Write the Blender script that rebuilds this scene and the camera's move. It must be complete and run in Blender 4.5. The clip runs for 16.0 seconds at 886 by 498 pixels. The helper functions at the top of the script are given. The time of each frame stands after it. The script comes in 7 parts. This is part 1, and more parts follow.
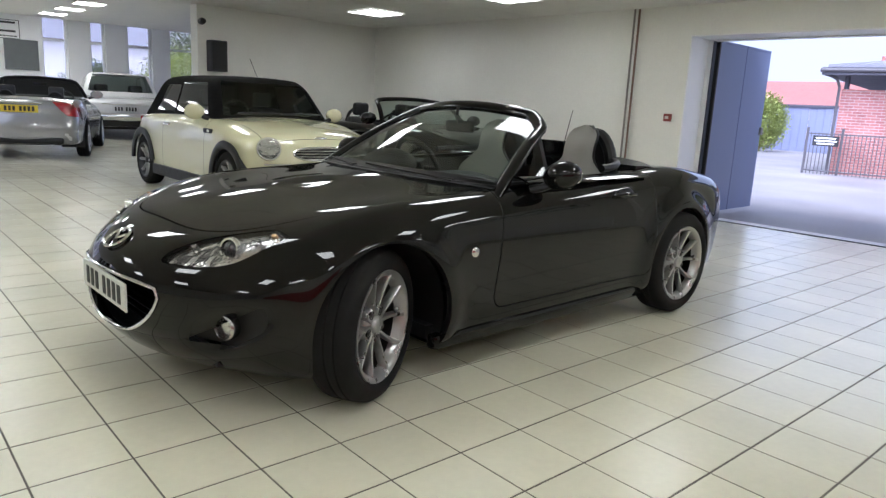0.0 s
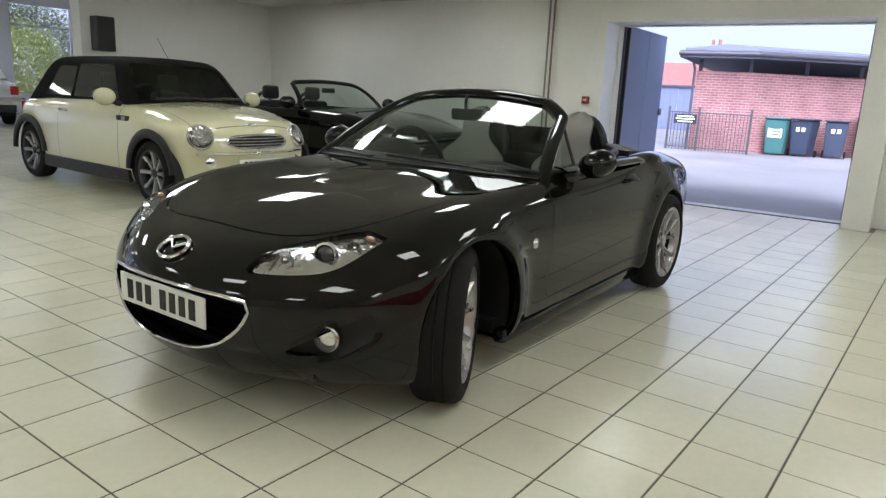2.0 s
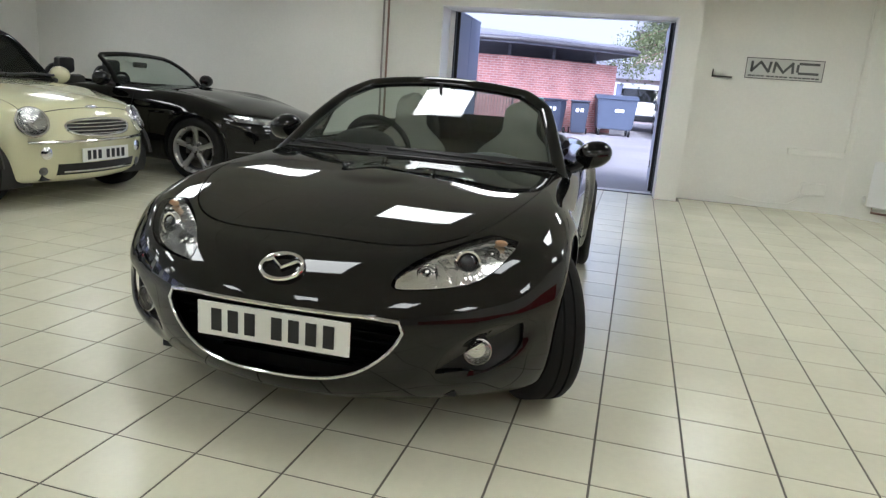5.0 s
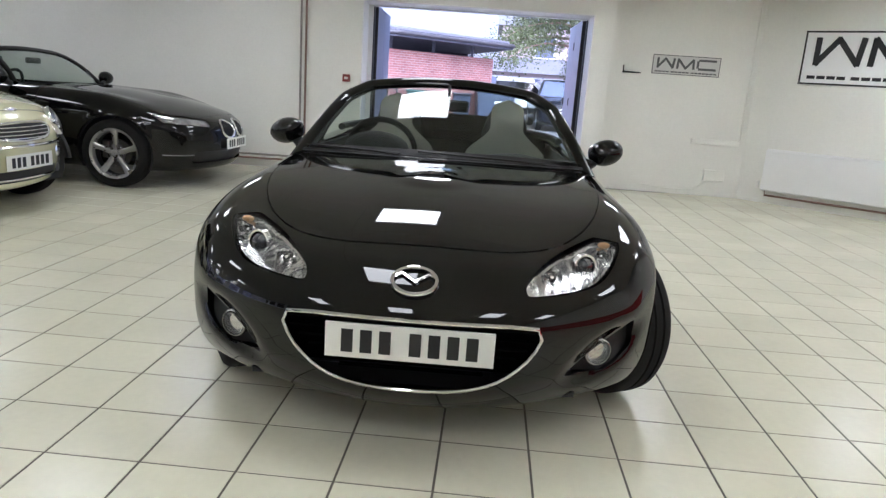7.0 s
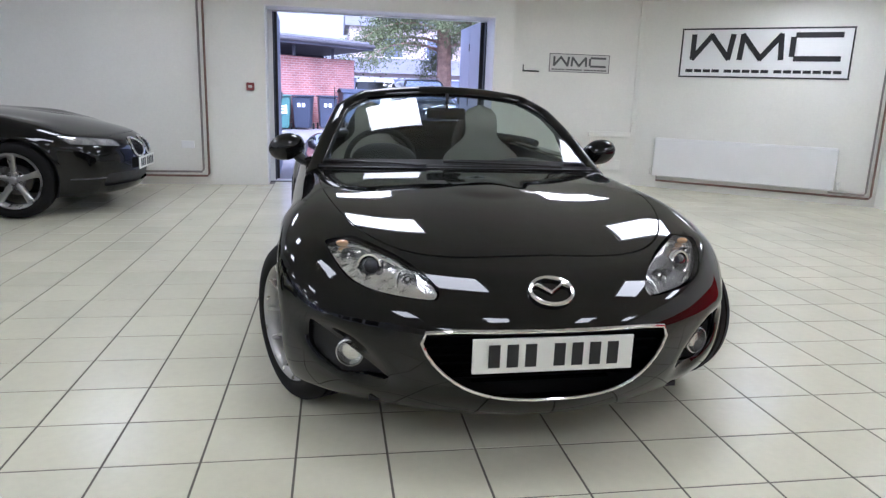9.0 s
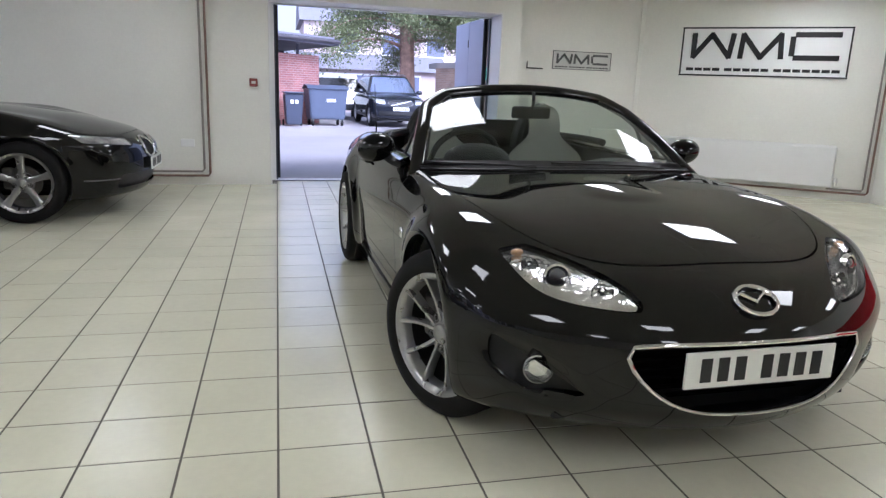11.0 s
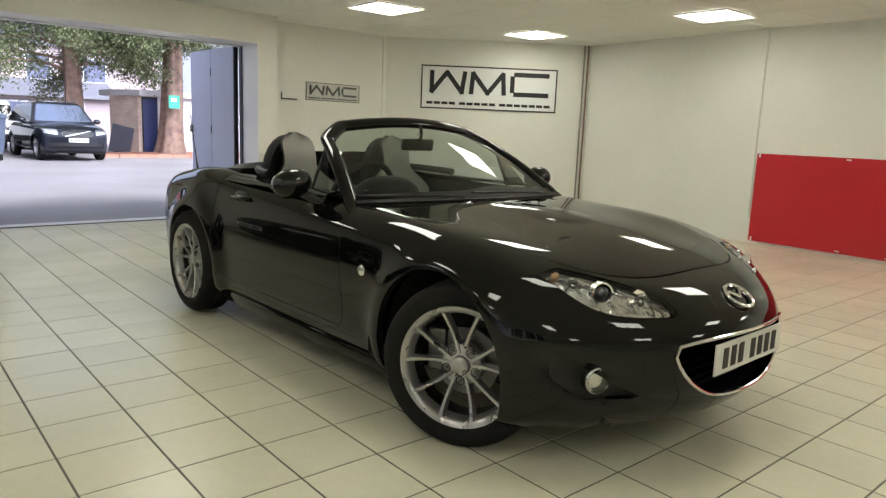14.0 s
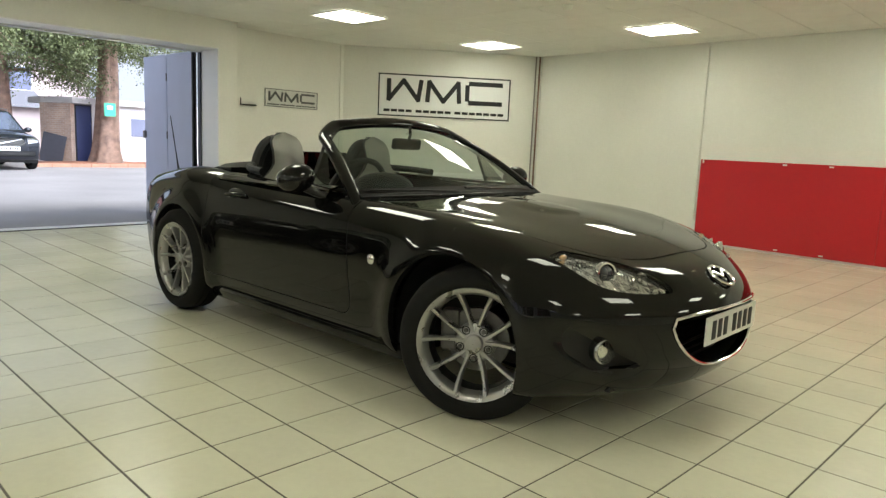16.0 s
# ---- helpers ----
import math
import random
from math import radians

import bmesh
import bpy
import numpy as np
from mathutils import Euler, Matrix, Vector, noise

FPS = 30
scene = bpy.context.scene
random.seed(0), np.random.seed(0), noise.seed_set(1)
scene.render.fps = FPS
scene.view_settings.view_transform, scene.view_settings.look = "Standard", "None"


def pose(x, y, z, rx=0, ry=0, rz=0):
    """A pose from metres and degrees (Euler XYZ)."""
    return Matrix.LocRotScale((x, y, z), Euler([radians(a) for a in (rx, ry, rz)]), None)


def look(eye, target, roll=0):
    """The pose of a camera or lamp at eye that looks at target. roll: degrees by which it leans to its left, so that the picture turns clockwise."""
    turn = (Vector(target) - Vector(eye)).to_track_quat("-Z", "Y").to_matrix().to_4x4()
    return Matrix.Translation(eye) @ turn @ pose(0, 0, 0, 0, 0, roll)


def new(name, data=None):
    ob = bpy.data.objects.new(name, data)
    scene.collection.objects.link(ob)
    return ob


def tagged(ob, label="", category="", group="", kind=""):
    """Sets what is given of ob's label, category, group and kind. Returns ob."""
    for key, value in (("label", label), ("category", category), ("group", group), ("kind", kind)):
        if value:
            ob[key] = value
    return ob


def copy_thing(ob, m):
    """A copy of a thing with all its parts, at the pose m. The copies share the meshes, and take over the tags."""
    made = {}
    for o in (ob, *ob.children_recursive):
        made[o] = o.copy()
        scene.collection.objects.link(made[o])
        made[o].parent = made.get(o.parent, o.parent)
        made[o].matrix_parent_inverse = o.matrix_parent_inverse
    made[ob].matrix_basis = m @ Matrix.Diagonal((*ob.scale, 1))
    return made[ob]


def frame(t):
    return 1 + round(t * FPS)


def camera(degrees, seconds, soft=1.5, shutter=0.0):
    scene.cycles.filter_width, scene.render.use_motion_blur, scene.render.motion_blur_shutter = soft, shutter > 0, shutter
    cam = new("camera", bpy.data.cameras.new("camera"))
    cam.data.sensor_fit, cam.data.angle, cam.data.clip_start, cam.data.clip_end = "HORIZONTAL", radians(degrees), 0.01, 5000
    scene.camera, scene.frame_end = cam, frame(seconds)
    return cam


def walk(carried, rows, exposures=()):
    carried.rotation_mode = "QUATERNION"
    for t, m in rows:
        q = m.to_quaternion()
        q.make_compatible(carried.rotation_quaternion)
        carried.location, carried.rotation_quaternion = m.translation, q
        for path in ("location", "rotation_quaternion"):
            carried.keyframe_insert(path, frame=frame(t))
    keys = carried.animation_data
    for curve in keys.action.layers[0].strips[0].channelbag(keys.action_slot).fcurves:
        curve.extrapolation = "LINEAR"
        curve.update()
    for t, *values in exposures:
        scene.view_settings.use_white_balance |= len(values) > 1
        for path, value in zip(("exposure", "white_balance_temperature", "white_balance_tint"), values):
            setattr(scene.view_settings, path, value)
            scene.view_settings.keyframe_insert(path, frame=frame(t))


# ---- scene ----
cam = camera(65.6, 16.0, soft=1.35)
PATH = [
    (0, (0.086, 0.063, 1.175), (1.383, 1.53, 0.767), 2.9),
    (0.5, (-0.086, 0.16, 1.172), (1.283, 1.549, 0.731), 2.6),
    (1, (-0.187, 0.369, 1.164), (1.213, 1.724, 0.712), 2.8),
    (1.5, (-0.272, 0.557, 1.187), (1.167, 1.865, 0.718), 2.7),
    (2, (-0.465, 0.731, 1.185), (1.101, 1.894, 0.739), 2.8),
    (2.5, (-0.628, 0.877, 1.198), (1.029, 1.895, 0.729), 2.9),
    (3, (-0.691, 1.085, 1.181), (0.991, 2.063, 0.719), 3.0),
    (3.5, (-0.737, 1.289, 1.199), (0.978, 2.198, 0.718), 3.6),
    (4, (-0.85, 1.497, 1.188), (0.899, 2.347, 0.717), 4.4),
    (4.2, (-0.927, 1.597, 1.197), (0.868, 2.345, 0.727), 4.2),
    (6.3, (-1.026, 2.487, 1.167), (0.894, 2.759, 0.679), 4.4),
    (6.5, (-1.077, 2.584, 1.176), (0.852, 2.773, 0.684), 3.9),
    (7, (-1.109, 2.759, 1.182), (0.833, 2.868, 0.715), 4.0),
    (7.5, (-1.045, 2.982, 1.172), (0.895, 3.055, 0.693), 3.5),
    (8, (-0.99, 3.154, 1.176), (0.948, 3.151, 0.68), 2.9),
    (8.5, (-1.038, 3.392, 1.17), (0.9, 3.228, 0.701), 2.9),
    (9, (-1.075, 3.617, 1.186), (0.848, 3.303, 0.739), 1.9),
    (9.5, (-0.986, 3.81, 1.165), (0.937, 3.447, 0.751), 2.2),
    (10, (-0.888, 3.986, 1.176), (1.02, 3.576, 0.739), 2.4),
    (10.2, (-0.871, 4.052, 1.173), (1.034, 3.632, 0.732), 2.4),
    (12.3, (-0.622, 4.874, 1.167), (1.156, 4.052, 0.765), 2.0),
    (12.5, (-0.599, 4.975, 1.162), (1.129, 4.039, 0.789), 2.0),
    (13, (-0.571, 5.201, 1.171), (1.048, 4.097, 0.772), 1.3),
    (13.5, (-0.412, 5.305, 1.142), (1.15, 4.112, 0.772), 1.9),
    (14, (-0.266, 5.38, 1.142), (1.231, 4.097, 0.806), 2.3),
    (14.5, (-0.118, 5.505, 1.139), (1.247, 4.06, 0.923), 2.6),
    (15, (-0.042, 5.585, 1.121), (1.277, 4.099, 0.886), 1.7),
    (15.5, (-0.102, 5.636, 1.079), (1.219, 4.158, 0.813), 2.3),
    (16, (-0.216, 5.718, 1.064), (1.164, 4.301, 0.768), 2.5),
]
EXPOSURES = [  # the camera's own exposure and white balance
    (0.0, 1.35, 5680, 15), (2.0, 1.25, 5760, 12), (3.5, 1.25, 5800, 10), (6.5, 1.5, 5560, 17), (8.0, 1.53, 5430, 20), (9.5, 1.48, 5260, 22),
    (10.2, 1.43, 5310, 21), (12.5, 1.18, 6030, 15), (13.5, 1.18, 6300, 12), (14.5, 1.24, 6550, 6), (16.0, 1.26, 6650, 2)]
walk(cam, [(t, look(eye, target, roll)) for t, eye, target, roll in PATH], EXPOSURES)

# ---- sky, sun ----
world = bpy.data.worlds.new("overcast_sky")
scene.world = world
world.use_nodes = True
wn, wl = world.node_tree.nodes, world.node_tree.links
sky = wn.new("ShaderNodeTexSky")
sky.sky_type, sky.sun_disc = "NISHITA", False
sky.sun_elevation, sky.sun_rotation = radians(42), radians(250)
sky.air_density, sky.dust_density = 1.0, 6.0
haze = wn.new("ShaderNodeHueSaturation")
haze.inputs["Saturation"].default_value, haze.inputs["Value"].default_value = 0.25, 1.4
wl.new(sky.outputs["Color"], haze.inputs["Color"])
cool = wn.new("ShaderNodeVectorMath")
cool.operation = "MULTIPLY"
cool.inputs[1].default_value = (0.90, 0.97, 1.22)
wl.new(haze.outputs["Color"], cool.inputs[0])
veil = wn.new("ShaderNodeVectorMath")
veil.operation = "MAXIMUM"
veil.inputs[1].default_value = (2.9, 3.1, 3.9)  # even cloud down to the horizon
wl.new(cool.outputs["Vector"], veil.inputs[0])
wl.new(veil.outputs["Vector"], wn["Background"].inputs["Color"])
wn["Background"].inputs["Strength"].default_value = 0.137
sun = new("sun", bpy.data.lights.new("sun", "SUN"))
sun.data.energy, sun.data.angle, sun.data.color = 1.2, radians(15), (1.0, 0.97, 0.93)
sun.matrix_world = look((0, 0, 30), (14, 9, 0))
PANEL_POWER = 5.5


# ---- materials ----
def mat(name, color, rough=0.5, metal=0.0, var=0.12, scale=6.0, fine=80.0, bump=0.05, coat=0.0, spec=0.5, island=0.0, obj=0.0, depth=0.004, ground=False):
    """A plain surface with blotches at two scales and fine relief."""
    m = bpy.data.materials.new(name)
    m.use_nodes = True
    n, l = m.node_tree.nodes, m.node_tree.links
    b = n["Principled BSDF"]
    b.inputs["Metallic"].default_value = metal
    b.inputs["Coat Weight"].default_value = coat
    b.inputs["Coat Roughness"].default_value = 0.03
    b.inputs["Specular IOR Level"].default_value = spec
    tc = n.new("ShaderNodeTexCoord")
    big, small = n.new("ShaderNodeTexNoise"), n.new("ShaderNodeTexNoise")
    big.inputs["Scale"].default_value, small.inputs["Scale"].default_value = scale, fine
    big.inputs["Detail"].default_value, small.inputs["Detail"].default_value = 5.0, 3.0
    where = n.new("ShaderNodeNewGeometry").outputs["Position"] if ground else tc.outputs["Object"]
    for t in (big, small):
        l.new(where, t.inputs["Vector"])
    mix = n.new("ShaderNodeMath")
    mix.operation = "MULTIPLY_ADD"
    l.new(small.outputs["Fac"], mix.inputs[0])
    mix.inputs[1].default_value = 0.4
    l.new(big.outputs["Fac"], mix.inputs[2])
    src = mix.outputs[0]
    if island or obj:
        add = n.new("ShaderNodeMath")
        add.operation = "MULTIPLY_ADD"
        if island:
            g = n.new("ShaderNodeNewGeometry")
            l.new(g.outputs["Random Per Island"], add.inputs[0])
        else:
            g = n.new("ShaderNodeObjectInfo")
            l.new(g.outputs["Random"], add.inputs[0])
        add.inputs[1].default_value = island or obj
        l.new(src, add.inputs[2])
        src = add.outputs[0]
    ramp = n.new("ShaderNodeMapRange")
    ramp.inputs["From Min"].default_value, ramp.inputs["From Max"].default_value = 0.3, 1.1 + (island or obj)
    ramp.inputs["To Min"].default_value, ramp.inputs["To Max"].default_value = 1 - var, 1 + var
    l.new(src, ramp.inputs["Value"])
    sc = n.new("ShaderNodeVectorMath")
    sc.operation = "SCALE"
    sc.inputs[0].default_value = color
    l.new(ramp.outputs["Result"], sc.inputs["Scale"])
    l.new(sc.outputs["Vector"], b.inputs["Base Color"])
    rr = n.new("ShaderNodeMapRange")
    rr.inputs["To Min"].default_value, rr.inputs["To Max"].default_value = max(rough * 0.8, 0.0), min(rough * 1.25, 1.0)
    l.new(big.outputs["Fac"], rr.inputs["Value"])
    l.new(rr.outputs["Result"], b.inputs["Roughness"])
    if bump:
        bp = n.new("ShaderNodeBump")
        bp.inputs["Strength"].default_value, bp.inputs["Distance"].default_value = bump, depth
        l.new(small.outputs["Fac"], bp.inputs["Height"])
        l.new(bp.outputs["Normal"], b.inputs["Normal"])
    return m


def glass(name, color=(0.75, 0.8, 0.78), rough=0.0, clear=0.85, ior=1.5):
    """Thin sheet glass: clear through, mirror-like at a slant."""
    m = bpy.data.materials.new(name)
    m.use_nodes = True
    n, l = m.node_tree.nodes, m.node_tree.links
    n.remove(n["Principled BSDF"])
    tr, gl, fr, mx = (n.new(k) for k in ("ShaderNodeBsdfTransparent", "ShaderNodeBsdfGlossy", "ShaderNodeFresnel", "ShaderNodeMixShader"))
    tr.inputs["Color"].default_value = (*[c * clear for c in color], 1)
    gl.inputs["Roughness"].default_value = rough
    fr.inputs["IOR"].default_value = ior
    l.new(fr.outputs["Fac"], mx.inputs["Fac"])
    l.new(tr.outputs["BSDF"], mx.inputs[1])
    l.new(gl.outputs["BSDF"], mx.inputs[2])
    l.new(mx.outputs["Shader"], n["Material Output"].inputs["Surface"])
    return m


def glow(name, color, strength):
    m = bpy.data.materials.new(name)
    m.use_nodes = True
    b = m.node_tree.nodes["Principled BSDF"]
    b.inputs["Base Color"].default_value = (0.8, 0.8, 0.8, 1)
    b.inputs["Emission Color"].default_value = (*color, 1)
    b.inputs["Emission Strength"].default_value = strength
    return m


M_TILE = mat("cream_floor_tile", (0.635, 0.615, 0.48), 0.24, var=0.13, scale=1.7, fine=28, bump=0.04, obj=0.30, ground=True)
M_TILE_FAR = mat("cream_floor_tile_far", (0.635, 0.615, 0.48), 0.24, var=0.13, scale=1.7, fine=28, bump=0.04, island=0.30, ground=True)
M_GROUT = mat("tile_grout", (0.115, 0.10, 0.08), 0.9, var=0.25, scale=9, bump=0.3)
M_WALL = mat("white_wall_paint", (0.77, 0.765, 0.715), 0.6, var=0.08, scale=0.9, fine=35, bump=0.12)
M_REVEAL = mat("white_gloss_paint", (0.8, 0.8, 0.8), 0.4, var=0.04, scale=2, bump=0.06)
M_CEIL = mat("ceiling_tile", (0.74, 0.73, 0.69), 0.85, var=0.05, scale=5, fine=140, bump=0.35)
M_BAR = mat("ceiling_bar", (0.75, 0.74, 0.7), 0.5, var=0.03)
M_PANEL = glow("lit_panel", (1.0, 0.975, 0.85), PANEL_POWER)
M_PIPE = mat("copper_pipe", (0.22, 0.135, 0.105), 0.5, 0.2, var=0.2, scale=8)
M_PIPE_GREY = mat("grey_pipe", (0.25, 0.23, 0.21), 0.5, var=0.15, scale=8)
M_RED = mat("red_board", (0.50, 0.012, 0.022), 0.35, var=0.06, scale=2, bump=0.03)
M_PAINT = mat("black_car_paint", (0.0042, 0.0041, 0.0039), 0.2, var=0.1, scale=2, bump=0.0, coat=1.0, spec=0.0)
M_PAINT.node_tree.nodes["Principled BSDF"].inputs["Coat IOR"].default_value = 1.43
M_REFLECT = mat("faceted_reflector", (0.74, 0.74, 0.73), 0.13, 0.92, var=0.3, scale=14, fine=20, bump=0.42, depth=0.02)
M_PROJECTOR = mat("projector_lens", (0.03, 0.03, 0.034), 0.05, var=0.1, coat=1.0, bump=0.0)
M_TRIM = mat("black_plastic", (0.006, 0.006, 0.006), 0.5, var=0.2, scale=20, fine=400, bump=0.1, depth=0.001)
M_VOID = mat("matt_black_mesh", (0.003, 0.003, 0.003), 0.9, var=0.2, bump=0.0, spec=0.05)
M_RUBBER = mat("tyre_rubber", (0.009, 0.0088, 0.0085), 0.85, spec=0.25, var=0.25, scale=14, fine=200, bump=0.2, depth=0.002)
M_RIM = mat("silver_alloy", (0.40, 0.395, 0.39), 0.28, 0.8, var=0.08, scale=15, bump=0.0)
M_BARREL = mat("dark_wheel_barrel", (0.035, 0.034, 0.033), 0.45, 0.6, var=0.2, scale=15, bump=0.0)
M_CHROME = mat("chrome", (0.8, 0.8, 0.8), 0.08, 1.0, var=0.04, bump=0.0)
M_STEEL_BRIGHT = mat("satin_chrome", (0.42, 0.42, 0.42), 0.2, 1.0, var=0.1, scale=20, bump=0.0)
M_STEEL = mat("brake_steel", (0.16, 0.155, 0.15), 0.4, 0.9, var=0.2, scale=30)
M_SEAT = mat("grey_leather", (0.36, 0.355, 0.315), 0.5, var=0.08, scale=10, fine=160, bump=0.15, depth=0.002)
M_GLASS = glass("windscreen_glass", (0.66, 0.76, 0.70), ior=1.58)
M_LENS = glass("lamp_lens", (0.97, 0.97, 0.97), clear=0.97)
# pale blue metallic tone stands in for the sky reflected in the windscreen
M_SKYGLASS = mat("sky_toned_windscreen", (0.24, 0.28, 0.36), 0.08, 0.75, var=0.1, bump=0.0)
M_DARKGLASS = glass("tinted_glass", (0.16, 0.18, 0.17), clear=0.8, ior=1.75)
M_WHITE_PLATE = mat("white_plate", (0.78, 0.78, 0.74), 0.35, var=0.04, bump=0.0)
M_YELLOW_PLATE = mat("yellow_plate", (0.75, 0.55, 0.04), 0.35, var=0.04, bump=0.0)
M_INK = mat("black_ink", (0.012, 0.012, 0.013), 0.5, var=0.1, bump=0.0)
M_ORANGE = mat("amber_lens", (0.50, 0.30, 0.16), 0.15, var=0.1, coat=1.0, bump=0.0)
M_REDLENS = mat("red_lens", (0.40, 0.01, 0.012), 0.12, var=0.1, coat=1.0, bump=0.0)
M_DOOR_BLUE = mat("blue_grey_door_paint", (0.15, 0.18, 0.29), 0.45, var=0.1, scale=3, bump=0.06)
M_DOOR_WHITE = mat("pale_grey_door_paint", (0.42, 0.45, 0.56), 0.45, var=0.08, scale=3, bump=0.06)


# ---- mesh helpers ----
def obj(name, V, faces, material, parent=None, label="", smooth=False, normals=None):
    me = bpy.data.meshes.new(name)
    me.from_pydata([tuple(map(float, v)) for v in V], [], [tuple(map(int, f)) for f in faces])
    me.materials.append(material)
    if smooth:
        me.polygons.foreach_set("use_smooth", [True] * len(me.polygons))
    me.update()
    if normals is not None and len(me.vertices) == len(normals):
        me.normals_split_custom_set_from_vertices([tuple(map(float, n)) for n in normals])
    ob = new(name, me)
    if parent is not None:
        ob.parent = parent
    if label:
        ob["label"] = label
    return ob


def part(name, bm, material, parent=None, label="", smooth=False, angle=35):
    """Links a bmesh as one mesh object under a thing or a part."""
    me = bpy.data.meshes.new(name)
    bmesh.ops.recalc_face_normals(bm, faces=bm.faces[:])
    if smooth:
        for f in bm.faces:
            f.smooth = True
        for e in bm.edges:
            if len(e.link_faces) == 2 and e.calc_face_angle(0) > radians(angle):
                e.smooth = False
    bm.to_mesh(me)
    bm.free()
    me.materials.append(material)
    ob = new(name, me)
    if parent is not None:
        ob.parent = parent
    if label:
        ob["label"] = label
    return ob


def thing(name, m, label, category, group="", kind=""):
    ob = new(name)
    ob.matrix_world = m
    ob.empty_display_size = 0.2
    return tagged(ob, label, category, group, kind)


def box(bm, c, s, bevel=0.0, m=None, seg=2):
    """Adds a box of centre c and size s."""
    r = bmesh.ops.create_cube(bm, size=1.0, matrix=(m or Matrix()) @ Matrix.Translation(c) @ Matrix.Diagonal((*s, 1)))
    if bevel:
        edges = list({e for v in r["verts"] for e in v.link_edges})
        bmesh.ops.bevel(bm, geom=edges, offset=bevel, segments=seg, affect="EDGES", profile=0.5)
    return bm


def boxes(*rows, bevel=0.0):
    bm = bmesh.new()
    for c, s in rows:
        box(bm, c, s, bevel)
    return bm


def rod(bm, p, q, r, r2=None, n=12, caps=True):
    """Adds a round bar from p to q."""
    p, q = Vector(p), Vector(q)
    turn = (q - p).to_track_quat("Z", "Y").to_matrix().to_4x4()
    bmesh.ops.create_cone(bm, cap_ends=caps, segments=n, radius1=r, radius2=r if r2 is None else r2, depth=(q - p).length,
                          matrix=Matrix.Translation((p + q) / 2) @ turn)
    return bm


def tube(points, r, n=8, closed=False, flat=1.0, up=(0, 0, 1), r_of=None):
    """A bmesh swept along points, with round (or flattened) section."""
    bm = bmesh.new()
    P = [Vector(p) for p in points]
    rings = []
    for i, p in enumerate(P):
        a = P[i - 1] if i or closed else p
        b = P[(i + 1) % len(P)] if i + 1 < len(P) or closed else p
        d = (b - a).normalized()
        side = d.cross(Vector(up))
        side = side.normalized() if side.length > 1e-5 else Vector((1, 0, 0))
        top = side.cross(d)
        k = r if r_of is None else r_of(i / (len(P) - 1))
        rings.append([bm.verts.new(p + side * (k * math.cos(t)) + top * (k * flat * math.sin(t))) for t in [2 * math.pi * j / n for j in range(n)]])
    for i in range(len(P) if closed else len(P) - 1):
        A, B = rings[i], rings[(i + 1) % len(P)]
        for j in range(n):
            bm.faces.new((A[j], A[(j + 1) % n], B[(j + 1) % n], B[j]))
    if not closed:
        bm.faces.new(rings[0][::-1])
        bm.faces.new(rings[-1])
    return bm


def lathe(profile, n=48, axis="Y", bm=None, m=None):
    """Turns (radius, offset) pairs round an axis."""
    bm = bm or bmesh.new()
    rings = []
    for r, o in profile:
        ring = []
        for j in range(n):
            t = 2 * math.pi * j / n
            v = Vector((r * math.cos(t), o, r * math.sin(t))) if axis == "Y" else Vector((r * math.cos(t), r * math.sin(t), o))
            ring.append(bm.verts.new(m @ v if m else v))
        rings.append(ring)
    for A, B in zip(rings, rings[1:]):
        for j in range(n):
            bm.faces.new((A[j], A[(j + 1) % n], B[(j + 1) % n], B[j]))
    return bm


def sheet(fn, nu, nv, thick=0.0):
    """A bmesh grid of fn(u, v), u and v from 0 to 1, with thickness along its normals."""
    bm = bmesh.new()
    g = [[bm.verts.new(fn(i / nu, j / nv)) for j in range(nv + 1)] for i in range(nu + 1)]
    for i in range(nu):
        for j in range(nv):
            bm.faces.new((g[i][j], g[i + 1][j], g[i + 1][j + 1], g[i][j + 1]))
    if thick:
        bm.normal_update()
        bmesh.ops.solidify(bm, geom=bm.faces[:], thickness=thick)
    return bm


def prism(outline, lo, hi, m=None):
    """A bmesh of a flat outline in x and y, raised from lo to hi."""
    bm = bmesh.new()
    f = bm.faces.new([bm.verts.new((x, y, lo)) for x, y in outline])
    top = bmesh.ops.extrude_face_region(bm, geom=[f])
    bmesh.ops.translate(bm, vec=(0, 0, hi - lo), verts=[v for v in top["geom"] if isinstance(v, bmesh.types.BMVert)])
    if m is not None:
        bmesh.ops.transform(bm, matrix=m, verts=bm.verts[:])
    return bm


# ---- smooth solid shapes for coachwork ----
def curve(xs, ys, soft=0.06):
    """A smooth line through rough stations."""
    g = np.linspace(min(xs) - 0.5, max(xs) + 0.5, 1600)
    y = np.interp(g, xs, ys)
    k = np.exp(-0.5 * ((np.arange(-400, 401) * (g[1] - g[0])) / soft) ** 2)
    y = np.convolve(np.pad(y, 400, mode="edge"), k / k.sum(), "valid")
    return lambda x: np.interp(x, g, y)


def smax(p, q, k):
    h = np.maximum(k - np.abs(p - q), 0) / k
    return np.maximum(p, q) + h * h * k * 0.25


def rounded(u, v, hu, hv, r):
    """Signed distance to a rounded rectangle."""
    a, b = np.abs(u) - hu + r, np.abs(v) - hv + r
    return np.hypot(np.maximum(a, 0), np.maximum(b, 0)) + np.minimum(np.maximum(a, b), 0) - r


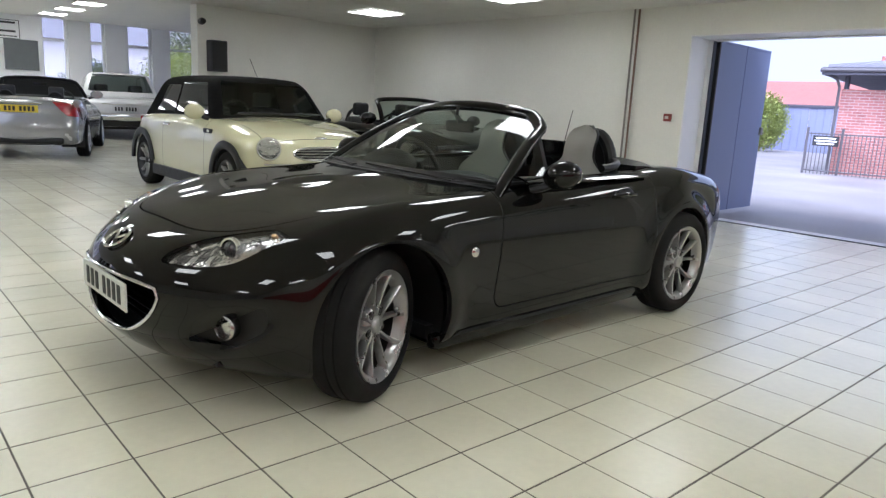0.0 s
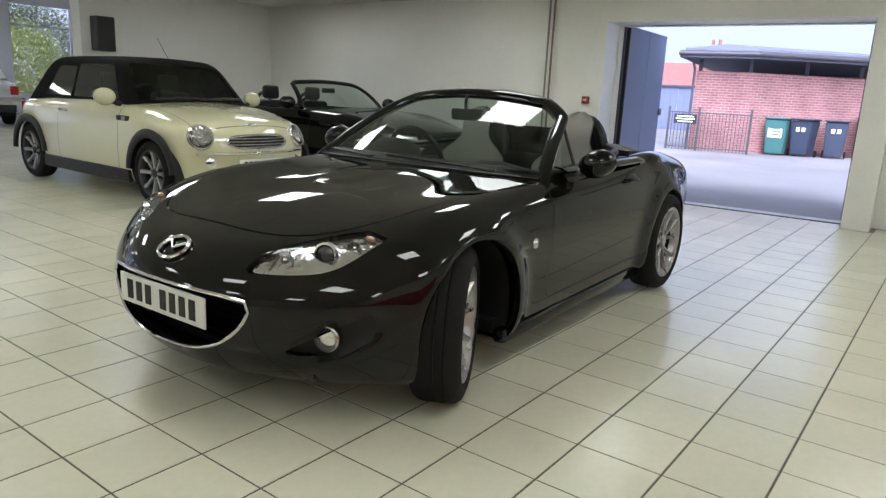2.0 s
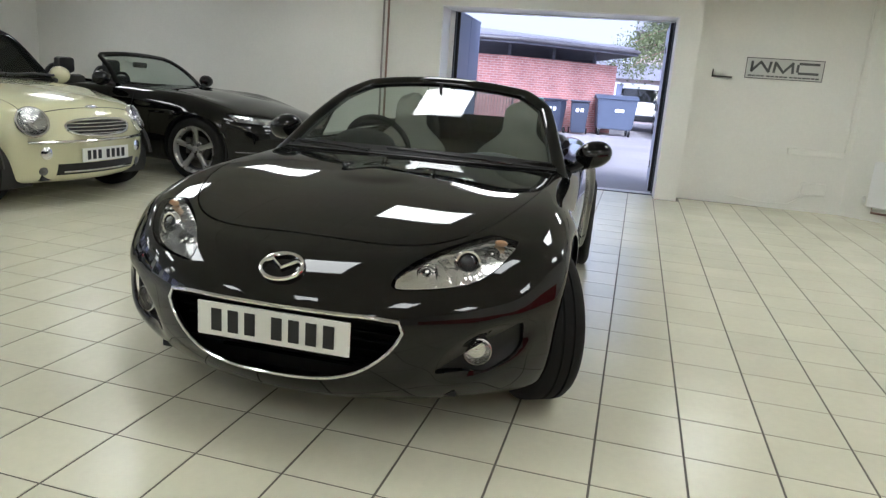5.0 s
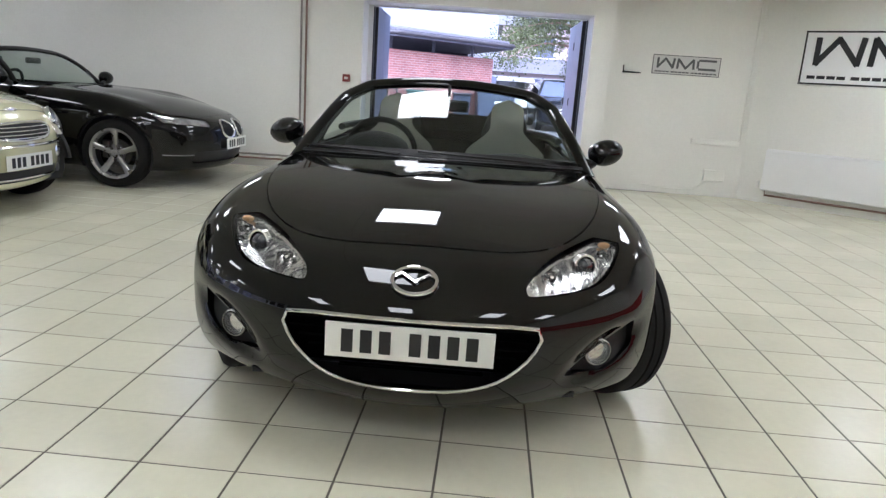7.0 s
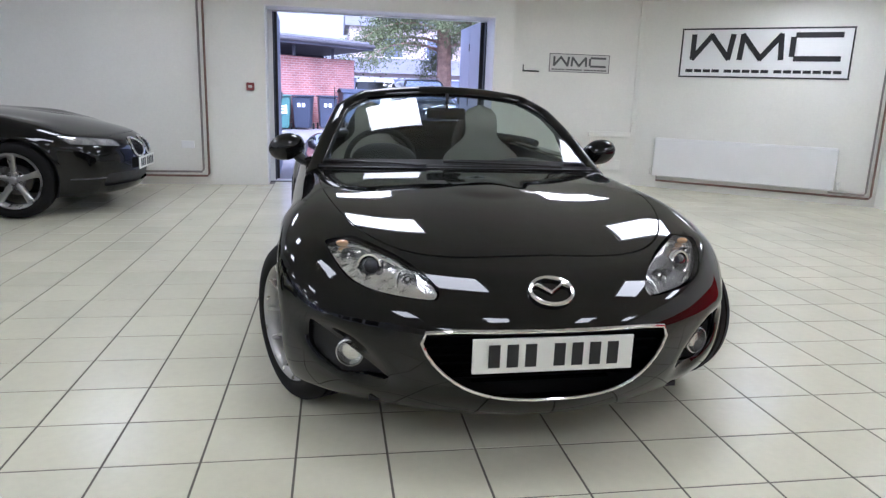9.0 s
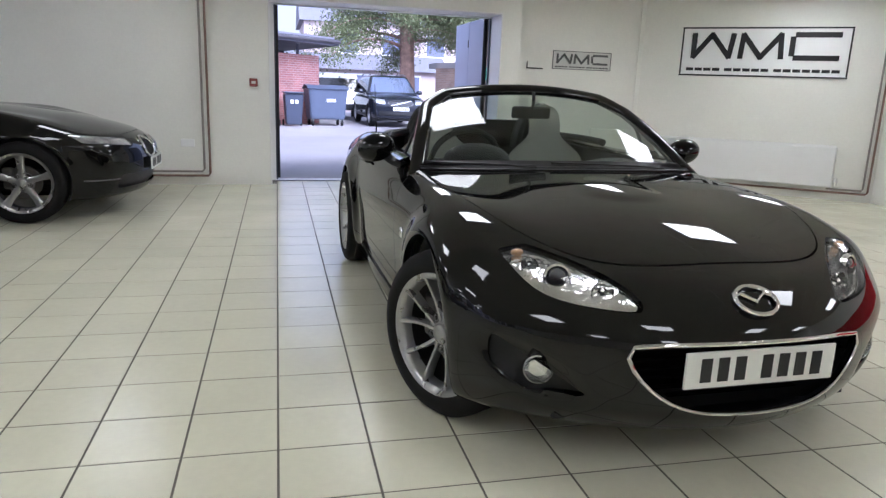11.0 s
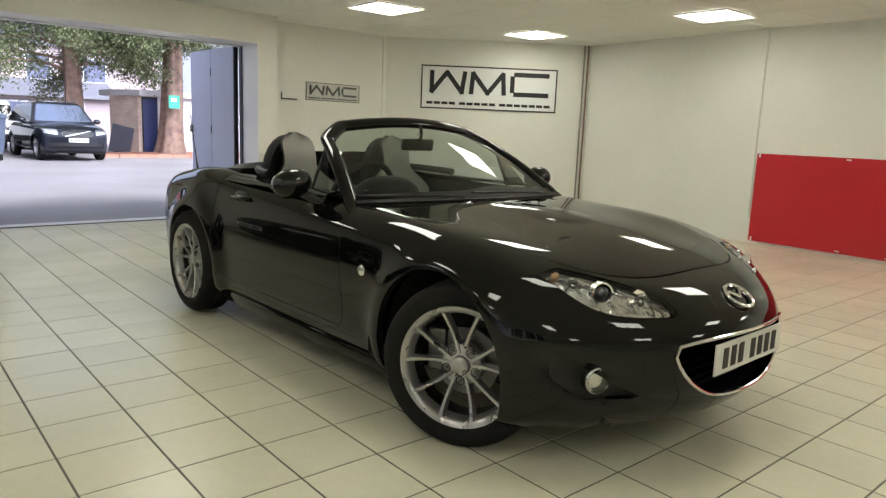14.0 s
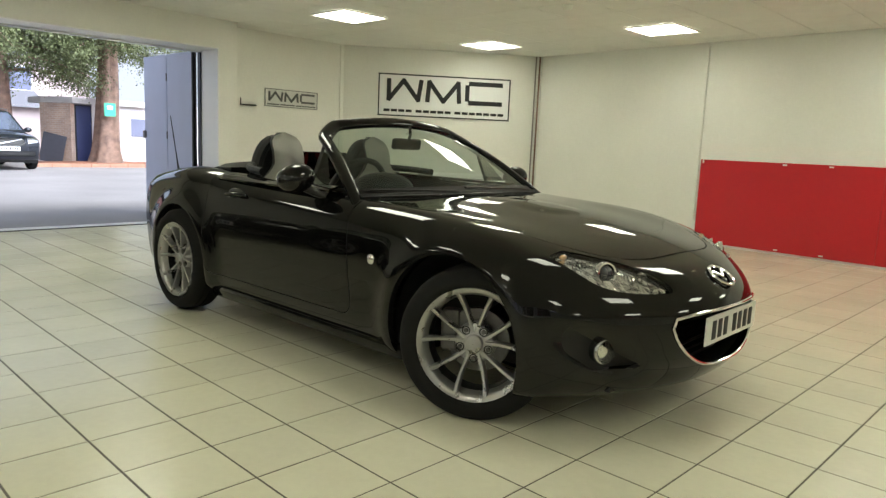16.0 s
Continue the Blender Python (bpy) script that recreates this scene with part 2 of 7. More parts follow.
def solid(F, lo, hi, h):
    """Vertices, normals and triangles of the surface F = 0 inside a box, on a net of step h."""
    n = [int(math.ceil((b - a) / h)) + 1 for a, b in zip(lo, hi)]
    ax = [a + h * np.arange(k) for a, k in zip(lo, n)]
    X, Y, Z = np.meshgrid(*ax, indexing="ij")
    f = F(X.ravel(), Y.ravel(), Z.ravel()).reshape(n)
    s = f < 0
    c = [m - 1 for m in n]
    total, acc = np.zeros(c), np.zeros((*c, 3))
    for d in range(3):
        for o1 in (0, 1):
            for o2 in (0, 1):
                o = [0, 0, 0]
                e1, e2 = [e for e in range(3) if e != d]
                o[e1], o[e2] = o1, o2
                A = tuple(slice(o[e], o[e] + c[e]) for e in range(3))
                o[d] = 1
                B = tuple(slice(o[e], o[e] + c[e]) for e in range(3))
                x = s[A] != s[B]
                t = np.where(x, f[A] / np.where(x, f[A] - f[B], 1), 0)
                total += x
                for e in range(3):
                    acc[..., e] += np.where(x, t if e == d else (o1 if e == e1 else o2), 0)
    live = total > 0
    ids = np.full(c, -1)
    ids[live] = np.arange(live.sum())
    I = np.argwhere(live)
    V = np.array(lo) + h * (I + acc[live] / total[live][:, None])
    quads = []
    for d in range(3):
        e1, e2 = (d + 1) % 3, (d + 2) % 3
        A = [slice(None)] * 3
        B = [slice(None)] * 3
        A[d], B[d] = slice(0, n[d] - 1), slice(1, n[d])
        x = s[tuple(A)] != s[tuple(B)]
        for p in np.argwhere(x):
            if 0 < p[e1] < n[e1] - 1 and 0 < p[e2] < n[e2] - 1:
                q = []
                for u, v in ((0, 0), (1, 0), (1, 1), (0, 1)):
                    w = p.copy()
                    w[e1] -= u
                    w[e2] -= v
                    q.append(ids[tuple(w)])
                quads.append(q if s[tuple(p)] else q[::-1])
    e = 1e-3

    def grad(V):
        x, y, z = V.T
        return np.stack([F(x + e, y, z) - F(x - e, y, z), F(x, y + e, z) - F(x, y - e, z), F(x, y, z + e) - F(x, y, z - e)], 1) / (2 * e)

    for _ in range(4):
        g = grad(V)
        V = V - g * (F(*V.T) / np.maximum((g * g).sum(1), 0.05)).clip(-0.5 * h, 0.5 * h)[:, None]
    g = grad(V)
    N = g / np.maximum(np.linalg.norm(g, axis=1), 1e-9)[:, None]
    Q = np.array(quads)
    T = np.concatenate([Q[:, [0, 1, 2]], Q[:, [0, 2, 3]]])
    return V, N, T


def cut(mesh, f):
    """Splits a mesh (V, N, T) along f = 0: the piece where f < 0, and the rest."""
    V, N, T = mesh
    if not len(T):
        return mesh, mesh
    d = f(*V.T)
    d = np.where(np.abs(d) < 1e-7, 1e-7, d)
    neg = d[T] < 0
    k = neg.sum(1)
    inside, outside = [T[k == 3]], [T[k == 0]]
    newV, newN, at = [], [], {}

    def mid(a, b):
        key = (min(a, b), max(a, b))
        if key not in at:
            t = d[a] / (d[a] - d[b])
            at[key] = len(V) + len(newV)
            newV.append(V[a] + t * (V[b] - V[a]))
            m = N[a] + t * (N[b] - N[a])
            newN.append(m / max(np.linalg.norm(m), 1e-9))
        return at[key]

    extra = {True: [], False: []}
    for tri, ng, kk in zip(T[(k == 1) | (k == 2)], neg[(k == 1) | (k == 2)], k[(k == 1) | (k == 2)]):
        lone = int(np.argmax(ng if kk == 1 else ~ng))
        a, b, c = tri[lone], tri[(lone + 1) % 3], tri[(lone + 2) % 3]
        p, q = mid(a, b), mid(a, c)
        extra[kk == 1].append((a, p, q))
        extra[kk != 1] += [(p, b, c), (p, c, q)]
    V2 = np.concatenate([V, np.array(newV).reshape(-1, 3)])
    N2 = np.concatenate([N, np.array(newN).reshape(-1, 3)])
    res = []
    for base, more in ((inside, extra[True]), (outside, extra[False])):
        t = np.concatenate(base + [np.array(more, dtype=int).reshape(-1, 3)])
        used, inv = np.unique(t, return_inverse=True)
        res.append((V2[used], N2[used], inv.reshape(-1, 3)))
    return res


def skin(name, mesh, material, parent, label=""):
    V, N, T = mesh
    return obj(name, V, T, material, parent, label, True, N)


def shut(mesh, f, gap=0.0025):
    """Splits along f = 0 and leaves a fine gap: inner piece, outer piece."""
    inner, rest = cut(mesh, lambda x, y, z: f(x, y, z) + gap)
    _, outer = cut(rest, lambda x, y, z: f(x, y, z) - gap)
    return inner, outer

# ---- the showroom ----
CEIL = 2.43
DOORWAY = pose(7.634, 1.50, 0, 0, 0, 1.72)  # local x out of the room, local y along the door wall


def dw(d, s):
    """A place d metres out through the door wall and s metres along it."""
    v = DOORWAY @ Vector((d, s, 0))
    return v.x, v.y


K_SIGN, K_RED, K_WEST = (7.95, -0.47), (6.13, -2.74), (-6.0, -2.0)
WALLS = [  # name, from, to, thickness (to the left of the way), low, high
    ("wall_door_long", dw(0, 8.9), dw(0, 2.911), 0.5, 0, 2.6),
    ("wall_door_pier", dw(0, 0.125), dw(0, -0.12), 0.5, 0, 2.6),
    ("wall_door_lintel", dw(0, 2.911), dw(0, 0.125), 0.5, 2.10, 2.6),
    ("wall_small_sign", (7.96, 1.45), K_SIGN, 0.4, 0, 2.6),
    ("wall_large_sign", K_SIGN, K_RED, 0.3, 0, 2.6),
    ("wall_red_board", K_RED, K_WEST, 0.3, 0, 2.6),
    ("wall_west", K_WEST, (-6.0, 13.0), 0.3, 0, 2.6),
    ("wall_back", (5.88, 10.37), (7.50, 10.37), 0.3, 0, 2.6),
    ("wall_back_thick", (4.15, 10.25), (5.88, 10.25), 0.25, 0, 2.6),
    ("wall_side_hall", (4.65, 10.68), (10.5, 10.68), 0.3, 0, 3.6),
]


def wall(name, p, q, t, lo, hi):
    p, q = Vector((*p, 0)), Vector((*q, 0))
    d = (q - p).normalized()
    n = Vector((-d.y, d.x, 0)) * t
    return tagged(part(name, prism([(v.x, v.y) for v in (p, q, q + n, p + n)], lo, hi), M_WALL), "painted white showroom wall", "wall", kind="structure")


for row in WALLS:
    wall(*row)


def at_door(ob):
    ob.matrix_world = DOORWAY
    return ob


# white reveals of the doorway, its dark frame, sill and strip
for c, size in (((0.247, 0.132, 1.05), (0.506, 0.014, 2.10)), ((0.247, 2.904, 1.05), (0.506, 0.014, 2.10)), ((0.247, 1.518, 2.093), (0.506, 2.758, 0.014))):
    at_door(tagged(part("trim", boxes((c, size), bevel=0.003), M_REVEAL), "white gloss painted reveal of the wide doorway", "trim", kind="structure"))
bm = boxes(((0.43, 2.867, 1.043), (0.09, 0.058, 2.086)), ((0.43, 1.488, 2.078), (0.09, 2.698, 0.016)), bevel=0.003)
at_door(tagged(part("trim", bm, M_REVEAL), "white painted timber door lining", "trim", kind="structure"))
bm = boxes(((0.42, 0.148, 1.035), (0.06, 0.016, 2.07)), ((0.42, 2.829, 1.035), (0.06, 0.016, 2.07)), bevel=0.003)
at_door(tagged(part("door_frame", bm, mat("dark_door_frame", (0.03, 0.035, 0.05), 0.5)), "dark painted steel frame of the doorway", "door frame", kind="structure"))
bm = boxes(((0.312, 1.518, 0.0), (0.022, 2.76, 0.016)), bevel=0.004)
at_door(tagged(part("threshold", bm, mat("dark_threshold_strip", (0.05, 0.05, 0.055), 0.5, 0.4)), "thin dark metal strip at the edge of the tiles", "threshold", kind="structure"))
bm = boxes(((0.412, 1.518, -0.004), (0.176, 2.76, 0.03)), bevel=0.006)
at_door(tagged(part("doorstep", bm, mat("worn_white_sill", (0.66, 0.66, 0.67), 0.5, var=0.2, scale=12)), "worn white painted sill across the doorway", "doorstep", kind="structure"))

# screed under the tiles
FLOOR = [(-6.2, -3.2), (8.2, -3.2), (8.2, 1.3), (8.12, 1.3), (8.04, 4.5), (7.8, 10.68), (10.7, 10.68), (10.7, 23.2), (-6.2, 23.2)]
floor = tagged(part("floor", prism(FLOOR, -0.15, -0.0014), M_GROUT), "cream square ceramic floor tiles with dark joints", "floor", kind="structure")

# suspended ceiling: panels a little above their bars
bm = bmesh.new()
LIGHTS = [(6.04 - 2.46 * i, y) for i in range(5) for y in (-1.45, 0.92, 3.35, 5.9, 8.5) if i < 3 or (y < 8 and (i < 4 or y > 0))]
for i in range(-21, 15):
    for j in range(-8, 40):
        x, y = 6.2 + 0.6 * i, 1.1 + 0.6 * j
        if -6.3 < x < 8.4 and y < 10.7:
            d = 0.2965
            c = [bm.verts.new((x + u * d, y + v * d, CEIL)) for u, v in ((-1, -1), (-1, 1), (1, 1), (1, -1))]
            c2 = [bm.verts.new((x + u * d, y + v * d, CEIL + 0.004)) for u, v in ((-1, -1), (-1, 1), (1, 1), (1, -1))]
            bm.faces.new(c)
            for k in range(4):
                bm.faces.new((c[k], c2[k], c2[(k + 1) % 4], c[(k + 1) % 4]))
box(bm, (1.2, 3.72, CEIL + 0.103), (15.4, 14.0, 0.2))
tagged(part("ceiling", bm, M_CEIL), "white suspended ceiling of square mineral tiles", "ceiling", kind="structure")


def ceiling_light(x, y):
    e = thing("ceiling_light", pose(x, y, CEIL - 0.009), "square recessed LED panel, lit, in the ceiling", "ceiling light", "ceiling panel lights")
    part("frame", boxes(((0, 0.293, -0.002), (0.6, 0.014, 0.016)), ((0, -0.293, -0.002), (0.6, 0.014, 0.016)),
                        ((0.293, 0, -0.002), (0.014, 0.572, 0.016)), ((-0.293, 0, -0.002), (0.014, 0.572, 0.016))), M_BAR, e, "white metal frame")
    part("diffuser", boxes(((0, 0, 0.002), (0.572, 0.572, 0.008))), M_PANEL, e, "glowing white diffuser")
    return e


first = ceiling_light(*LIGHTS[0])
for x, y in LIGHTS[1:]:
    copy_thing(first, pose(x, y, CEIL - 0.009))
HALL_CEIL = 3.02
for x in (-0.2, 2.2, 4.62):
    for y in (14.1, 17.6, 19.25, 21.0):
        copy_thing(first, pose(x, y, HALL_CEIL - 0.009))

# far hall: window walls with white piers
HALL_Y = 22.5
WINDOWS = 0


def glazed_wall(name, m, piers, label):
    """A wall of tall windows along local x, its inner face at local y = 0."""
    global WINDOWS
    a, b = piers[0][0], piers[-1][1]
    bm = bmesh.new()
    for p, q in piers:
        box(bm, ((p + q) / 2, 0.15, 1.8), (q - p, 0.3, 3.6), 0.01)
    box(bm, ((a + b) / 2, 0.16, 0.25), (b - a - 0.02, 0.26, 0.5))
    box(bm, ((a + b) / 2, 0.16, 3.42), (b - a - 0.02, 0.26, 0.46))
    o = tagged(part(name, bm, M_REVEAL), label, "wall", kind="structure")
    o.matrix_world = m
    for (_, p), (q, _) in zip(piers, piers[1:]):
        WINDOWS += 1
        w = thing(f"window_{WINDOWS}", m @ pose((p + q) / 2, 0.15, 0.5), "tall white-framed shop window with a transom", "window", kind="structure")
        wd = q - p
        part("window_frame", boxes(((0, 0, 0.03), (wd, 0.08, 0.06)), ((0, 0, 2.72), (wd, 0.08, 0.06)), ((0, 0, 1.95), (wd, 0.07, 0.05)),
                                   ((-wd / 2 + 0.03, 0, 1.37), (0.06, 0.08, 2.64)), ((wd / 2 - 0.03, 0, 1.37), (0.06, 0.08, 2.64))), M_REVEAL, w)
        for lo, hi in ((0.06, 1.925), (1.975, 2.69)):
            pane = part("pane", boxes(((0, 0, (lo + hi) / 2), (wd - 0.12, 0.008, hi - lo))), M_LENS, w)
            pane.visible_shadow = False


PIERS = [(-6.2, -3.9), (-2.3, -1.7), (-0.1, 0.5), (2.1, 2.7), (3.3, 4.62), (5.29, 5.86), (6.29, 6.89), (7.62, 8.14), (9.9, 10.6)]
glazed_wall("wall_windows_north", pose(0, HALL_Y, 0), PIERS, "white painted piers between tall shop windows")
# side windows are assumed and out of view, added to daylight the piers
glazed_wall("wall_windows_east", pose(10.5, HALL_Y, 0, 0, 0, -90), [(0.0, 0.3), (2.3, 2.6), (4.6, 4.9), (6.9, 7.2), (9.2, 9.5), (11.5, 12.1)], "assumed white piers and side windows, out of view, that light the hall")
glazed_wall("wall_windows_west", pose(-6.0, 13.0, 0, 0, 0, 90), [(0.0, 0.3), (2.6, 2.9), (5.2, 5.5), (7.8, 8.1), (9.7, 10.0)], "assumed white piers and side windows, out of view, that light the hall")
bm = prism([(-6.2, 10.72), (10.6, 10.72), (10.6, 22.6), (-6.2, 22.6)], HALL_CEIL, HALL_CEIL + 0.15)
tagged(part("ceiling_hall", bm, M_CEIL), "plain white ceiling of the far hall", "ceiling", kind="structure")


# ---- doors of the wide opening ----
def folding_door(m, length, material, label):
    e = thing("folding_door", m, label, "door", "doorway leaves")
    half = length / 2 - 0.006
    for k in (0, 1):
        p = part("leaf", boxes(((half / 2 + k * (half + 0.012), 0, 1.06), (half, 0.045, 2.06)), bevel=0.004), material, e)
        part("top_rail", boxes(((half / 2 + k * (half + 0.012), 0, 2.075), (half - 0.02, 0.055, 0.03)), bevel=0.003), material, p)
    bm = bmesh.new()
    for z in (0.3, 1.05, 1.8):
        rod(bm, (half + 0.006, 0.026, z - 0.05), (half + 0.006, 0.026, z + 0.05), 0.009)
    part("hinge", bm, M_STEEL, e)
    part("latch", boxes(((length - 0.02, 0, 1.05), (0.07, 0.10, 0.10)), ((length + 0.03, 0, 1.02), (0.05, 0.03, 0.05)), bevel=0.008), M_STEEL, e, "steel lock box")
    part("edge_strip", boxes(((-0.015, 0, 1.06), (0.03, 0.055, 2.08)), bevel=0.004), M_TRIM, e, "black rubber edge strip")
    return e


folding_door(DOORWAY @ pose(0.50, 2.815, 0, 0, 0, 0.8), 1.46, M_DOOR_BLUE, "blue-grey two-panel folding door, open outwards")
folding_door(DOORWAY @ pose(0.55, 0.162, 0, 0, 0, -1.5), 1.42, M_DOOR_WHITE, "pale grey two-panel folding door, open outwards")


# ---- wall fittings ----
def pipes(name, label, *runs):
    e = thing(name, pose(0, 0, 0), label, "pipe")
    for pts, r, m in runs:
        part("pipe", tube(pts, r, 8, up=(0.3, 0.5, 0.81)), m, e)
    return e


def by_door(d, s, z):
    return (*dw(d, s), z)


pipes("heating_pipes", "pair of painted copper heating pipes along the wall",
      ([by_door(-0.055, 3.585, 2.42), by_door(-0.055, 3.585, 0.14), by_door(-0.055, 3.605, 0.11), by_door(-0.055, 8.8, 0.11)], 0.013, M_PIPE),
      ([by_door(-0.06, 3.645, 2.42), by_door(-0.06, 3.645, 0.19), by_door(-0.06, 3.665, 0.16), by_door(-0.06, 8.8, 0.16)], 0.013, M_PIPE_GREY))
WX = (Vector((*K_RED, 0)) - Vector((*K_SIGN, 0))).normalized()
WN = Vector((WX.y, -WX.x, 0))
LEN = math.dist(K_RED, K_SIGN)
SIGN = Matrix(((WX.x, WN.x, 0, K_SIGN[0]), (WX.y, WN.y, 0, K_SIGN[1]), (0, 0, 1, 0), (0, 0, 0, 1)))  # local x along the wall, y into the room


def on_sign(u, d, z):
    return tuple(SIGN @ Vector((u, d, z)))


pipes("heating_pipes", "copper heating pipes round the radiator up to the ceiling",
      ([on_sign(0.35, 0.04, 0.28), on_sign(0.35, 0.04, 0.10), on_sign(LEN - 0.07, 0.04, 0.10), on_sign(LEN - 0.05, 0.04, 0.13), on_sign(LEN - 0.05, 0.04, 2.42)], 0.013, M_PIPE),
      ([on_sign(LEN - 0.5, 0.05, 0.24), on_sign(LEN - 0.5, 0.05, 0.14), on_sign(LEN - 0.12, 0.04, 0.14), on_sign(LEN - 0.105, 0.04, 0.17), on_sign(LEN - 0.105, 0.04, 2.42)], 0.012, M_PIPE_GREY))
pipes("conduit", "thin white painted conduit on the wall", ([(3.53, -2.566, 2.42), (3.53, -2.566, 0.30)], 0.014, M_WALL))

# radiator under the large sign
rad = thing("radiator", SIGN @ pose(1.38, 0.07, 0.16), "long flat white panel radiator under the sign", "radiator")
part("panel", boxes(((0, 0, 0.25), (2.16, 0.045, 0.5)), bevel=0.012), M_REVEAL, rad)
part("grille_top", boxes(((0, -0.025, 0.505), (2.14, 0.08, 0.012))), M_REVEAL, rad)
for s in (-1, 1):
    part("valve", rod(bmesh.new(), (s * 1.12, 0, 0.02), (s * 1.12, 0, 0.11), 0.02), M_BAR, rad, "white radiator valve")
    part("bracket", boxes(((s * 0.85, -0.045, 0.25), (0.04, 0.05, 0.4))), M_BAR, rad)


def letter_bars(rows, thick, depth, m, material, parent, name="letter"):
    """Strokes of a sign as raised bars: rows of (x, z, x, z)."""
    bm = bmesh.new()
    for x1, z1, x2, z2 in rows:
        d = Vector((x2 - x1, 0, z2 - z1))
        ang = math.degrees(math.atan2(d.z, d.x))
        box(bm, (0, 0, 0), (d.length + thick * 0.6, depth, thick), m=m @ pose((x1 + x2) / 2, 0, (z1 + z2) / 2, 0, -ang, 0))
    return part(name, bm, material, parent)


M_SIGN_GREY = mat("silver_sign", (0.58, 0.58, 0.55), 0.4, var=0.05)
M_INK_SOFT = mat("grey_sign_ink", (0.10, 0.10, 0.10), 0.5, var=0.1, bump=0.0)


def wall_sign(m, w, h, small):
    """A framed sign: three bold zigzag marks over a row of small bars."""
    e = thing("wall_sign", m, "grey framed small wall sign with black emblem" if small else "white framed wall sign with bold black emblem", "sign", "wall signs")
    board = part("board", boxes(((0, 0.006, 0), (w, 0.012, h)), bevel=0.002), M_SIGN_GREY if small else M_REVEAL, e)
    ink = M_INK_SOFT if small else M_INK
    t = 0.012 * w
    part("border", boxes(((0, 0.014, h / 2 - t / 2), (w, 0.006, t * 0.8)), ((0, 0.014, -h / 2 + t / 2), (w, 0.006, t * 0.8)),
                         ((w / 2 - t / 2, 0.014, 0), (t * 0.8, 0.006, h - 2 * t)), ((-w / 2 + t / 2, 0.014, 0), (t * 0.8, 0.006, h - 2 * t))), ink, e, "thin black border")
    s, base, k = w, 0.12 * h if not small else 0.08 * h, 0.45 * h
    up, dn = base + k / 2, base - k / 2
    st = 0.032 * w
    f = Matrix.Translation((0, 0.016, 0))
    letter_bars([(-0.42 * s, up, -0.42 * s, dn), (-0.42 * s, dn, -0.31 * s, up), (-0.31 * s, up, -0.20 * s, dn), (-0.20 * s, dn, -0.18 * s, up)], st, 0.008, f, ink, e, "emblem_mark")
    letter_bars([(-0.13 * s, dn, -0.12 * s, up), (-0.12 * s, up, -0.01 * s, dn), (-0.01 * s, dn, 0.10 * s, up), (0.10 * s, up, 0.11 * s, dn)], st, 0.008, f, ink, e, "emblem_mark")
    letter_bars([(0.43 * s, up, 0.19 * s, up), (0.17 * s, up - 0.02 * s, 0.17 * s, dn + 0.02 * s), (0.19 * s, dn, 0.43 * s, dn)], st, 0.008, f, ink, e, "emblem_mark")
    zl, x = -0.36 * h, -0.45 * s
    for n in (4, 5, 7):
        for _ in range(n):
            letter_bars([(x, zl, x + 0.034 * s, zl)], 0.019 * w, 0.004, f, ink, e, "caption_bar")
            x += 0.055 * s
        x += 0.02 * s
    return e


wall_sign(SIGN @ pose(1.47, 0, 1.77), 1.95, 0.61, False)
wall_sign(Matrix(((0, -1, 0, 7.956), (-1, 0, 0, 0.40), (0, 0, 1, 1.602), (0, 0, 0, 1))), 0.83, 0.235, True)
wall_sign(Matrix(((1, 0, 0, 3.30), (0, -1, 0, 22.48), (0, 0, 1, 2.62), (0, 0, 0, 1))), 1.6, 0.5, False)

# red board on the long wall
RX = (Vector((*K_WEST, 0)) - Vector((*K_RED, 0))).normalized()
RED = Matrix(((RX.x, RX.y, 0, K_RED[0] + 2.64 * RX.x), (RX.y, -RX.x, 0, K_RED[1] + 2.64 * RX.y), (0, 0, 1, 0), (0, 0, 0, 1)))  # local x along the wall, y into the room
board = thing("red_board", RED, "long glossy red board fixed low on the wall", "wall panel")
for k in range(4):
    part("panel", boxes(((1.0 + 2.0 * k, 0.012, 0.535), (1.998, 0.02, 1.01)), bevel=0.002), M_RED, board)
for x in (0.035, 1.0, 1.485, 2.45, 2.94, 3.9, 4.4, 5.4, 5.9, 6.9, 7.9):
    for z in (0.055, 1.018):
        size = (0.018, 0.012, 0.045) if x < 0.1 else (0.045, 0.012, 0.016)
        part("clip", boxes(((x, 0.026, z), size), bevel=0.003), M_BAR, board, "small white fixing clip")

# fire call point, thermostat, sockets, shelf
fb = thing("fire_call_point", DOORWAY @ pose(0, 3.085, 1.168), "red break-glass fire call point on the wall", "call point")
part("housing", boxes(((-0.022, 0, 0), (0.044, 0.088, 0.088)), bevel=0.006), mat("fire_red", (0.22, 0.035, 0.03), 0.4), fb)
part("window", boxes(((-0.046, 0, 0.0), (0.004, 0.045, 0.03))), M_SIGN_GREY, fb, "pale glass window")
so = thing("wall_socket", DOORWAY @ pose(0, 3.82, 0.475), "white double wall socket", "socket")
part("plate", boxes(((-0.008, 0, 0), (0.016, 0.146, 0.086)), bevel=0.004), M_REVEAL, so)
sh = thing("wall_bracket", pose(7.958, 1.06, 1.482), "small dark metal bracket on the wall", "bracket")
part("arm", boxes(((-0.02, 0.0, 0), (0.03, 0.22, 0.015)), ((-0.02, 0.105, 0.04), (0.012, 0.012, 0.08)), bevel=0.003), M_TRIM, sh)
for z, w in ((0.69, 0.60), (0.27, 0.26)):
    tr = thing("cable_trunking", pose(7.953, -0.09 if w > 0.3 else -0.14, z), "white plastic cable box on the wall", "cable box")
    part("cover", boxes(((-0.02, 0, 0), (0.04, w, 0.07 if w > 0.3 else 0.14)), bevel=0.006), M_WALL, tr)
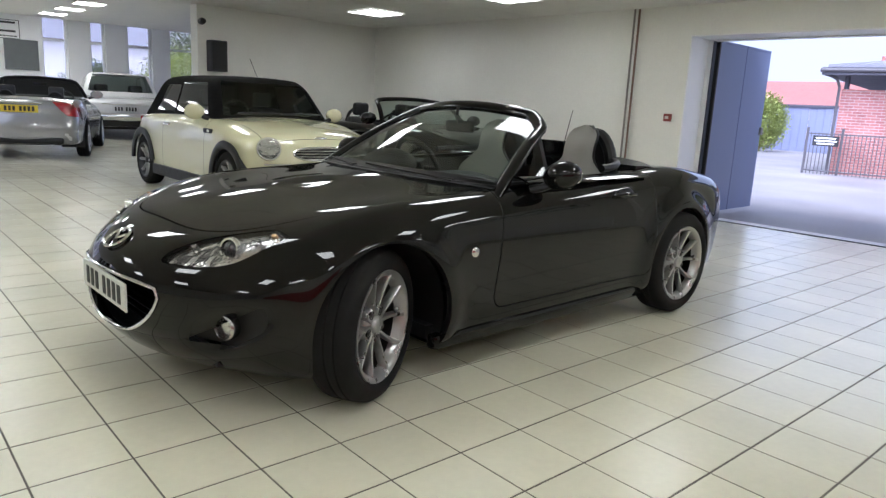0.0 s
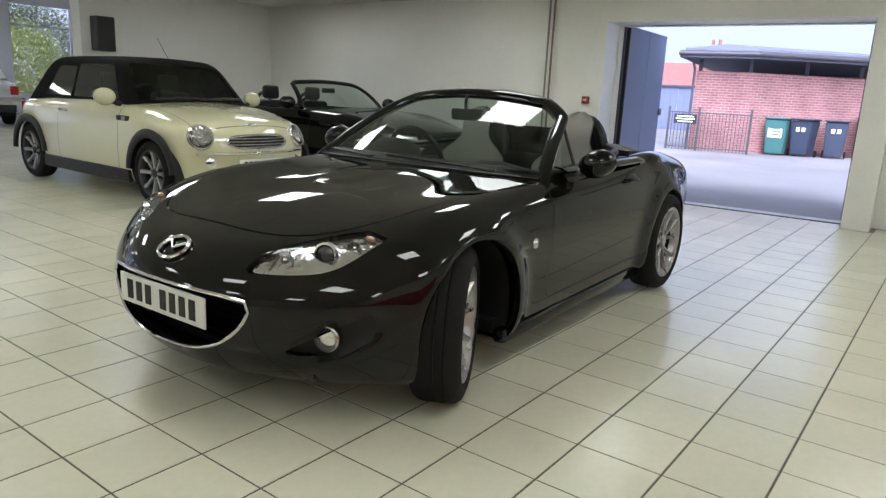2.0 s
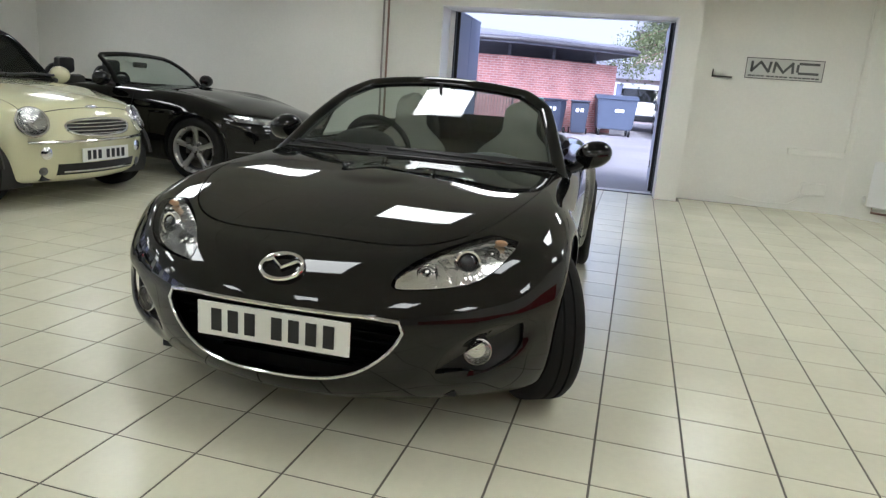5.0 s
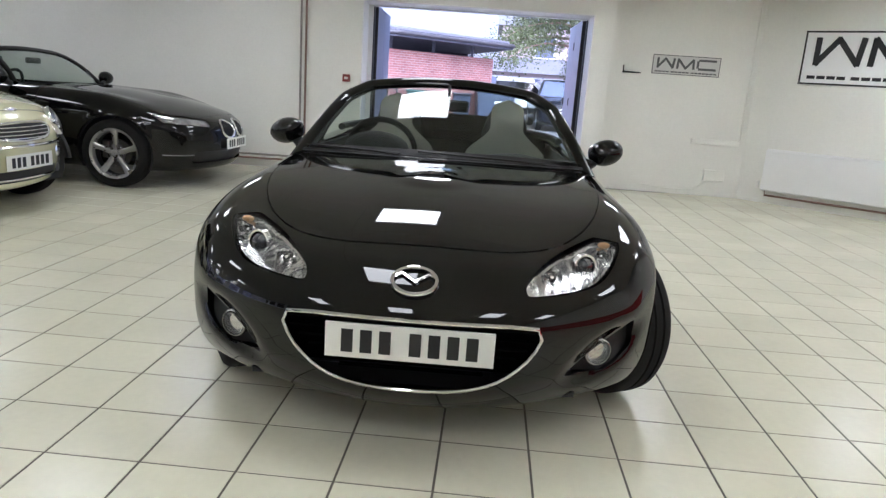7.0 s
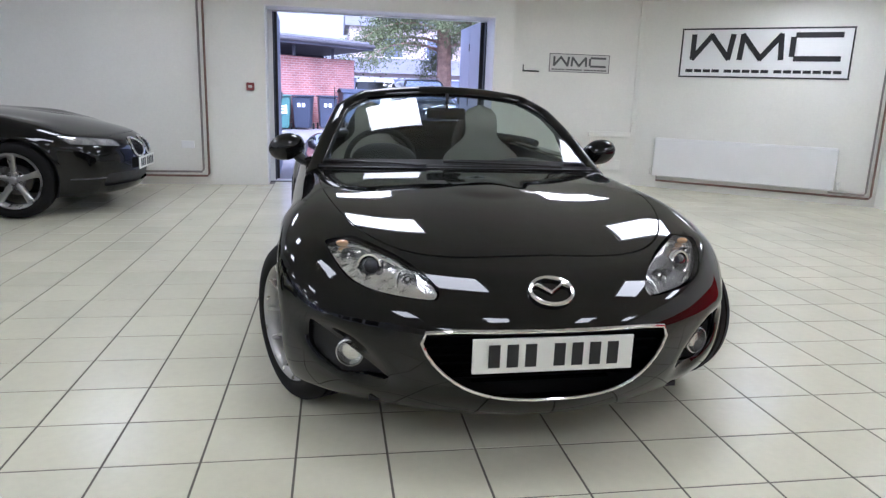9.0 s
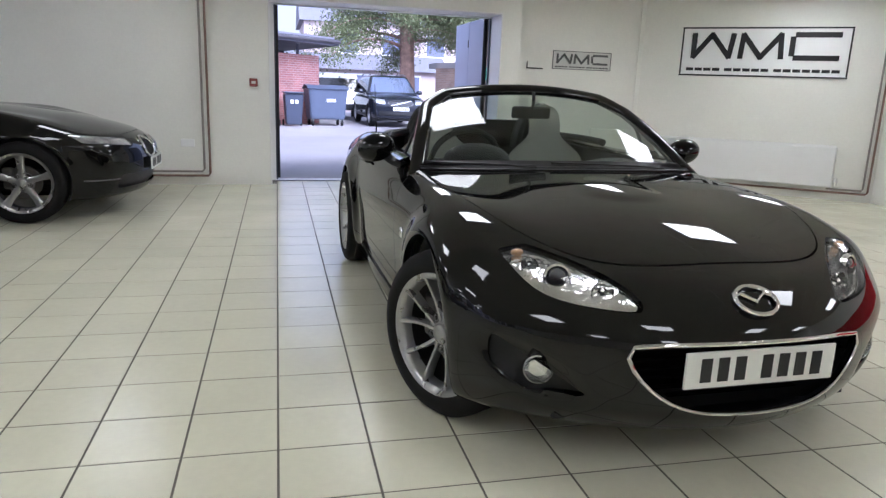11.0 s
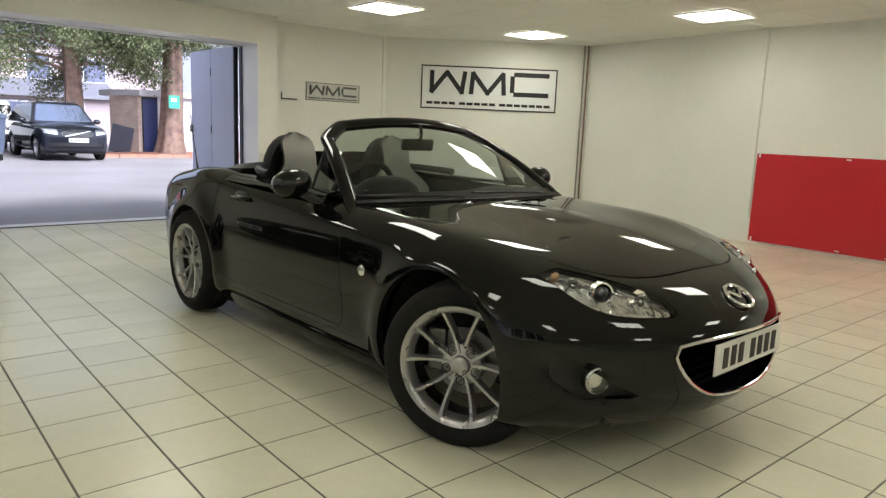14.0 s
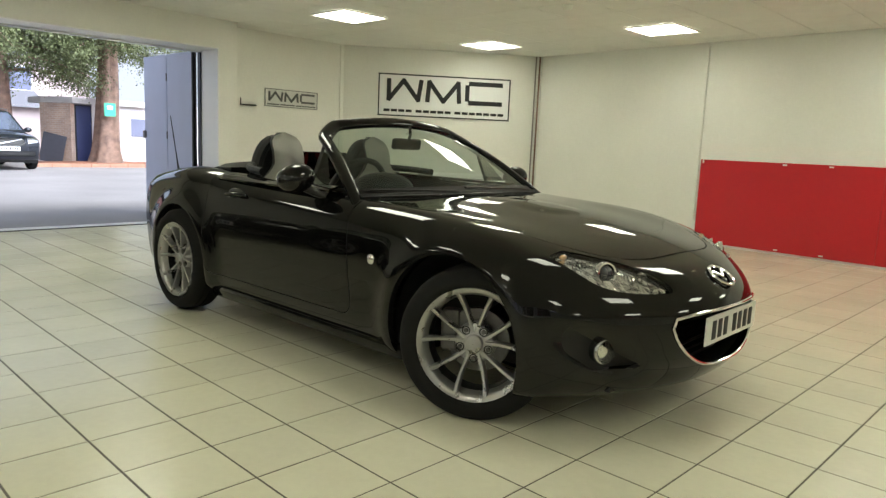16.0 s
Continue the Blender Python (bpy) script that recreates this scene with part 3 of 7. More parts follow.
pipes("cable", "white cable along the wall", ([(7.935, -0.40, 0.70), (7.935, -0.40, 2.42)], 0.012, M_WALL), ([(7.945, 0.77, 0.10), (7.945, 0.45, 0.06), (7.94, 0.1, 0.07), (7.94, -0.08, 0.20)], 0.006, M_WALL))
det = thing("smoke_detector", pose(3.73, 0.12, CEIL), "small white ceiling detector", "detector")
part("body", lathe([(0.001, -0.055), (0.03, -0.05), (0.045, -0.03), (0.05, 0.0)], 20, "Z"), M_BAR, det, smooth=True)
sp = thing("loudspeaker", pose(4.40, 10.25, 1.72), "dark grey loudspeaker high on the wall", "loudspeaker")
part("cabinet", boxes(((0, -0.09, 0), (0.25, 0.17, 0.44)), bevel=0.008), mat("speaker_grey", (0.035, 0.035, 0.04), 0.6), sp)
part("front_grille", boxes(((0, -0.178, 0), (0.22, 0.008, 0.41))), M_TRIM, sp)
cc = thing("security_camera", pose(4.19, 10.22, 2.19), "small dark camera on the wall corner", "camera")
part("body", lathe([(0.001, -0.11), (0.04, -0.1), (0.05, -0.05), (0.045, 0.0)], 16, "Y"), M_TRIM, cc, smooth=True)
ex = thing("exit_sign", pose(2.52, 14.0, HALL_CEIL - 0.25), "green hanging emergency exit sign", "exit sign")
part("board", boxes(((0, 0, -0.06), (0.40, 0.04, 0.14)), bevel=0.004), mat("exit_green", (0.02, 0.22, 0.07), 0.4), ex)
part("arrow", boxes(((0, -0.024, -0.06), (0.22, 0.004, 0.05))), M_WHITE_PLATE, ex)
for s in (-1, 1):
    part("hanger", boxes(((0.15 * s, 0, 0.12), (0.01, 0.01, 0.26))), M_STEEL, ex)
ps = thing("notice_board", pose(4.11, 22.47, 1.97), "large dark framed notice board", "notice board")
part("board", boxes(((0, 0, 0), (0.82, 0.03, 0.80)), bevel=0.004), mat("board_grey", (0.12, 0.13, 0.13), 0.5), ps)

# ---- car parts shared by several cars ----
def tyre_and_rim(parent, R, width, rim_r, spokes, name="wheel", rim_mat=None, spoke_mat=None, twin=0.0, spoke_w=0.03, lip=0.012, dish=0.02):
    """A wheel whose outer face looks along +y: tyre, rim with spokes, brake disc and nuts."""
    rim_mat = rim_mat or M_RIM
    w = new(name)
    w.empty_display_size = 0.1
    if parent is not None:
        w.parent = parent
    h = width / 2
    bm = lathe([(rim_r - 0.004, -h + 0.02), (rim_r + 0.02, -h + 0.004), (R - 0.05, -h), (R - 0.018, -h + 0.012), (R - 0.004, -h + 0.03), (R, -h * 0.5), (R, -0.006),
                (R - 0.007, -0.003), (R - 0.007, 0.003), (R, 0.006), (R, h * 0.35), (R - 0.007, h * 0.38), (R - 0.007, h * 0.42), (R, h * 0.45),
                (R - 0.004, h - 0.03), (R - 0.018, h - 0.012), (R - 0.05, h), (rim_r + 0.02, h - 0.004), (rim_r - 0.004, h - 0.02)], 64)
    part("tyre", bm, M_RUBBER, w, "black rubber tyre", True, 50)
    bm = lathe([(rim_r - 0.006, -h + 0.02), (rim_r - 0.03, -h * 0.3), (rim_r - 0.03, h - 0.06)], 64)
    part("barrel", bm, M_BARREL, w, "dark inside of the rim", True)
    bm = lathe([(rim_r - 0.03, h - 0.06), (rim_r - 0.022, h - 0.03), (rim_r - 0.012, h - 0.012), (rim_r + 0.004, h - 0.008),
                (rim_r + 0.006, h - 0.02), (rim_r - 0.008, h - 0.03)], 64)
    ri = part("rim", bm, rim_mat, w, smooth=True, angle=50)
    for s in range(spokes):
        for side in ((-1, 1) if twin else (0,)):
            a = 2 * math.pi * s / spokes + math.pi / 2
            a0, a1 = a + side * 0.20 * twin, a + side * 0.33 * twin
            n = 7
            bm = bmesh.new()
            rows = []
            for i in range(n):
                q = i / (n - 1)
                r = 0.045 + (rim_r - 0.016 - 0.045) * q
                ang = a0 + (a1 - a0) * q
                c = Vector((r * math.cos(ang), 0, r * math.sin(ang)))
                t = Vector((-math.sin(ang), 0, math.cos(ang)))
                wd = spoke_w * (1.0 - 0.25 * math.sin(math.pi * q)) * (0.85 + 0.15 * q)
                y = h - 0.055 + dish * (q ** 1.5) * 1.4
                rows.append([bm.verts.new(c + t * u + Vector((0, y + v, 0))) for u, v in ((-wd / 2, -0.025), (-wd / 2, 0.003), (-wd * 0.3, 0.011), (wd * 0.3, 0.011), (wd / 2, 0.003), (wd / 2, -0.025))])
            for A, B in zip(rows, rows[1:]):
                for k in range(6):
                    bm.faces.new((A[k], A[(k + 1) % 6], B[(k + 1) % 6], B[k]))
            part("spoke", bm, spoke_mat or rim_mat, ri, smooth=True, angle=40)
    bm = lathe([(0.001, h - 0.030), (0.030, h - 0.031), (0.035, h - 0.036), (0.037, h - 0.047), (0.072, h - 0.049), (0.080, h - 0.058), (0.082, h - 0.09)], 32)
    part("hub", bm, rim_mat, ri, smooth=True, angle=50)
    for s in range(5):
        a = 2 * math.pi * s / 5 + math.pi / 2 + math.pi / 5
        c = Vector((0.060 * math.cos(a), h - 0.055, 0.060 * math.sin(a)))
        part("nut_pocket", lathe([(0.016, 0.001), (0.0175, 0.009), (0.0135, 0.009), (0.0125, -0.002)], 16, m=Matrix.Translation(c)), M_BARREL, ri, "dark nut pocket", True)
        part("wheel_nut", rod(bmesh.new(), c, c + Vector((0, 0.014, 0)), 0.0105, 0.009, 6), M_STEEL, ri)
    bm = lathe([(0.05, h - 0.105), (0.128, h - 0.105), (0.13, h - 0.125), (0.05, h - 0.125)], 40)
    part("brake_disc", bm, M_STEEL, w, "worn steel brake disc", True)
    bm = bmesh.new()
    box(bm, (0.115, h - 0.115, 0.03), (0.075, 0.06, 0.17), 0.015)
    part("brake_caliper", bm, M_STEEL, w)
    return w


def plate(parent, m, w, h, material, chars):
    """A number plate with plain bars where its characters are."""
    p = part("number_plate", boxes(((0, 0.004, 0), (w, 0.008, h)), bevel=0.002), material, parent, "number plate with dark bars")
    p.matrix_basis = m
    step, gap = w * 0.112, w * 0.066
    x = -(step * sum(chars) + gap * (len(chars) - sum(chars))) / 2
    for c in chars:
        if c:
            part("bar", boxes(((x + step / 2, 0.0095, 0), (step * 0.62, 0.002, h * 0.66))), M_INK, p)
        x += step if c else gap
    return p


def ellipsoid(bm, c, s, u=24, v=14, m=None):
    bmesh.ops.create_uvsphere(bm, u_segments=u, v_segments=v, radius=1.0, matrix=(m or Matrix()) @ Matrix.Translation(c) @ Matrix.Diagonal((*s, 1)))
    return bm


def coachwork(P):
    """The solid shape of a car from its lines: x ahead, y to its left, z up."""
    zc, kc, bump, bump_at, w, nose, tail = (P[k] for k in ("zc", "kc", "bump", "bump_at", "w", "nose", "tail"))

    def F(x, y, z):
        a = np.sqrt(y * y + 1e-6)
        at = bump_at(x)
        top = z - (zc(x) - kc(x) * a * a + bump(x) * np.exp(-(((a - at) / P["bump_w"]) ** 2)))
        side = w(x) - P["tuck"](z)
        for xw in (P["xf"], P["xr"]):
            r = np.hypot(x - xw, z - P["zw"])
            side = side + P["flare"] * np.exp(-(((r - P["arch"] - 0.01) / P.get("flare_w", 0.035)) ** 2)) * (z > 0)
        side = (a - side) * 0.97
        front = (x - (nose(z) - P["bow"] * a ** P.get("bow_p", 2.0))) * 0.75
        back = (-x - (tail(z) - P["bow_r"] * a * a)) * 0.85
        low = P["zb"](x) - z
        f = smax(top, side, P.get("k_top", 0.10))
        f = smax(f, front, P.get("k_front", 0.07))
        f = smax(f, back, 0.08)
        return smax(f, low, 0.05)

    return F


def find_x(F, y, z, start, step=-0.01):
    """The x at which the coachwork is met along x, coming from start."""
    x = start
    for _ in range(600):
        if F(np.array([x]), np.array([y]), np.array([z]))[0] < 0:
            break
        x += step
    lo, hi = x, x - step
    for _ in range(24):
        m = (lo + hi) / 2
        if F(np.array([m]), np.array([y]), np.array([z]))[0] < 0:
            lo = m
        else:
            hi = m
    return lo


def find_y(F, x, z, sign, start=1.2):
    y = start
    while y > 0 and F(np.array([x]), np.array([y]), np.array([z]))[0] > 0:
        y -= 0.004
    return sign * y


def find_z(F, x, y, start=1.6):
    z = start
    while z > 0 and F(np.array([x]), np.array([y]), np.array([z]))[0] > 0:
        z -= 0.003
    return z


def wheel_wells(parent, P, inner=0.52, outer=0.80):
    for xw in (P["xf"], P["xr"]):
        for s in (-1, 1):
            bm = bmesh.new()
            n = 24
            rows = []
            for i in range(n + 1):
                t = math.radians(-25 + 230 * i / n)
                r = P["arch"] + 0.004
                c = (xw + r * math.cos(t), P["zw"] + r * math.sin(t))
                rows.append([bm.verts.new((c[0], s * yy, c[1])) for yy in (inner, (inner + outer) / 2, outer)])
            mid = bm.verts.new((xw, s * inner, P["zw"] + 0.1))
            for A, B in zip(rows, rows[1:]):
                for k in range(2):
                    bm.faces.new((A[k], A[k + 1], B[k + 1], B[k]))
                bm.faces.new((A[0], B[0], mid))
            part("wheel_arch_liner", bm, M_TRIM, parent, smooth=True)


def cut_arches(mesh, P, inner=0.5):
    for xw in (P["xf"], P["xr"]):
        _, mesh = cut(mesh, lambda x, y, z: np.maximum(np.hypot(x - xw, z - P["zw"]) - P["arch"], inner - np.abs(y)))
    return mesh


# ---- the black roadster ----
PX = dict(
    zc=curve((-2.1, -1.9, -1.3, -0.9, -0.4, 0.2, 0.45, 0.8, 1.2, 1.44, 1.60, 1.755, 1.875), (0.78, 0.83, 0.87, 0.87, 0.86, 0.85, 0.838, 0.81, 0.765, 0.72, 0.678, 0.625, 0.57), 0.10),
    kc=curve((-2.0, -1.2, 0.2, 0.6, 1.1, 1.6), (0.12, 0.10, 0.085, 0.10, 0.098, 0.15), 0.14),
    bump=curve((-1.9, -1.2, -0.7, 0.0, 0.5, 0.80, 1.09, 1.40, 1.68), (0.0, 0.066, 0.034, 0.012, 0.013, 0.026, 0.040, 0.025, 0.0), 0.15),
    bump_at=curve((-1.2, 0.2, 1.1, 1.45), (0.74, 0.77, 0.74, 0.65), 0.16),
    bump_w=0.235,
    w=curve((-2.0, -1.65, -1.2, -0.85, -0.4, 0.2, 0.62, 0.85, 1.16, 1.4, 1.6, 1.8), (0.72, 0.81, 0.834, 0.832, 0.834, 0.836, 0.836, 0.832, 0.828, 0.822, 0.785, 0.69)),
    tuck=curve((0.15, 0.22, 0.30, 0.42, 0.56, 0.68, 0.80, 0.95), (0.05, 0.022, 0.012, 0.008, 0.0, 0.012, 0.045, 0.10), 0.045),
    nose=curve((0.14, 0.18, 0.24, 0.30, 0.40, 0.47, 0.53, 0.60, 0.70), (1.745, 1.805, 1.86, 1.89, 1.90, 1.90, 1.87, 1.82, 1.78), 0.02),
    tail=curve((0.15, 0.3, 0.5, 0.7, 0.85), (1.88, 1.98, 2.03, 2.02, 1.96), 0.04),
    bow=0.58, bow_r=0.35, xf=1.085, xr=-1.17, zw=0.315, arch=0.334, flare=0.034, flare_w=0.085, zb=curve((-2.0, -1.5, -0.7, 0.7, 1.4, 1.8), (0.24, 0.20, 0.165, 0.165, 0.135, 0.135)),
)
CAR = pose(2.703, 2.998, 0, 0, 0, 181.5)
FX = coachwork(PX)


def recess(F):
    """Fog lamp hollows and bonnet bulge pressed into the shape."""
    def G(x, y, z):
        a = np.abs(y)
        f = F(x, y, z)
        along = np.where(x > 0.97, (x - 0.97) / 0.12, (0.97 - x) / 0.21)
        f = f - 0.008 * np.exp(-((y / 0.145) ** 2 + along ** 2) ** 2.2) * (z > 0.6)
        hollow = np.exp(-((((a - 0.63) / 0.125) ** 2 + ((z - 0.35 - 0.45 * (a - 0.63)) / 0.072) ** 2)) ** 2) * (x > 1.2)
        return f + 0.03 * hollow
    return G


GX_ = recess(FX)
mesh = solid(GX_, (-2.15, -1.0, 0.05), (2.05, 1.0, 1.0), 0.0185)
roadster = thing("roadster", CAR, "glossy black two-seat roadster, roof down, front wheels turned", "car", "cars in the showroom")


def f_cockpit(x, y, z):
    a = np.abs(y)
    half = 0.655 - 0.10 * np.clip((-0.55 - x) / 0.5, 0, 1) ** 2
    return np.maximum(rounded(x + 0.33 + 0.22 * a * a, a * 0.66 / half, 0.70, 0.66, 0.12), 0.72 - z)


def f_hood(x, y, z):
    a = np.abs(y)
    return np.maximum(((np.maximum(x - 0.55, 0) / 1.085) ** 2.4 + (a / 0.70) ** 3.6 - 1) * 0.30, np.maximum(0.555 - 0.30 * a * a - x, 0.55 - z))


def f_door(x, y, z):
    return np.maximum(rounded(x + 0.20 + 0.10 * (z - 0.5), z - 0.72, 0.645, 0.44, 0.07), 0.60 - np.abs(y))


def f_grille(x, y, z):
    a = np.abs(y)
    hi = z - (0.492 - 0.12 * a * a)
    lo = (0.262 + 0.185 * (a / 0.425) ** 3.6) - z
    return np.maximum(smax(smax(hi, lo * 0.8, 0.05), a - 0.43, 0.075), 1.5 - x)


LAMP_TOP = curve((0.30, 0.34, 0.40, 0.46, 0.54, 0.62, 0.70), (0.535, 0.588, 0.632, 0.656, 0.678, 0.696, 0.702), 0.02)
LAMP_LOW = curve((0.30, 0.37, 0.44, 0.50, 0.57, 0.615, 0.65, 0.68, 0.72), (0.568, 0.559, 0.560, 0.563, 0.573, 0.590, 0.622, 0.665, 0.74), 0.012)


def f_lamp(x, y, z):
    a = np.abs(y)
    return np.maximum(smax(smax(z - LAMP_TOP(a), LAMP_LOW(a) - z, 0.02), 0.345 - a, 0.02), 1.43 - x)


def f_fog(x, y, z):
    a = np.abs(y)
    hi = z - (0.448 - 0.62 * (0.735 - a))
    lo = 0.282 + 0.75 * np.maximum(a - 0.645, 0) - z
    return np.maximum(smax(smax(hi * 0.85, lo, 0.02), a - 0.742, 0.02), 1.3 - x)


shell = (mesh[0] - mesh[1] * 0.028, mesh[1], mesh[2])
_, body = cut(cut_arches(mesh, PX), f_cockpit)
_, body = cut(body, f_grille)
hood, body = shut(body, f_hood)
doors, body = shut(body, f_door)
lens, body = shut(body, f_lamp, 0.003)
fogs, body = cut(body, f_fog)
skin("body", body, M_PAINT, roadster)
skin("bonnet", hood, M_PAINT, roadster, "glossy black bonnet with a central bulge")
for s in (1, -1):
    d, _ = cut(doors, lambda x, y, z: -s * y)
    dr = skin("door", d, M_PAINT, roadster)
    ln, _ = cut(lens, lambda x, y, z: -s * y)
    lamp = skin("headlight", ln, M_LENS, roadster, "clear almond-shaped headlight")
    lamp.visible_shadow = False
    # reflector bowl, projector and bulb behind the lens
    V, N, T = ln
    skin("reflector", (V - N * 0.016 - np.array([0.008, 0, 0]), N, T), M_REFLECT, lamp, "faceted silver reflector")
    for (yy, zz, r, dp) in ((0.545, 0.624, 0.044, 0.055), (0.612, 0.645, 0.026, 0.045), (0.435, 0.597, 0.034, 0.05)):
        x = find_x(FX, yy, zz, 2.0)
        bm = lathe([(r, 0.0), (r * 0.93, -0.004), (r * 0.82, -0.018), (r * 0.5, -0.03), (0.002, -0.034)], 28)
        o = part("reflector_bowl", bm, M_CHROME, lamp, smooth=True, angle=60)
        o.matrix_basis = pose(x - 0.016, s * yy, zz, 0, 0, -90 + s * 22) @ pose(0, 0, 0, 8, 0, 0)
        bm = ellipsoid(bmesh.new(), (0, -0.012, 0), (r * 0.45, 0.014, r * 0.45), 16, 10)
        o2 = part("bulb", bm, M_BARREL if r > 0.04 else M_CHROME, lamp, smooth=True)
        o2.matrix_basis = o.matrix_basis.copy()
        if r > 0.04:
            o3 = part("projector_lens", ellipsoid(bmesh.new(), (0, -0.004, 0), (0.033, 0.02, 0.033), 24, 14), M_PROJECTOR, lamp, "dark round projector lens", True)
            o4 = part("projector_ring", lathe([(0.033, -0.01), (0.035, 0.008), (0.041, 0.010), (0.044, -0.01)], 32), M_CHROME, lamp, smooth=True, angle=60)
            o3.matrix_basis, o4.matrix_basis = o.matrix_basis.copy(), o.matrix_basis.copy()
    bm = ellipsoid(bmesh.new(), (0, 0, 0), (0.010, 0.022, 0.012), 14, 8)
    o = part("indicator_bulb", bm, M_ORANGE, lamp, "amber indicator")
    o.matrix_basis = pose(find_x(FX, 0.628, 0.672, 2.0) - 0.02, s * 0.628, 0.672)
    fg, _ = cut(fogs, lambda x, y, z: -s * y)
    V, N, T = fg
    skin("fog_lamp_recess", (V - N * 0.028, N, T), M_TRIM, roadster, "matt black fog lamp recess")
    x = find_x(GX_, 0.615, 0.352, 2.0)
    fl = part("fog_lamp", lathe([(0.047, -0.03), (0.049, 0.0), (0.047, 0.009), (0.043, 0.011), (0.040, 0.004)], 32), M_STEEL_BRIGHT, roadster, "round fog lamp with chrome ring", True, 60)
    fl.matrix_basis = pose(x + 0.010, s * 0.61, 0.352, 0, 0, -90 + s * 18)
    part("fog_reflector", lathe([(0.040, 0.003), (0.030, -0.012), (0.002, -0.016)], 24), M_REFLECT, fl, smooth=True)
    part("fog_lens", lathe([(0.041, 0.006), (0.03, 0.012), (0.001, 0.015)], 24), M_LENS, fl, smooth=True)
    # repeater, handle
    y = find_y(FX, 0.605, 0.562, 1)
    rp = part("side_repeater", lathe([(0.023, -0.004), (0.024, 0.004), (0.020, 0.008), (0.001, 0.010)], 24), M_CHROME, roadster, "round clear side repeater", True, 60)
    rp.matrix_basis = pose(0.605, s * (y - 0.002), 0.562, 0, 0, 0 if s > 0 else 180)
    y = find_y(FX, -0.60, 0.745, 1)
    cup = part("handle_cup", ellipsoid(bmesh.new(), (0, 0, 0), (0.085, 0.012, 0.042), 20, 10), M_TRIM, dr, smooth=True)
    cup.matrix_basis = pose(-0.57, s * (y - 0.004), 0.745)
    hd = part("door_handle", tube([(-0.09, 0, 0.0), (-0.075, 0.022, 0.003), (-0.03, 0.03, 0.006), (0.03, 0.03, 0.008), (0.075, 0.022, 0.006), (0.09, 0.0, 0.004)], 0.014, 10, flat=0.8), M_PAINT, dr, "black door handle", True)
    hd.matrix_basis = pose(-0.56, s * (y - 0.004), 0.748, 0, 0, 0) @ Matrix.Diagonal((1, s, 1, 1))
    # mirrors
    mr = part("door_mirror", ellipsoid(bmesh.new(), (0, 0, 0), (0.085, 0.092, 0.070), 28, 18), M_PAINT, roadster, "glossy black door mirror", True)
    for v in mr.data.vertices:
        if v.co.x < -0.035:
            v.co.x = -0.035
        v.co.z += 0.015 * (v.co.y / 0.118)
    mr.matrix_basis = pose(0.08, s * 0.86, 0.88, 0, 0, s * 10)
    part("mirror_glass", lathe([(0.001, 0), (0.082, 0), (0.084, 0.004)], 24), M_CHROME, mr).matrix_basis = pose(-0.037, 0, 0, 0, 0, 90) @ Matrix.Diagonal((1, 1, 0.62, 1))
    st = part("mirror_stalk", tube([(0.06, s * 0.82, 0.845), (0.12, s * 0.775, 0.815), (0.16, s * 0.735, 0.80)], 0.034, 10, flat=0.6), M_TRIM, mr, smooth=True)
    st.matrix_basis = mr.matrix_basis.inverted()
    # rear lamp and sill
    bm = ellipsoid(bmesh.new(), (0, 0, 0), (0.10, 0.16, 0.07), 24, 14)
    part("tail_light", bm, M_REDLENS, roadster, "red tail light", True).matrix_basis = pose(-1.86, s * 0.58, 0.66, 0, 0, -s * 28)
    bm = bmesh.new()
    box(bm, (0.0, s * 0.79, 0.18), (1.62, 0.06, 0.07), 0.02)
    part("sill", bm, M_PAINT, roadster, smooth=True)
sh_in = cut_arches(shell, PX, 0.45)
_, sh_in = cut(sh_in, lambda x, y, z: f_cockpit(x, y, z) - 0.03)
for f in (f_lamp, f_grille, f_fog):
    _, sh_in = cut(sh_in, lambda x, y, z: f(x, y, z) - 0.02)
skin("inner_shell", sh_in, M_TRIM, roadster, "black inner structure behind the gaps")
part("underbody", boxes(((0, 0, 0.21), (3.3, 1.1, 0.06)), ((0, 0, 0.21), (1.6, 1.5, 0.06))), M_TRIM, roadster)
wheel_wells(roadster, PX)

# grille: chrome rim, mesh and lower lip
loop = []
for k in range(72):
    q = 2 * math.pi * k / 72
    a, b = math.cos(q), math.sin(q)
    lo, hi = 0.0, 0.6
    for _ in range(30):
        m = (lo + hi) / 2
        if f_grille(np.array([1.9]), np.array([a * m]), np.array([0.40 + b * m]))[0] < 0:
            lo = m
        else:
            hi = m
    y, z = a * lo, 0.40 + b * lo
    loop.append((find_x(FX, y, z, 2.1) + 0.002, y, z))
part("grille_rim", tube(loop, 0.0065, 8, closed=True, up=(1, 0, 0.05)), M_CHROME, roadster, "slim chrome grille rim", True)
bm = bmesh.new()
for k in range(7):
    z = 0.285 + 0.03 * k
    half = 0.41 * min(1.0, max(0.15, (z - 0.25) / 0.17)) ** 0.36
    box(bm, (1.76, 0, z), (0.02, 2 * half, 0.005))
part("grille_mesh", bm, M_VOID, roadster, "black grille bars")
part("grille_back", boxes(((1.62, 0, 0.37), (0.02, 1.0, 0.34))), M_VOID, roadster, "black radiator panel")
xp = find_x(FX, 0.0, 0.41, 2.1)
plate(roadster, pose(xp - 0.034, 0, 0.410, 0, 0, -90), 0.515, 0.111, M_WHITE_PLATE, (1, 1, 1, 1, 0, 1, 1, 1))
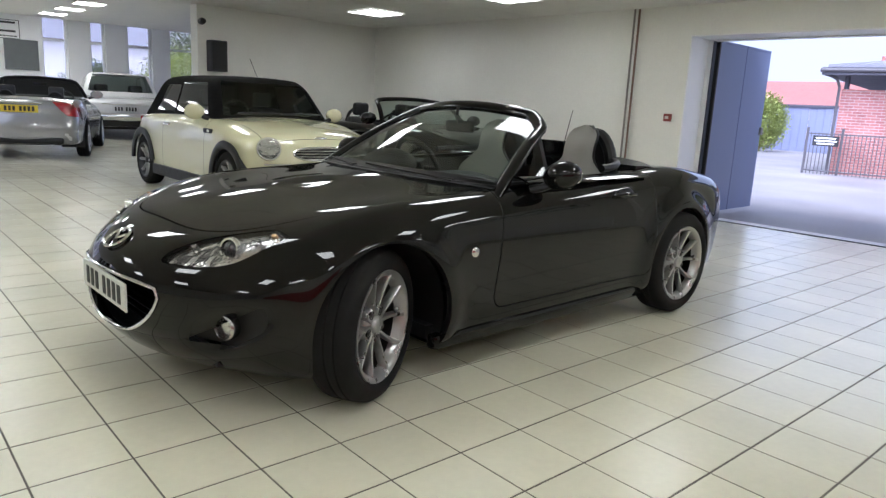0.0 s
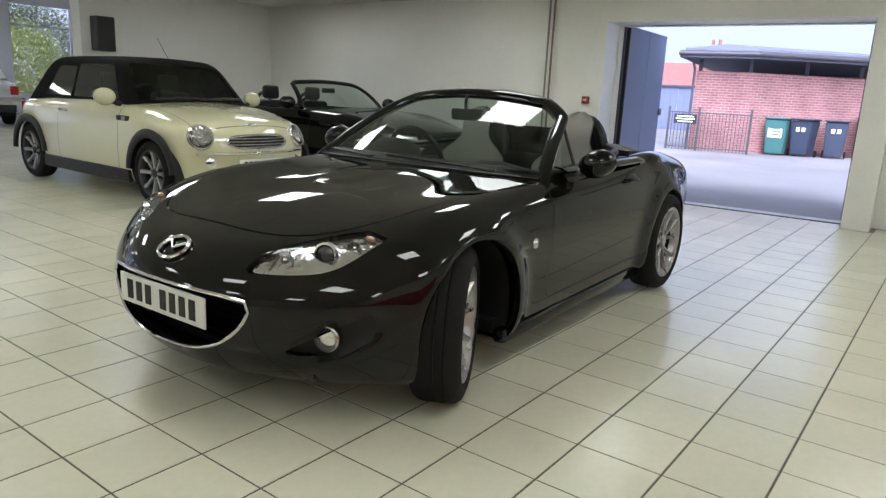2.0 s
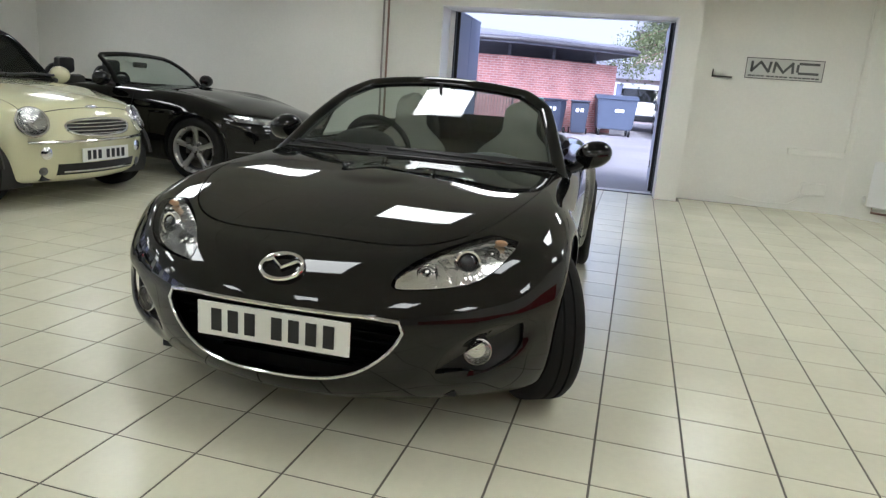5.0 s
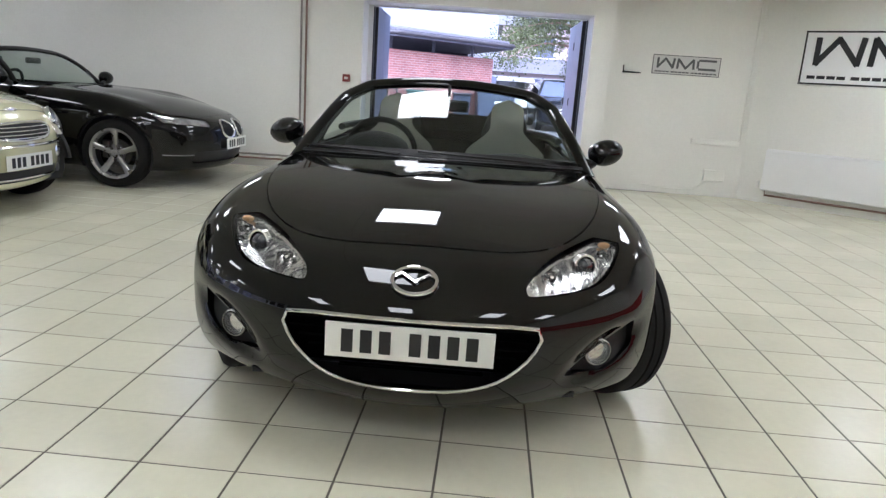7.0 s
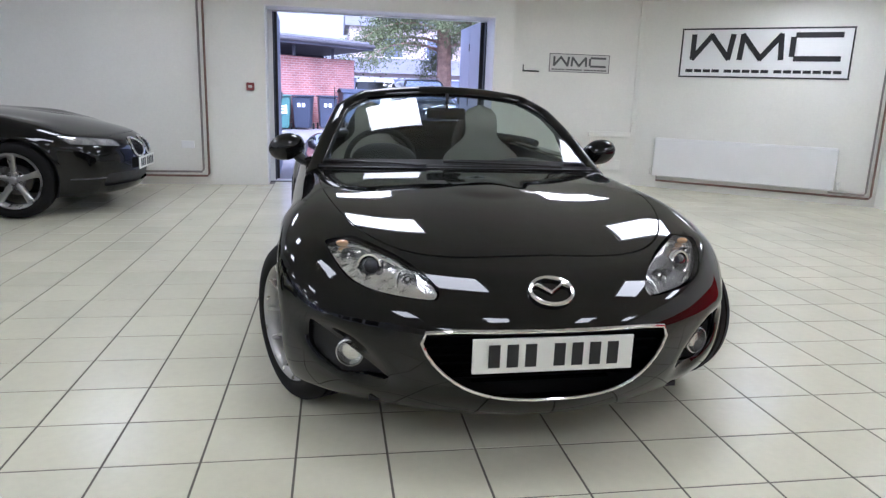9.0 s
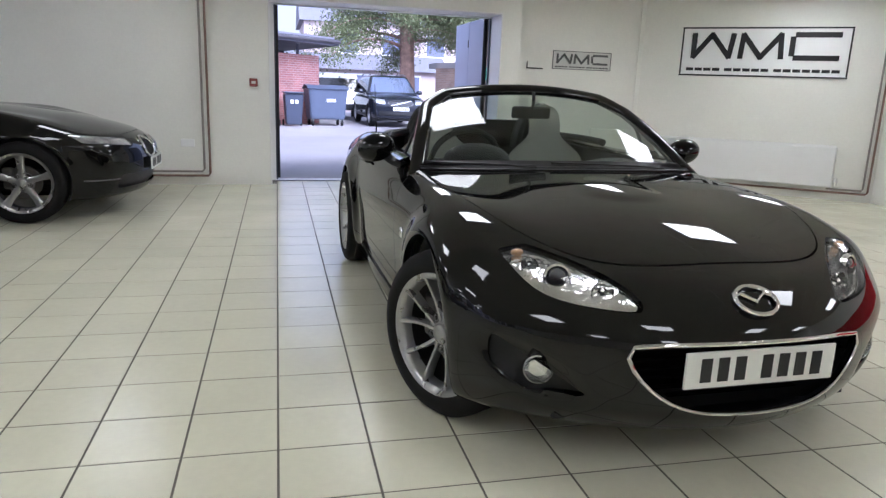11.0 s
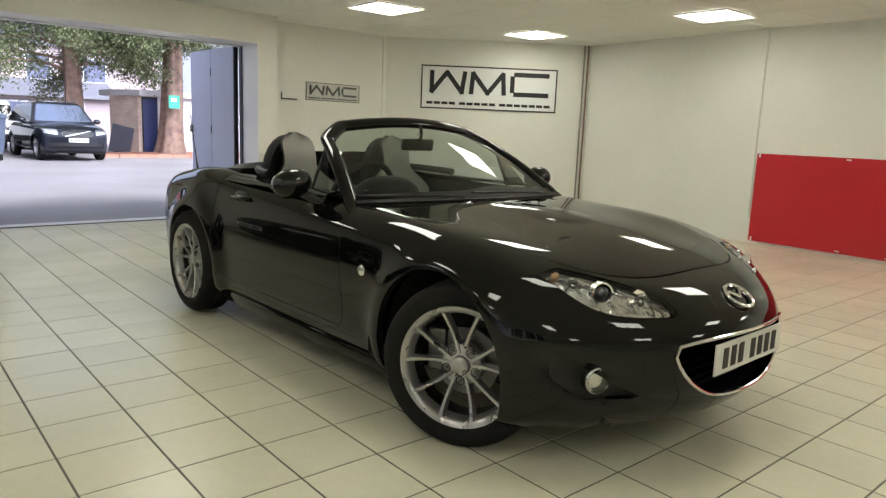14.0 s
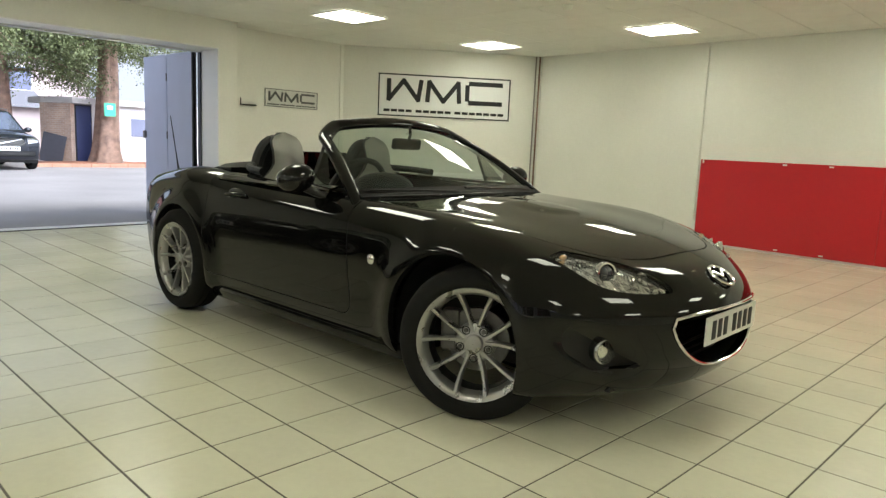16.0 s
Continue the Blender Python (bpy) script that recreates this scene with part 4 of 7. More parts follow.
# emblem: chrome oval ring with a plain wing shape
em = part("emblem", tube([(0.0, 0.068 * math.cos(q), 0.054 * math.sin(q)) for q in [2 * math.pi * k / 36 for k in range(36)]], 0.007, 8, closed=True, up=(1, 0, 0)), M_CHROME, roadster, "chrome oval emblem", True)
em.matrix_basis = pose(find_x(FX, 0, 0.592, 2.1) + 0.009, 0, 0.594, 0, math.degrees(math.atan2(find_x(FX, 0, 0.632, 2.1) - find_x(FX, 0, 0.552, 2.1), 0.08)), 0)
wing = part("emblem_wing", tube([(0, 0.062, 0.016), (0, 0.04, 0.026), (0, 0.0, -0.006), (0, -0.04, 0.026), (0, -0.062, 0.016)], 0.006, 6, up=(1, 0, 0)), M_CHROME, em, smooth=True)

# windscreen: frame, glass, cowl, wipers
def ws_base(u):
    a = (u - 0.5) * 2
    y = 0.70 * a
    return Vector((0.52 - 0.17 * a * a, y, 0.832 - 0.018 * a * a))


def ws_top(u):
    a = (u - 0.5) * 2
    return Vector((-0.12 - 0.05 * a * a, 0.53 * a, 1.176 - 0.05 * a * a))


def ws(u, v):
    p = ws_base(u).lerp(ws_top(u), v)
    bulge = 0.018 * math.sin(math.pi * v)
    return p + Vector((bulge * 0.52, 0, bulge * 0.85))


gl = part("windscreen", sheet(lambda u, v: ws(u, v), 32, 16), M_GLASS, roadster, "clear curved windscreen", True)
gl.visible_shadow = False
path = [ws(0.0, v) + Vector((-0.01, -0.012, 0)) for v in np.linspace(-0.12, 0.84, 12)]
top = [ws(u, 1.0) + Vector((-0.005, 0, 0.008)) for u in np.linspace(0.075, 0.925, 22)]
path += [p.copy() for p in top] + [ws(1.0, v) + Vector((-0.01, 0.012, 0)) for v in np.linspace(0.84, -0.12, 12)]
for _ in range(2):
    path = [path[0]] + [p.lerp(q, k) for p, q in zip(path, path[1:]) for k in (0.25, 0.75)] + [path[-1]]
part("windscreen_frame", tube(path, 0.036, 10, flat=0.62, up=(0.6, 0, 0.8)), M_PAINT, roadster, "black windscreen frame", True, 60)
inner = [p + Vector((0.012, -p.y * 0.035, -0.012)) for p in path[8:-8]]
part("windscreen_seal", tube(inner, 0.016, 8, up=(0.6, 0, 0.8)), M_TRIM, roadster, smooth=True)
part("cowl", sheet(lambda u, v: ws_base(u) + Vector((0.006 + 0.035 * v, 0.0, 0.006 - 0.012 * v + 0.004 * math.sin(v * 9))), 30, 4, 0.004), M_TRIM, roadster, "matt black cowl below the windscreen", True)
for s0, s1 in ((0.36, 0.04), (0.86, 0.42)):
    a = ws_base(s0) + Vector((0.03, 0, 0.008))
    pts = [ws(s0 + (s1 - s0) * q, 0.005 + 0.035 * q) + Vector((0.012, 0, 0.010)) for q in np.linspace(0, 1, 8)]
    wp = part("wiper", tube([a] + pts[3:5], 0.005, 6, up=(1, 0, 0)), M_TRIM, roadster, "black wiper")
    part("wiper_blade", tube(pts, 0.0065, 6, up=(1, 0, 0), flat=1.4), M_TRIM, wp)
part("windscreen_frit", sheet(lambda u, v: ws(u, 0.075 * v) + Vector((0.0015, 0, 0.0025)), 30, 2), M_TRIM, roadster, "black band along the foot of the windscreen", True)
# quarter lights
for s in (1, -1):
    p0, p1, p2 = Vector((0.14, s * 0.70, 0.84)), Vector((-0.045, s * 0.585, 1.08)), Vector((-0.02, s * 0.70, 0.83))
    bm = bmesh.new()
    bm.faces.new([bm.verts.new(p) for p in (p0, p1, p2)])
    q = part("quarter_light", bm, M_GLASS, roadster, "small clear quarter light")
    q.visible_shadow = False
    part("quarter_post", tube([p1, p2], 0.009, 6, up=(1, 0, 0)), M_TRIM, q)
rv = part("rear_view_mirror", boxes(((0, 0, 0), (0.03, 0.22, 0.065)), bevel=0.014), M_TRIM, roadster, "black rear-view mirror")
rv.matrix_basis = pose(-0.06, 0.0, 1.065, 0, 10, 0)
part("mirror_stem", tube([(0.01, 0, 0.02), (0.02, 0, 0.06), (0.0, 0, 0.11)], 0.009, 6, up=(0, 1, 0)), M_TRIM, rv)

# cabin: tub, dash, wheel, seats, hoops, folded roof
tub = sheet(lambda u, v: Vector((0.42 - 1.46 * u, (v - 0.5) * 1.32, 0.30 + 0.48 * max(abs(v - 0.5) * 2 - 0.86, 0) / 0.14 + (0.25 if u > 0.92 and abs(v - 0.5) < 0.4 else 0))), 30, 40)
part("cabin_tub", tub, M_TRIM, roadster, "black carpeted cabin floor")
part("firewall", boxes(((0.36, 0, 0.50), (0.04, 1.30, 0.52)), bevel=0.01), M_TRIM, roadster)
part("bulkhead", boxes(((-1.02, 0, 0.58), (0.04, 1.30, 0.56)), bevel=0.01), M_TRIM, roadster, "black bulkhead behind the seats")
bm = sheet(lambda u, v: Vector((0.40 - 0.40 * v, (u - 0.5) * 1.36, 0.845 - 0.05 * v - 0.22 * max(v - 0.7, 0) / 0.3 + 0.035 * math.exp(-(((u - 0.77) / 0.12) ** 2)) * math.sin(math.pi * v))), 30, 16)
part("dashboard", bm, M_TRIM, roadster, "black dashboard", True)
for s in (1, -1):
    bm = sheet(lambda u, v: Vector((0.30 - 1.15 * u, s * (0.665 - 0.035 * v - 0.02 * math.sin(math.pi * u)), 0.835 - 0.45 * v - 0.01 * u)), 14, 8, 0.02)
    part("door_card", bm, M_TRIM, roadster, "black inner door panel", True)
    bm = sheet(lambda u, v: Vector((0.22 - 1.05 * u, s * (0.655 + 0.115 * v), 0.846 - 0.012 * v - 0.006 * math.sin(math.pi * u) + 0.012 * math.sin(math.pi * v))), 14, 6, 0.01)
    part("door_top", bm, M_PAINT, roadster, smooth=True)
sw = part("steering_wheel", tube([(0.0, 0.185 * math.cos(q), 0.185 * math.sin(q)) for q in [2 * math.pi * k / 40 for k in range(40)]], 0.016, 10, closed=True, up=(1, 0, 0)), M_TRIM, roadster, "black three-spoke steering wheel", True)
sw.matrix_basis = pose(-0.07, -0.36, 0.80, 0, 24, 0)
part("wheel_boss", boxes(((0, 0, 0), (0.05, 0.13, 0.10)), ((0, 0.10, 0.0), (0.02, 0.14, 0.03)), ((0, -0.10, 0.0), (0.02, 0.14, 0.03)), ((0, 0, -0.1), (0.02, 0.05, 0.12)), bevel=0.008), M_TRIM, sw)
part("instrument_binnacle", ellipsoid(bmesh.new(), (0, 0, 0), (0.15, 0.17, 0.085), 28, 16), M_TRIM, roadster, "black hooded instrument binnacle", True).matrix_basis = pose(0.15, -0.36, 0.83)
part("steering_column", boxes(((0.16, -0.36, 0.74), (0.3, 0.1, 0.1)), bevel=0.02), M_TRIM, roadster)


def seat(parent, y):
    e = new("seat")
    e.parent = parent
    e.matrix_basis = pose(-0.46, y, 0.285)
    e["label"] = "grey leather seat with tall back and black sides"
    def back(u, v):
        q = v * 0.80
        t = min(max((v - 0.56) / 0.22, 0), 1)
        half = 0.255 - 0.15 * t * t * (3 - 2 * t)
        half *= math.sqrt(max(1 - max(v - 0.90, 0) ** 2 / 0.0101, 0.0))
        a = (u - 0.5) * 2
        return Vector((-0.12 - 0.25 * q + 0.045 * abs(a) ** 2.2 * (1 - 0.6 * v) + 0.02 * math.exp(-((v - 0.85) / 0.1) ** 2), half * a, 0.02 + q))
    bm = sheet(back, 18, 30, 0.0)
    part("backrest", bm, M_SEAT, e, "grey leather backrest", True, 80)
    bm = sheet(lambda u, v: back(u, v) * 1.0 + Vector((-0.055 * math.sin(math.pi * min(max(u, 0), 1)) ** 0.4 - 0.006, 0, 0)) + Vector((0, (u - 0.5) * 0.006, -0.002 * v)), 18, 30)
    part("back_shell", bm, M_TRIM, e, "black seat back shell", True, 80)
    bm = sheet(lambda u, v: Vector((-0.12 + 0.48 * v, (u - 0.5) * 0.50, 0.02 + 0.03 * v + 0.05 * abs(2 * u - 1) ** 2.5 - 0.10 * max(v - 0.85, 0) / 0.15)), 14, 14, 0.08)
    part("cushion", bm, M_SEAT, e, "grey leather seat cushion", True, 80)
    return e


seat(roadster, 0.36)
seat(roadster, -0.36)
for s in (1, -1):
    part("roll_hoop", tube([(-0.88, s * 0.36 + 0.125 * math.cos(q), 0.80 + 0.25 * math.sin(q)) for q in np.linspace(0, math.pi, 15)], 0.038, 10, up=(1, 0, 0)), M_TRIM, roadster, "black roll hoop behind the seat", True)
for s in (1, -1):
    bm = sheet(lambda u, v: Vector((-0.875, s * 0.36 + 0.12 * (2 * u - 1), 0.78 + (0.02 + 0.25 * math.sqrt(max(1 - (2 * u - 1) ** 2, 0))) * v)), 16, 6, 0.03)
    part("hoop_cover", bm, M_TRIM, roadster, "black cover inside the roll hoop")
part("wind_deflector", boxes(((-0.93, 0, 0.90), (0.012, 0.52, 0.18)), bevel=0.005), M_DARKGLASS, roadster, "tinted wind deflector")
bm = sheet(lambda u, v: Vector((-0.88 - 0.22 * v - 0.05 * math.cos(math.pi * (u - 0.5)), (u - 0.5) * 1.30, 0.885 + 0.045 * math.sin(math.pi * v) * math.cos(math.pi * (u - 0.5)) ** 0.3 - 0.01 * v)), 30, 10, 0.03)
part("folded_roof", bm, M_TRIM, roadster, "folded black soft top", True)
rim = [(-0.50 - 0.56 * math.sin(math.pi * k / 24), 0.675 * math.cos(math.pi * k / 24), 0.88 + 0.03 * math.sin(math.pi * k / 24)) for k in range(25)]
part("cockpit_rim", tube(rim, 0.022, 8), M_TRIM, roadster, smooth=True)
ae = part("aerial", tube([(0, 0, 0), (-0.008, 0, 0.03), (-0.03, 0, 0.10), (-0.115, 0, 0.38)], 0.005, 8, up=(0, 1, 0), r_of=lambda q: 0.010 * (1 - q) ** 2 + 0.0028), M_TRIM, roadster, "thin black rod aerial")
ae.matrix_basis = pose(-1.72, -0.56, find_z(FX, -1.72, 0.56) - 0.004)

first_wheel = None
for xw, yw, s, steer in ((1.12, 0.735, 1, 26), (1.16, 0.745, -1, 26), (-1.17, 0.775, 1, 0), (-1.17, 0.775, -1, 0)):
    m = pose(xw, s * yw, 0.308, 0, 0, steer + (0 if s > 0 else 180))
    if first_wheel is None:
        first_wheel = tyre_and_rim(roadster, 0.308, 0.20, 0.222, 5, twin=1.0, spoke_w=0.022)
        first_wheel["label"] = "silver ten-spoke alloy wheel with black tyre"
        first_wheel.matrix_basis = m
    else:
        copy_thing(first_wheel, m)

# ---- the other cars ----
M_CREAM = mat("cream_car_paint", (0.66, 0.64, 0.42), 0.2, var=0.03, scale=2, bump=0.0, coat=1.0)
M_SILVER = mat("silver_car_paint", (0.34, 0.34, 0.33), 0.25, 0.5, var=0.04, scale=2, bump=0.0, coat=1.0)
M_OLDWHITE = mat("white_car_paint", (0.68, 0.68, 0.66), 0.2, var=0.03, scale=2, bump=0.0, coat=1.0)
M_NAVY = mat("dark_blue_car_paint", (0.012, 0.014, 0.020), 0.2, var=0.1, scale=2, bump=0.0, coat=1.0, spec=0.0)
M_FABRIC = mat("black_roof_fabric", (0.006, 0.006, 0.006), 0.85, var=0.2, scale=12, fine=300, bump=0.3, depth=0.002, spec=0.1)
M_RIM_DARK = mat("dark_alloy", (0.06, 0.06, 0.065), 0.35, 0.7, var=0.1, scale=15, bump=0.0)
M_BLACKLEATHER = mat("black_leather", (0.02, 0.02, 0.02), 0.45, var=0.1, scale=10, bump=0.1)


def car(name, label, m, P, paint, h=0.03, cockpit=None, cabin=None, regions=(), hood=None, doors=(), wheels=None, wheel_y=0.74, R=0.31, rim=0.21, spokes=5, rim_mat=None, spoke_mat=None, steer=0, twin=0.0, spoke_w=0.05, group="cars in the showroom"):
    """A car built from its lines, with cut arches, lamps, shut lines, wheels and, where it has one, a cabin."""
    e = thing(name, m, label, "car", group)
    F = coachwork(P)
    lo, hi = P["box"]
    mesh = solid(F, lo, hi, h)
    shell = (mesh[0] - mesh[1] * 0.03, mesh[1], mesh[2])
    body = cut_arches(mesh, P)
    inner = cut_arches(shell, P, 0.45)
    if cockpit:
        _, body = cut(body, cockpit)
        _, inner = cut(inner, lambda x, y, z: cockpit(x, y, z) - 0.03)
    for nm, f, material, depth, lab in regions:
        for s in (1, -1):
            pc, body = shut(body, lambda x, y, z: np.maximum(f(x, y, z), -s * y), 0.003)
            V, N, T = pc
            if len(T):
                skin(nm, (V - N * depth, N, T), material, e, lab)
    if hood:
        pc, body = shut(body, hood, 0.003)
        skin("bonnet", pc, paint, e)
    for f in doors:
        for s in (1, -1):
            pc, body = shut(body, lambda x, y, z: np.maximum(f(x, y, z), 0.5 - s * y), 0.003)
            dr = skin("door", pc, paint, e)
            x, z = P["handle"]
            y = find_y(F, x, z, s)
            hd = part("door_handle", boxes(((0, 0, 0), (0.17, 0.035, 0.03)), bevel=0.012), M_CHROME if paint is not M_NAVY else paint, dr)
            hd.matrix_basis = pose(x, y + s * 0.012, z)
    skin("body", body, paint, e)
    skin("inner_shell", inner, M_TRIM, e)
    wheel_wells(e, P, 0.5, wheel_y + 0.06)
    part("underbody", boxes(((0, 0, 0.24), (P["xf"] - P["xr"] + 0.9, 1.05, 0.06)), ((0, 0, 0.24), (1.5, 1.4, 0.06))), M_TRIM, e)
    first = None
    for xw, s, st in ((P["xf"], 1, steer), (P["xf"], -1, steer), (P["xr"], 1, 0), (P["xr"], -1, 0)):
        mm = pose(xw, s * wheel_y, R, 0, 0, st + (0 if s > 0 else 180))
        if first is None:
            first = tyre_and_rim(e, R, 0.20, rim, spokes, rim_mat=rim_mat, spoke_mat=spoke_mat, twin=twin, spoke_w=spoke_w)
            first.matrix_basis = mm
        else:
            copy_thing(first, mm)
    return e, F


def cabin_shape(C):
    def F(x, y, z):
        a = np.sqrt(y * y + 1e-6)
        q = (z - C["zb"]) / (C["zr"] - C["zb"])
        side = a - (C["wb"] - C["lean"] * (z - C["zb"]))
        top = z - (C["zr"] - C["kr"] * a * a - C["rx"] * (x - C["x0"]) ** 2)
        fr = (x - (C["f0"] + (C["f1"] - C["f0"]) * q - C["bow"] * a * a)) * 0.7
        bk = (-x + (C["b0"] + (C["b1"] - C["b0"]) * q + C["bow_b"] * a * a)) * 0.7
        f = smax(smax(side, top, C.get("k", 0.12)), smax(fr, bk, 0.05), C.get("k2", 0.08))
        return smax(f, C["zb"] - 0.06 - z, 0.02)
    return F


def add_cabin(e, C, roof, pillar, sides, h=0.03, wind_glass=None, rear_glass=True, side_glass=None):
    """A glasshouse: roof, windscreen, rear window and side windows (x from, x to, low, high, slant)."""
    F = cabin_shape(C)
    mesh = solid(F, (min(C["b0"], C["b1"]) - 0.15, -C["wb"] - 0.1, C["zb"] - 0.1), (C["f0"] + 0.15, C["wb"] + 0.1, C["zr"] + 0.12), h)
    side_glass = side_glass or M_DARKGLASS
    zb, zr = C["zb"], C["zr"]

    def front_x(y, z):
        return C["f0"] + (C["f1"] - C["f0"]) * (z - zb) / (zr - zb) - C["bow"] * y * y

    def back_x(y, z):
        return C["b0"] + (C["b1"] - C["b0"]) * (z - zb) / (zr - zb) + C["bow_b"] * y * y

    def wside(z):
        return C["wb"] - C["lean"] * (z - zb)

    def f_wind(x, y, z):
        return np.maximum(rounded(y, z - (zb + zr - 0.05) / 2, 1, (zr - zb - 0.11) / 2, 0.04), np.maximum(np.abs(y) - (wside(z) - 0.085), front_x(y, z) - 0.10 - x))

    def f_rear(x, y, z):
        return np.maximum(rounded(y, z - (zb + zr) / 2, 1, (zr - zb) * C.get("rear_h", 0.28), 0.05), np.maximum(np.abs(y) - (wside(z) - C.get("rear_in", 0.16)), x - back_x(y, z) - 0.10))

    g, mesh = cut(mesh, f_wind)
    o = skin("windscreen", g, wind_glass or M_DARKGLASS, e, "windscreen")
    o.visible_shadow = False
    if rear_glass:
        g, mesh = cut(mesh, f_rear)
        skin("rear_window", g, side_glass, e, "rear window").visible_shadow = False
    for x0, x1, lo, hi, sl0, sl1 in sides:
        def f_side(x, y, z):
            a, b = x0 + sl0 * (z - lo), x1 + sl1 * (z - lo)
            return np.maximum(np.maximum(rounded(z - (lo + hi) / 2, 0 * z, (hi - lo) / 2, 1, 0.0), smax(x - a, b - x, 0.05)), wside(z) - 0.10 - np.abs(y))
        for s in (1, -1):
            g, mesh = cut(mesh, lambda x, y, z: np.maximum(f_side(x, y, z), 0.2 - s * y))
            skin("side_window", g, side_glass, e, "side window").visible_shadow = False
    skin("roof", mesh, roof, e)
    return F


def simple_seats(e, xs, ys, z, material, head=True, zt=1.05):
    for x in xs:
        for y in ys:
            bm = bmesh.new()
            box(bm, (x, y, (z + zt - 0.2) / 2 + 0.05), (0.14, 0.46, zt - 0.2 - z), 0.05)
            st = part("seat", bm, material, e, smooth=True)
            part("headrest", boxes(((x - 0.03, y, zt - 0.05), (0.10, 0.24, 0.18)), bevel=0.04), material, st, smooth=True)


def pair(f):
    return lambda x, y, z: f(x, np.abs(y), z)


def door_mirrors(e, x, y, z, material, sx=0.08, sy=0.11, sz=0.075):
    for s in (1, -1):
        mr = part("door_mirror", ellipsoid(bmesh.new(), (0, 0, 0), (sx, sy, sz), 20, 12), material, e, "door mirror", True)
        for v in mr.data.vertices:
            v.co.x = max(v.co.x, -0.03)
        mr.matrix_basis = pose(x, s * y, z)
        part("mirror_stalk", tube([(0.01, -s * 0.05, -0.03), (0.03, -s * 0.10, -0.06), (0.04, -s * 0.14, -0.07)], 0.025, 8), M_TRIM, mr, smooth=True)


def round_lamp(e, F, y, z, r, tilt, ring, lab, yaw=18, start=2.3):
    for s in (1, -1):
        x = find_x(F, y, z, start)
        o = part("headlight", lathe([(r, -0.03), (r * 1.06, 0.0), (r * 1.0, 0.014), (r * 0.9, 0.012)], 32), ring, e, lab, True, 60)
        o.matrix_basis = pose(x + 0.022, s * y, z, 0, 0, -90 + s * yaw) @ pose(0, 0, 0, tilt, 0, 0)
        part("reflector", lathe([(r * 0.9, 0.010), (r * 0.6, 0.004), (0.002, 0.002)], 28), M_REFLECT, o, smooth=True)
        part("lens", lathe([(r * 0.92, 0.012), (r * 0.6, 0.028), (0.001, 0.034)], 28), M_LENS, o, smooth=True)
        part("bulb", ellipsoid(bmesh.new(), (0, -0.01, 0), (r * 0.2, 0.02, r * 0.2), 14, 8), M_CHROME, o, smooth=True)


# -- small cream convertible with a black soft top
PM = dict(
    zc=curve((-1.85, -1.6, -0.9, 0.2, 0.72, 1.1, 1.45, 1.65, 1.8), (0.82, 0.92, 0.95, 0.965, 0.96, 0.925, 0.87, 0.82, 0.73)),
    kc=curve((-1.6, 0, 1.0, 1.6), (0.08, 0.05, 0.12, 0.16)), bump=curve((0.6, 1.1, 1.5), (0.0, 0.02, 0.0)), bump_at=curve((0, 1.5), (0.6, 0.6)), bump_w=0.2,
    w=curve((-1.8, -1.5, -1.1, 0.0, 1.0, 1.45, 1.75), (0.72, 0.80, 0.835, 0.835, 0.835, 0.80, 0.70)),
    tuck=curve((0.2, 0.3, 0.5, 0.75, 0.95), (0.04, 0.01, 0.0, 0.015, 0.07), 0.05),
    nose=curve((0.16, 0.22, 0.32, 0.52, 0.62, 0.76, 0.9), (1.72, 1.80, 1.84, 1.845, 1.825, 1.77, 1.70), 0.025), tail=curve((0.2, 0.4, 0.6, 0.9), (1.72, 1.80, 1.80, 1.72), 0.04),
    bow=0.42, bow_r=0.30, xf=1.265, xr=-1.24, zw=0.305, arch=0.345, flare=0.0, zb=curve((-1.8, 1.8), (0.20, 0.18)), handle=(-0.42, 0.80),
    box=((-1.95, -0.95, 0.05), (1.98, 0.95, 1.1)))


def mini_scuttle(x, y, z):
    return np.maximum(rounded(x + 0.42, y, 1.10, 0.66, 0.12), 0.82 - z)


mini, FM = car("convertible_car", "small cream convertible with black soft top up and black wheel arches", pose(3.86, 8.05, 0, 0, 0, -90), PM, M_CREAM, 0.028, cockpit=mini_scuttle,
               hood=pair(lambda x, a, z: np.maximum(np.maximum(a - 0.60 - 0.12 * np.clip(1.3 - x, 0, 1), 0.80 - x), np.maximum(x - 1.72 + 0.2 * a * a, 0.64 - z))),
               doors=(lambda x, y, z: rounded(x - 0.08, z - 0.75, 0.62, 0.48, 0.08),), wheel_y=0.735, R=0.305, rim=0.215, spokes=8, spoke_w=0.042, rim_mat=M_RIM_DARK, spoke_mat=M_RIM)
add_cabin(mini, dict(zb=0.93, zr=1.40, wb=0.70, lean=0.30, kr=0.08, rx=0.03, x0=-0.3, f0=0.78, f1=0.36, bow=0.10, b0=-1.52, b1=-1.12, bow_b=0.10), M_FABRIC, M_TRIM,
          ((0.52, -0.42, 0.955, 1.30, -0.75, 0.0), (-0.48, -1.05, 0.955, 1.27, 0.0, 0.55)), 0.028, M_GLASS, True, M_GLASS)
bm = sheet(lambda u, v: Vector((0.82 - 0.30 * v - 0.12 * (2 * u - 1) ** 2, (u - 0.5) * 1.30, 0.955 - 0.06 * v)), 16, 6)
part("dashboard", bm, M_TRIM, mini)
simple_seats(mini, (-0.25,), (0.34, -0.34), 0.45, M_BLACKLEATHER, zt=1.18)
bm = tube([(0, 0.18 * math.cos(q), 0.18 * math.sin(q)) for q in [2 * math.pi * k / 28 for k in range(28)]], 0.016, 8, closed=True, up=(1, 0, 0))
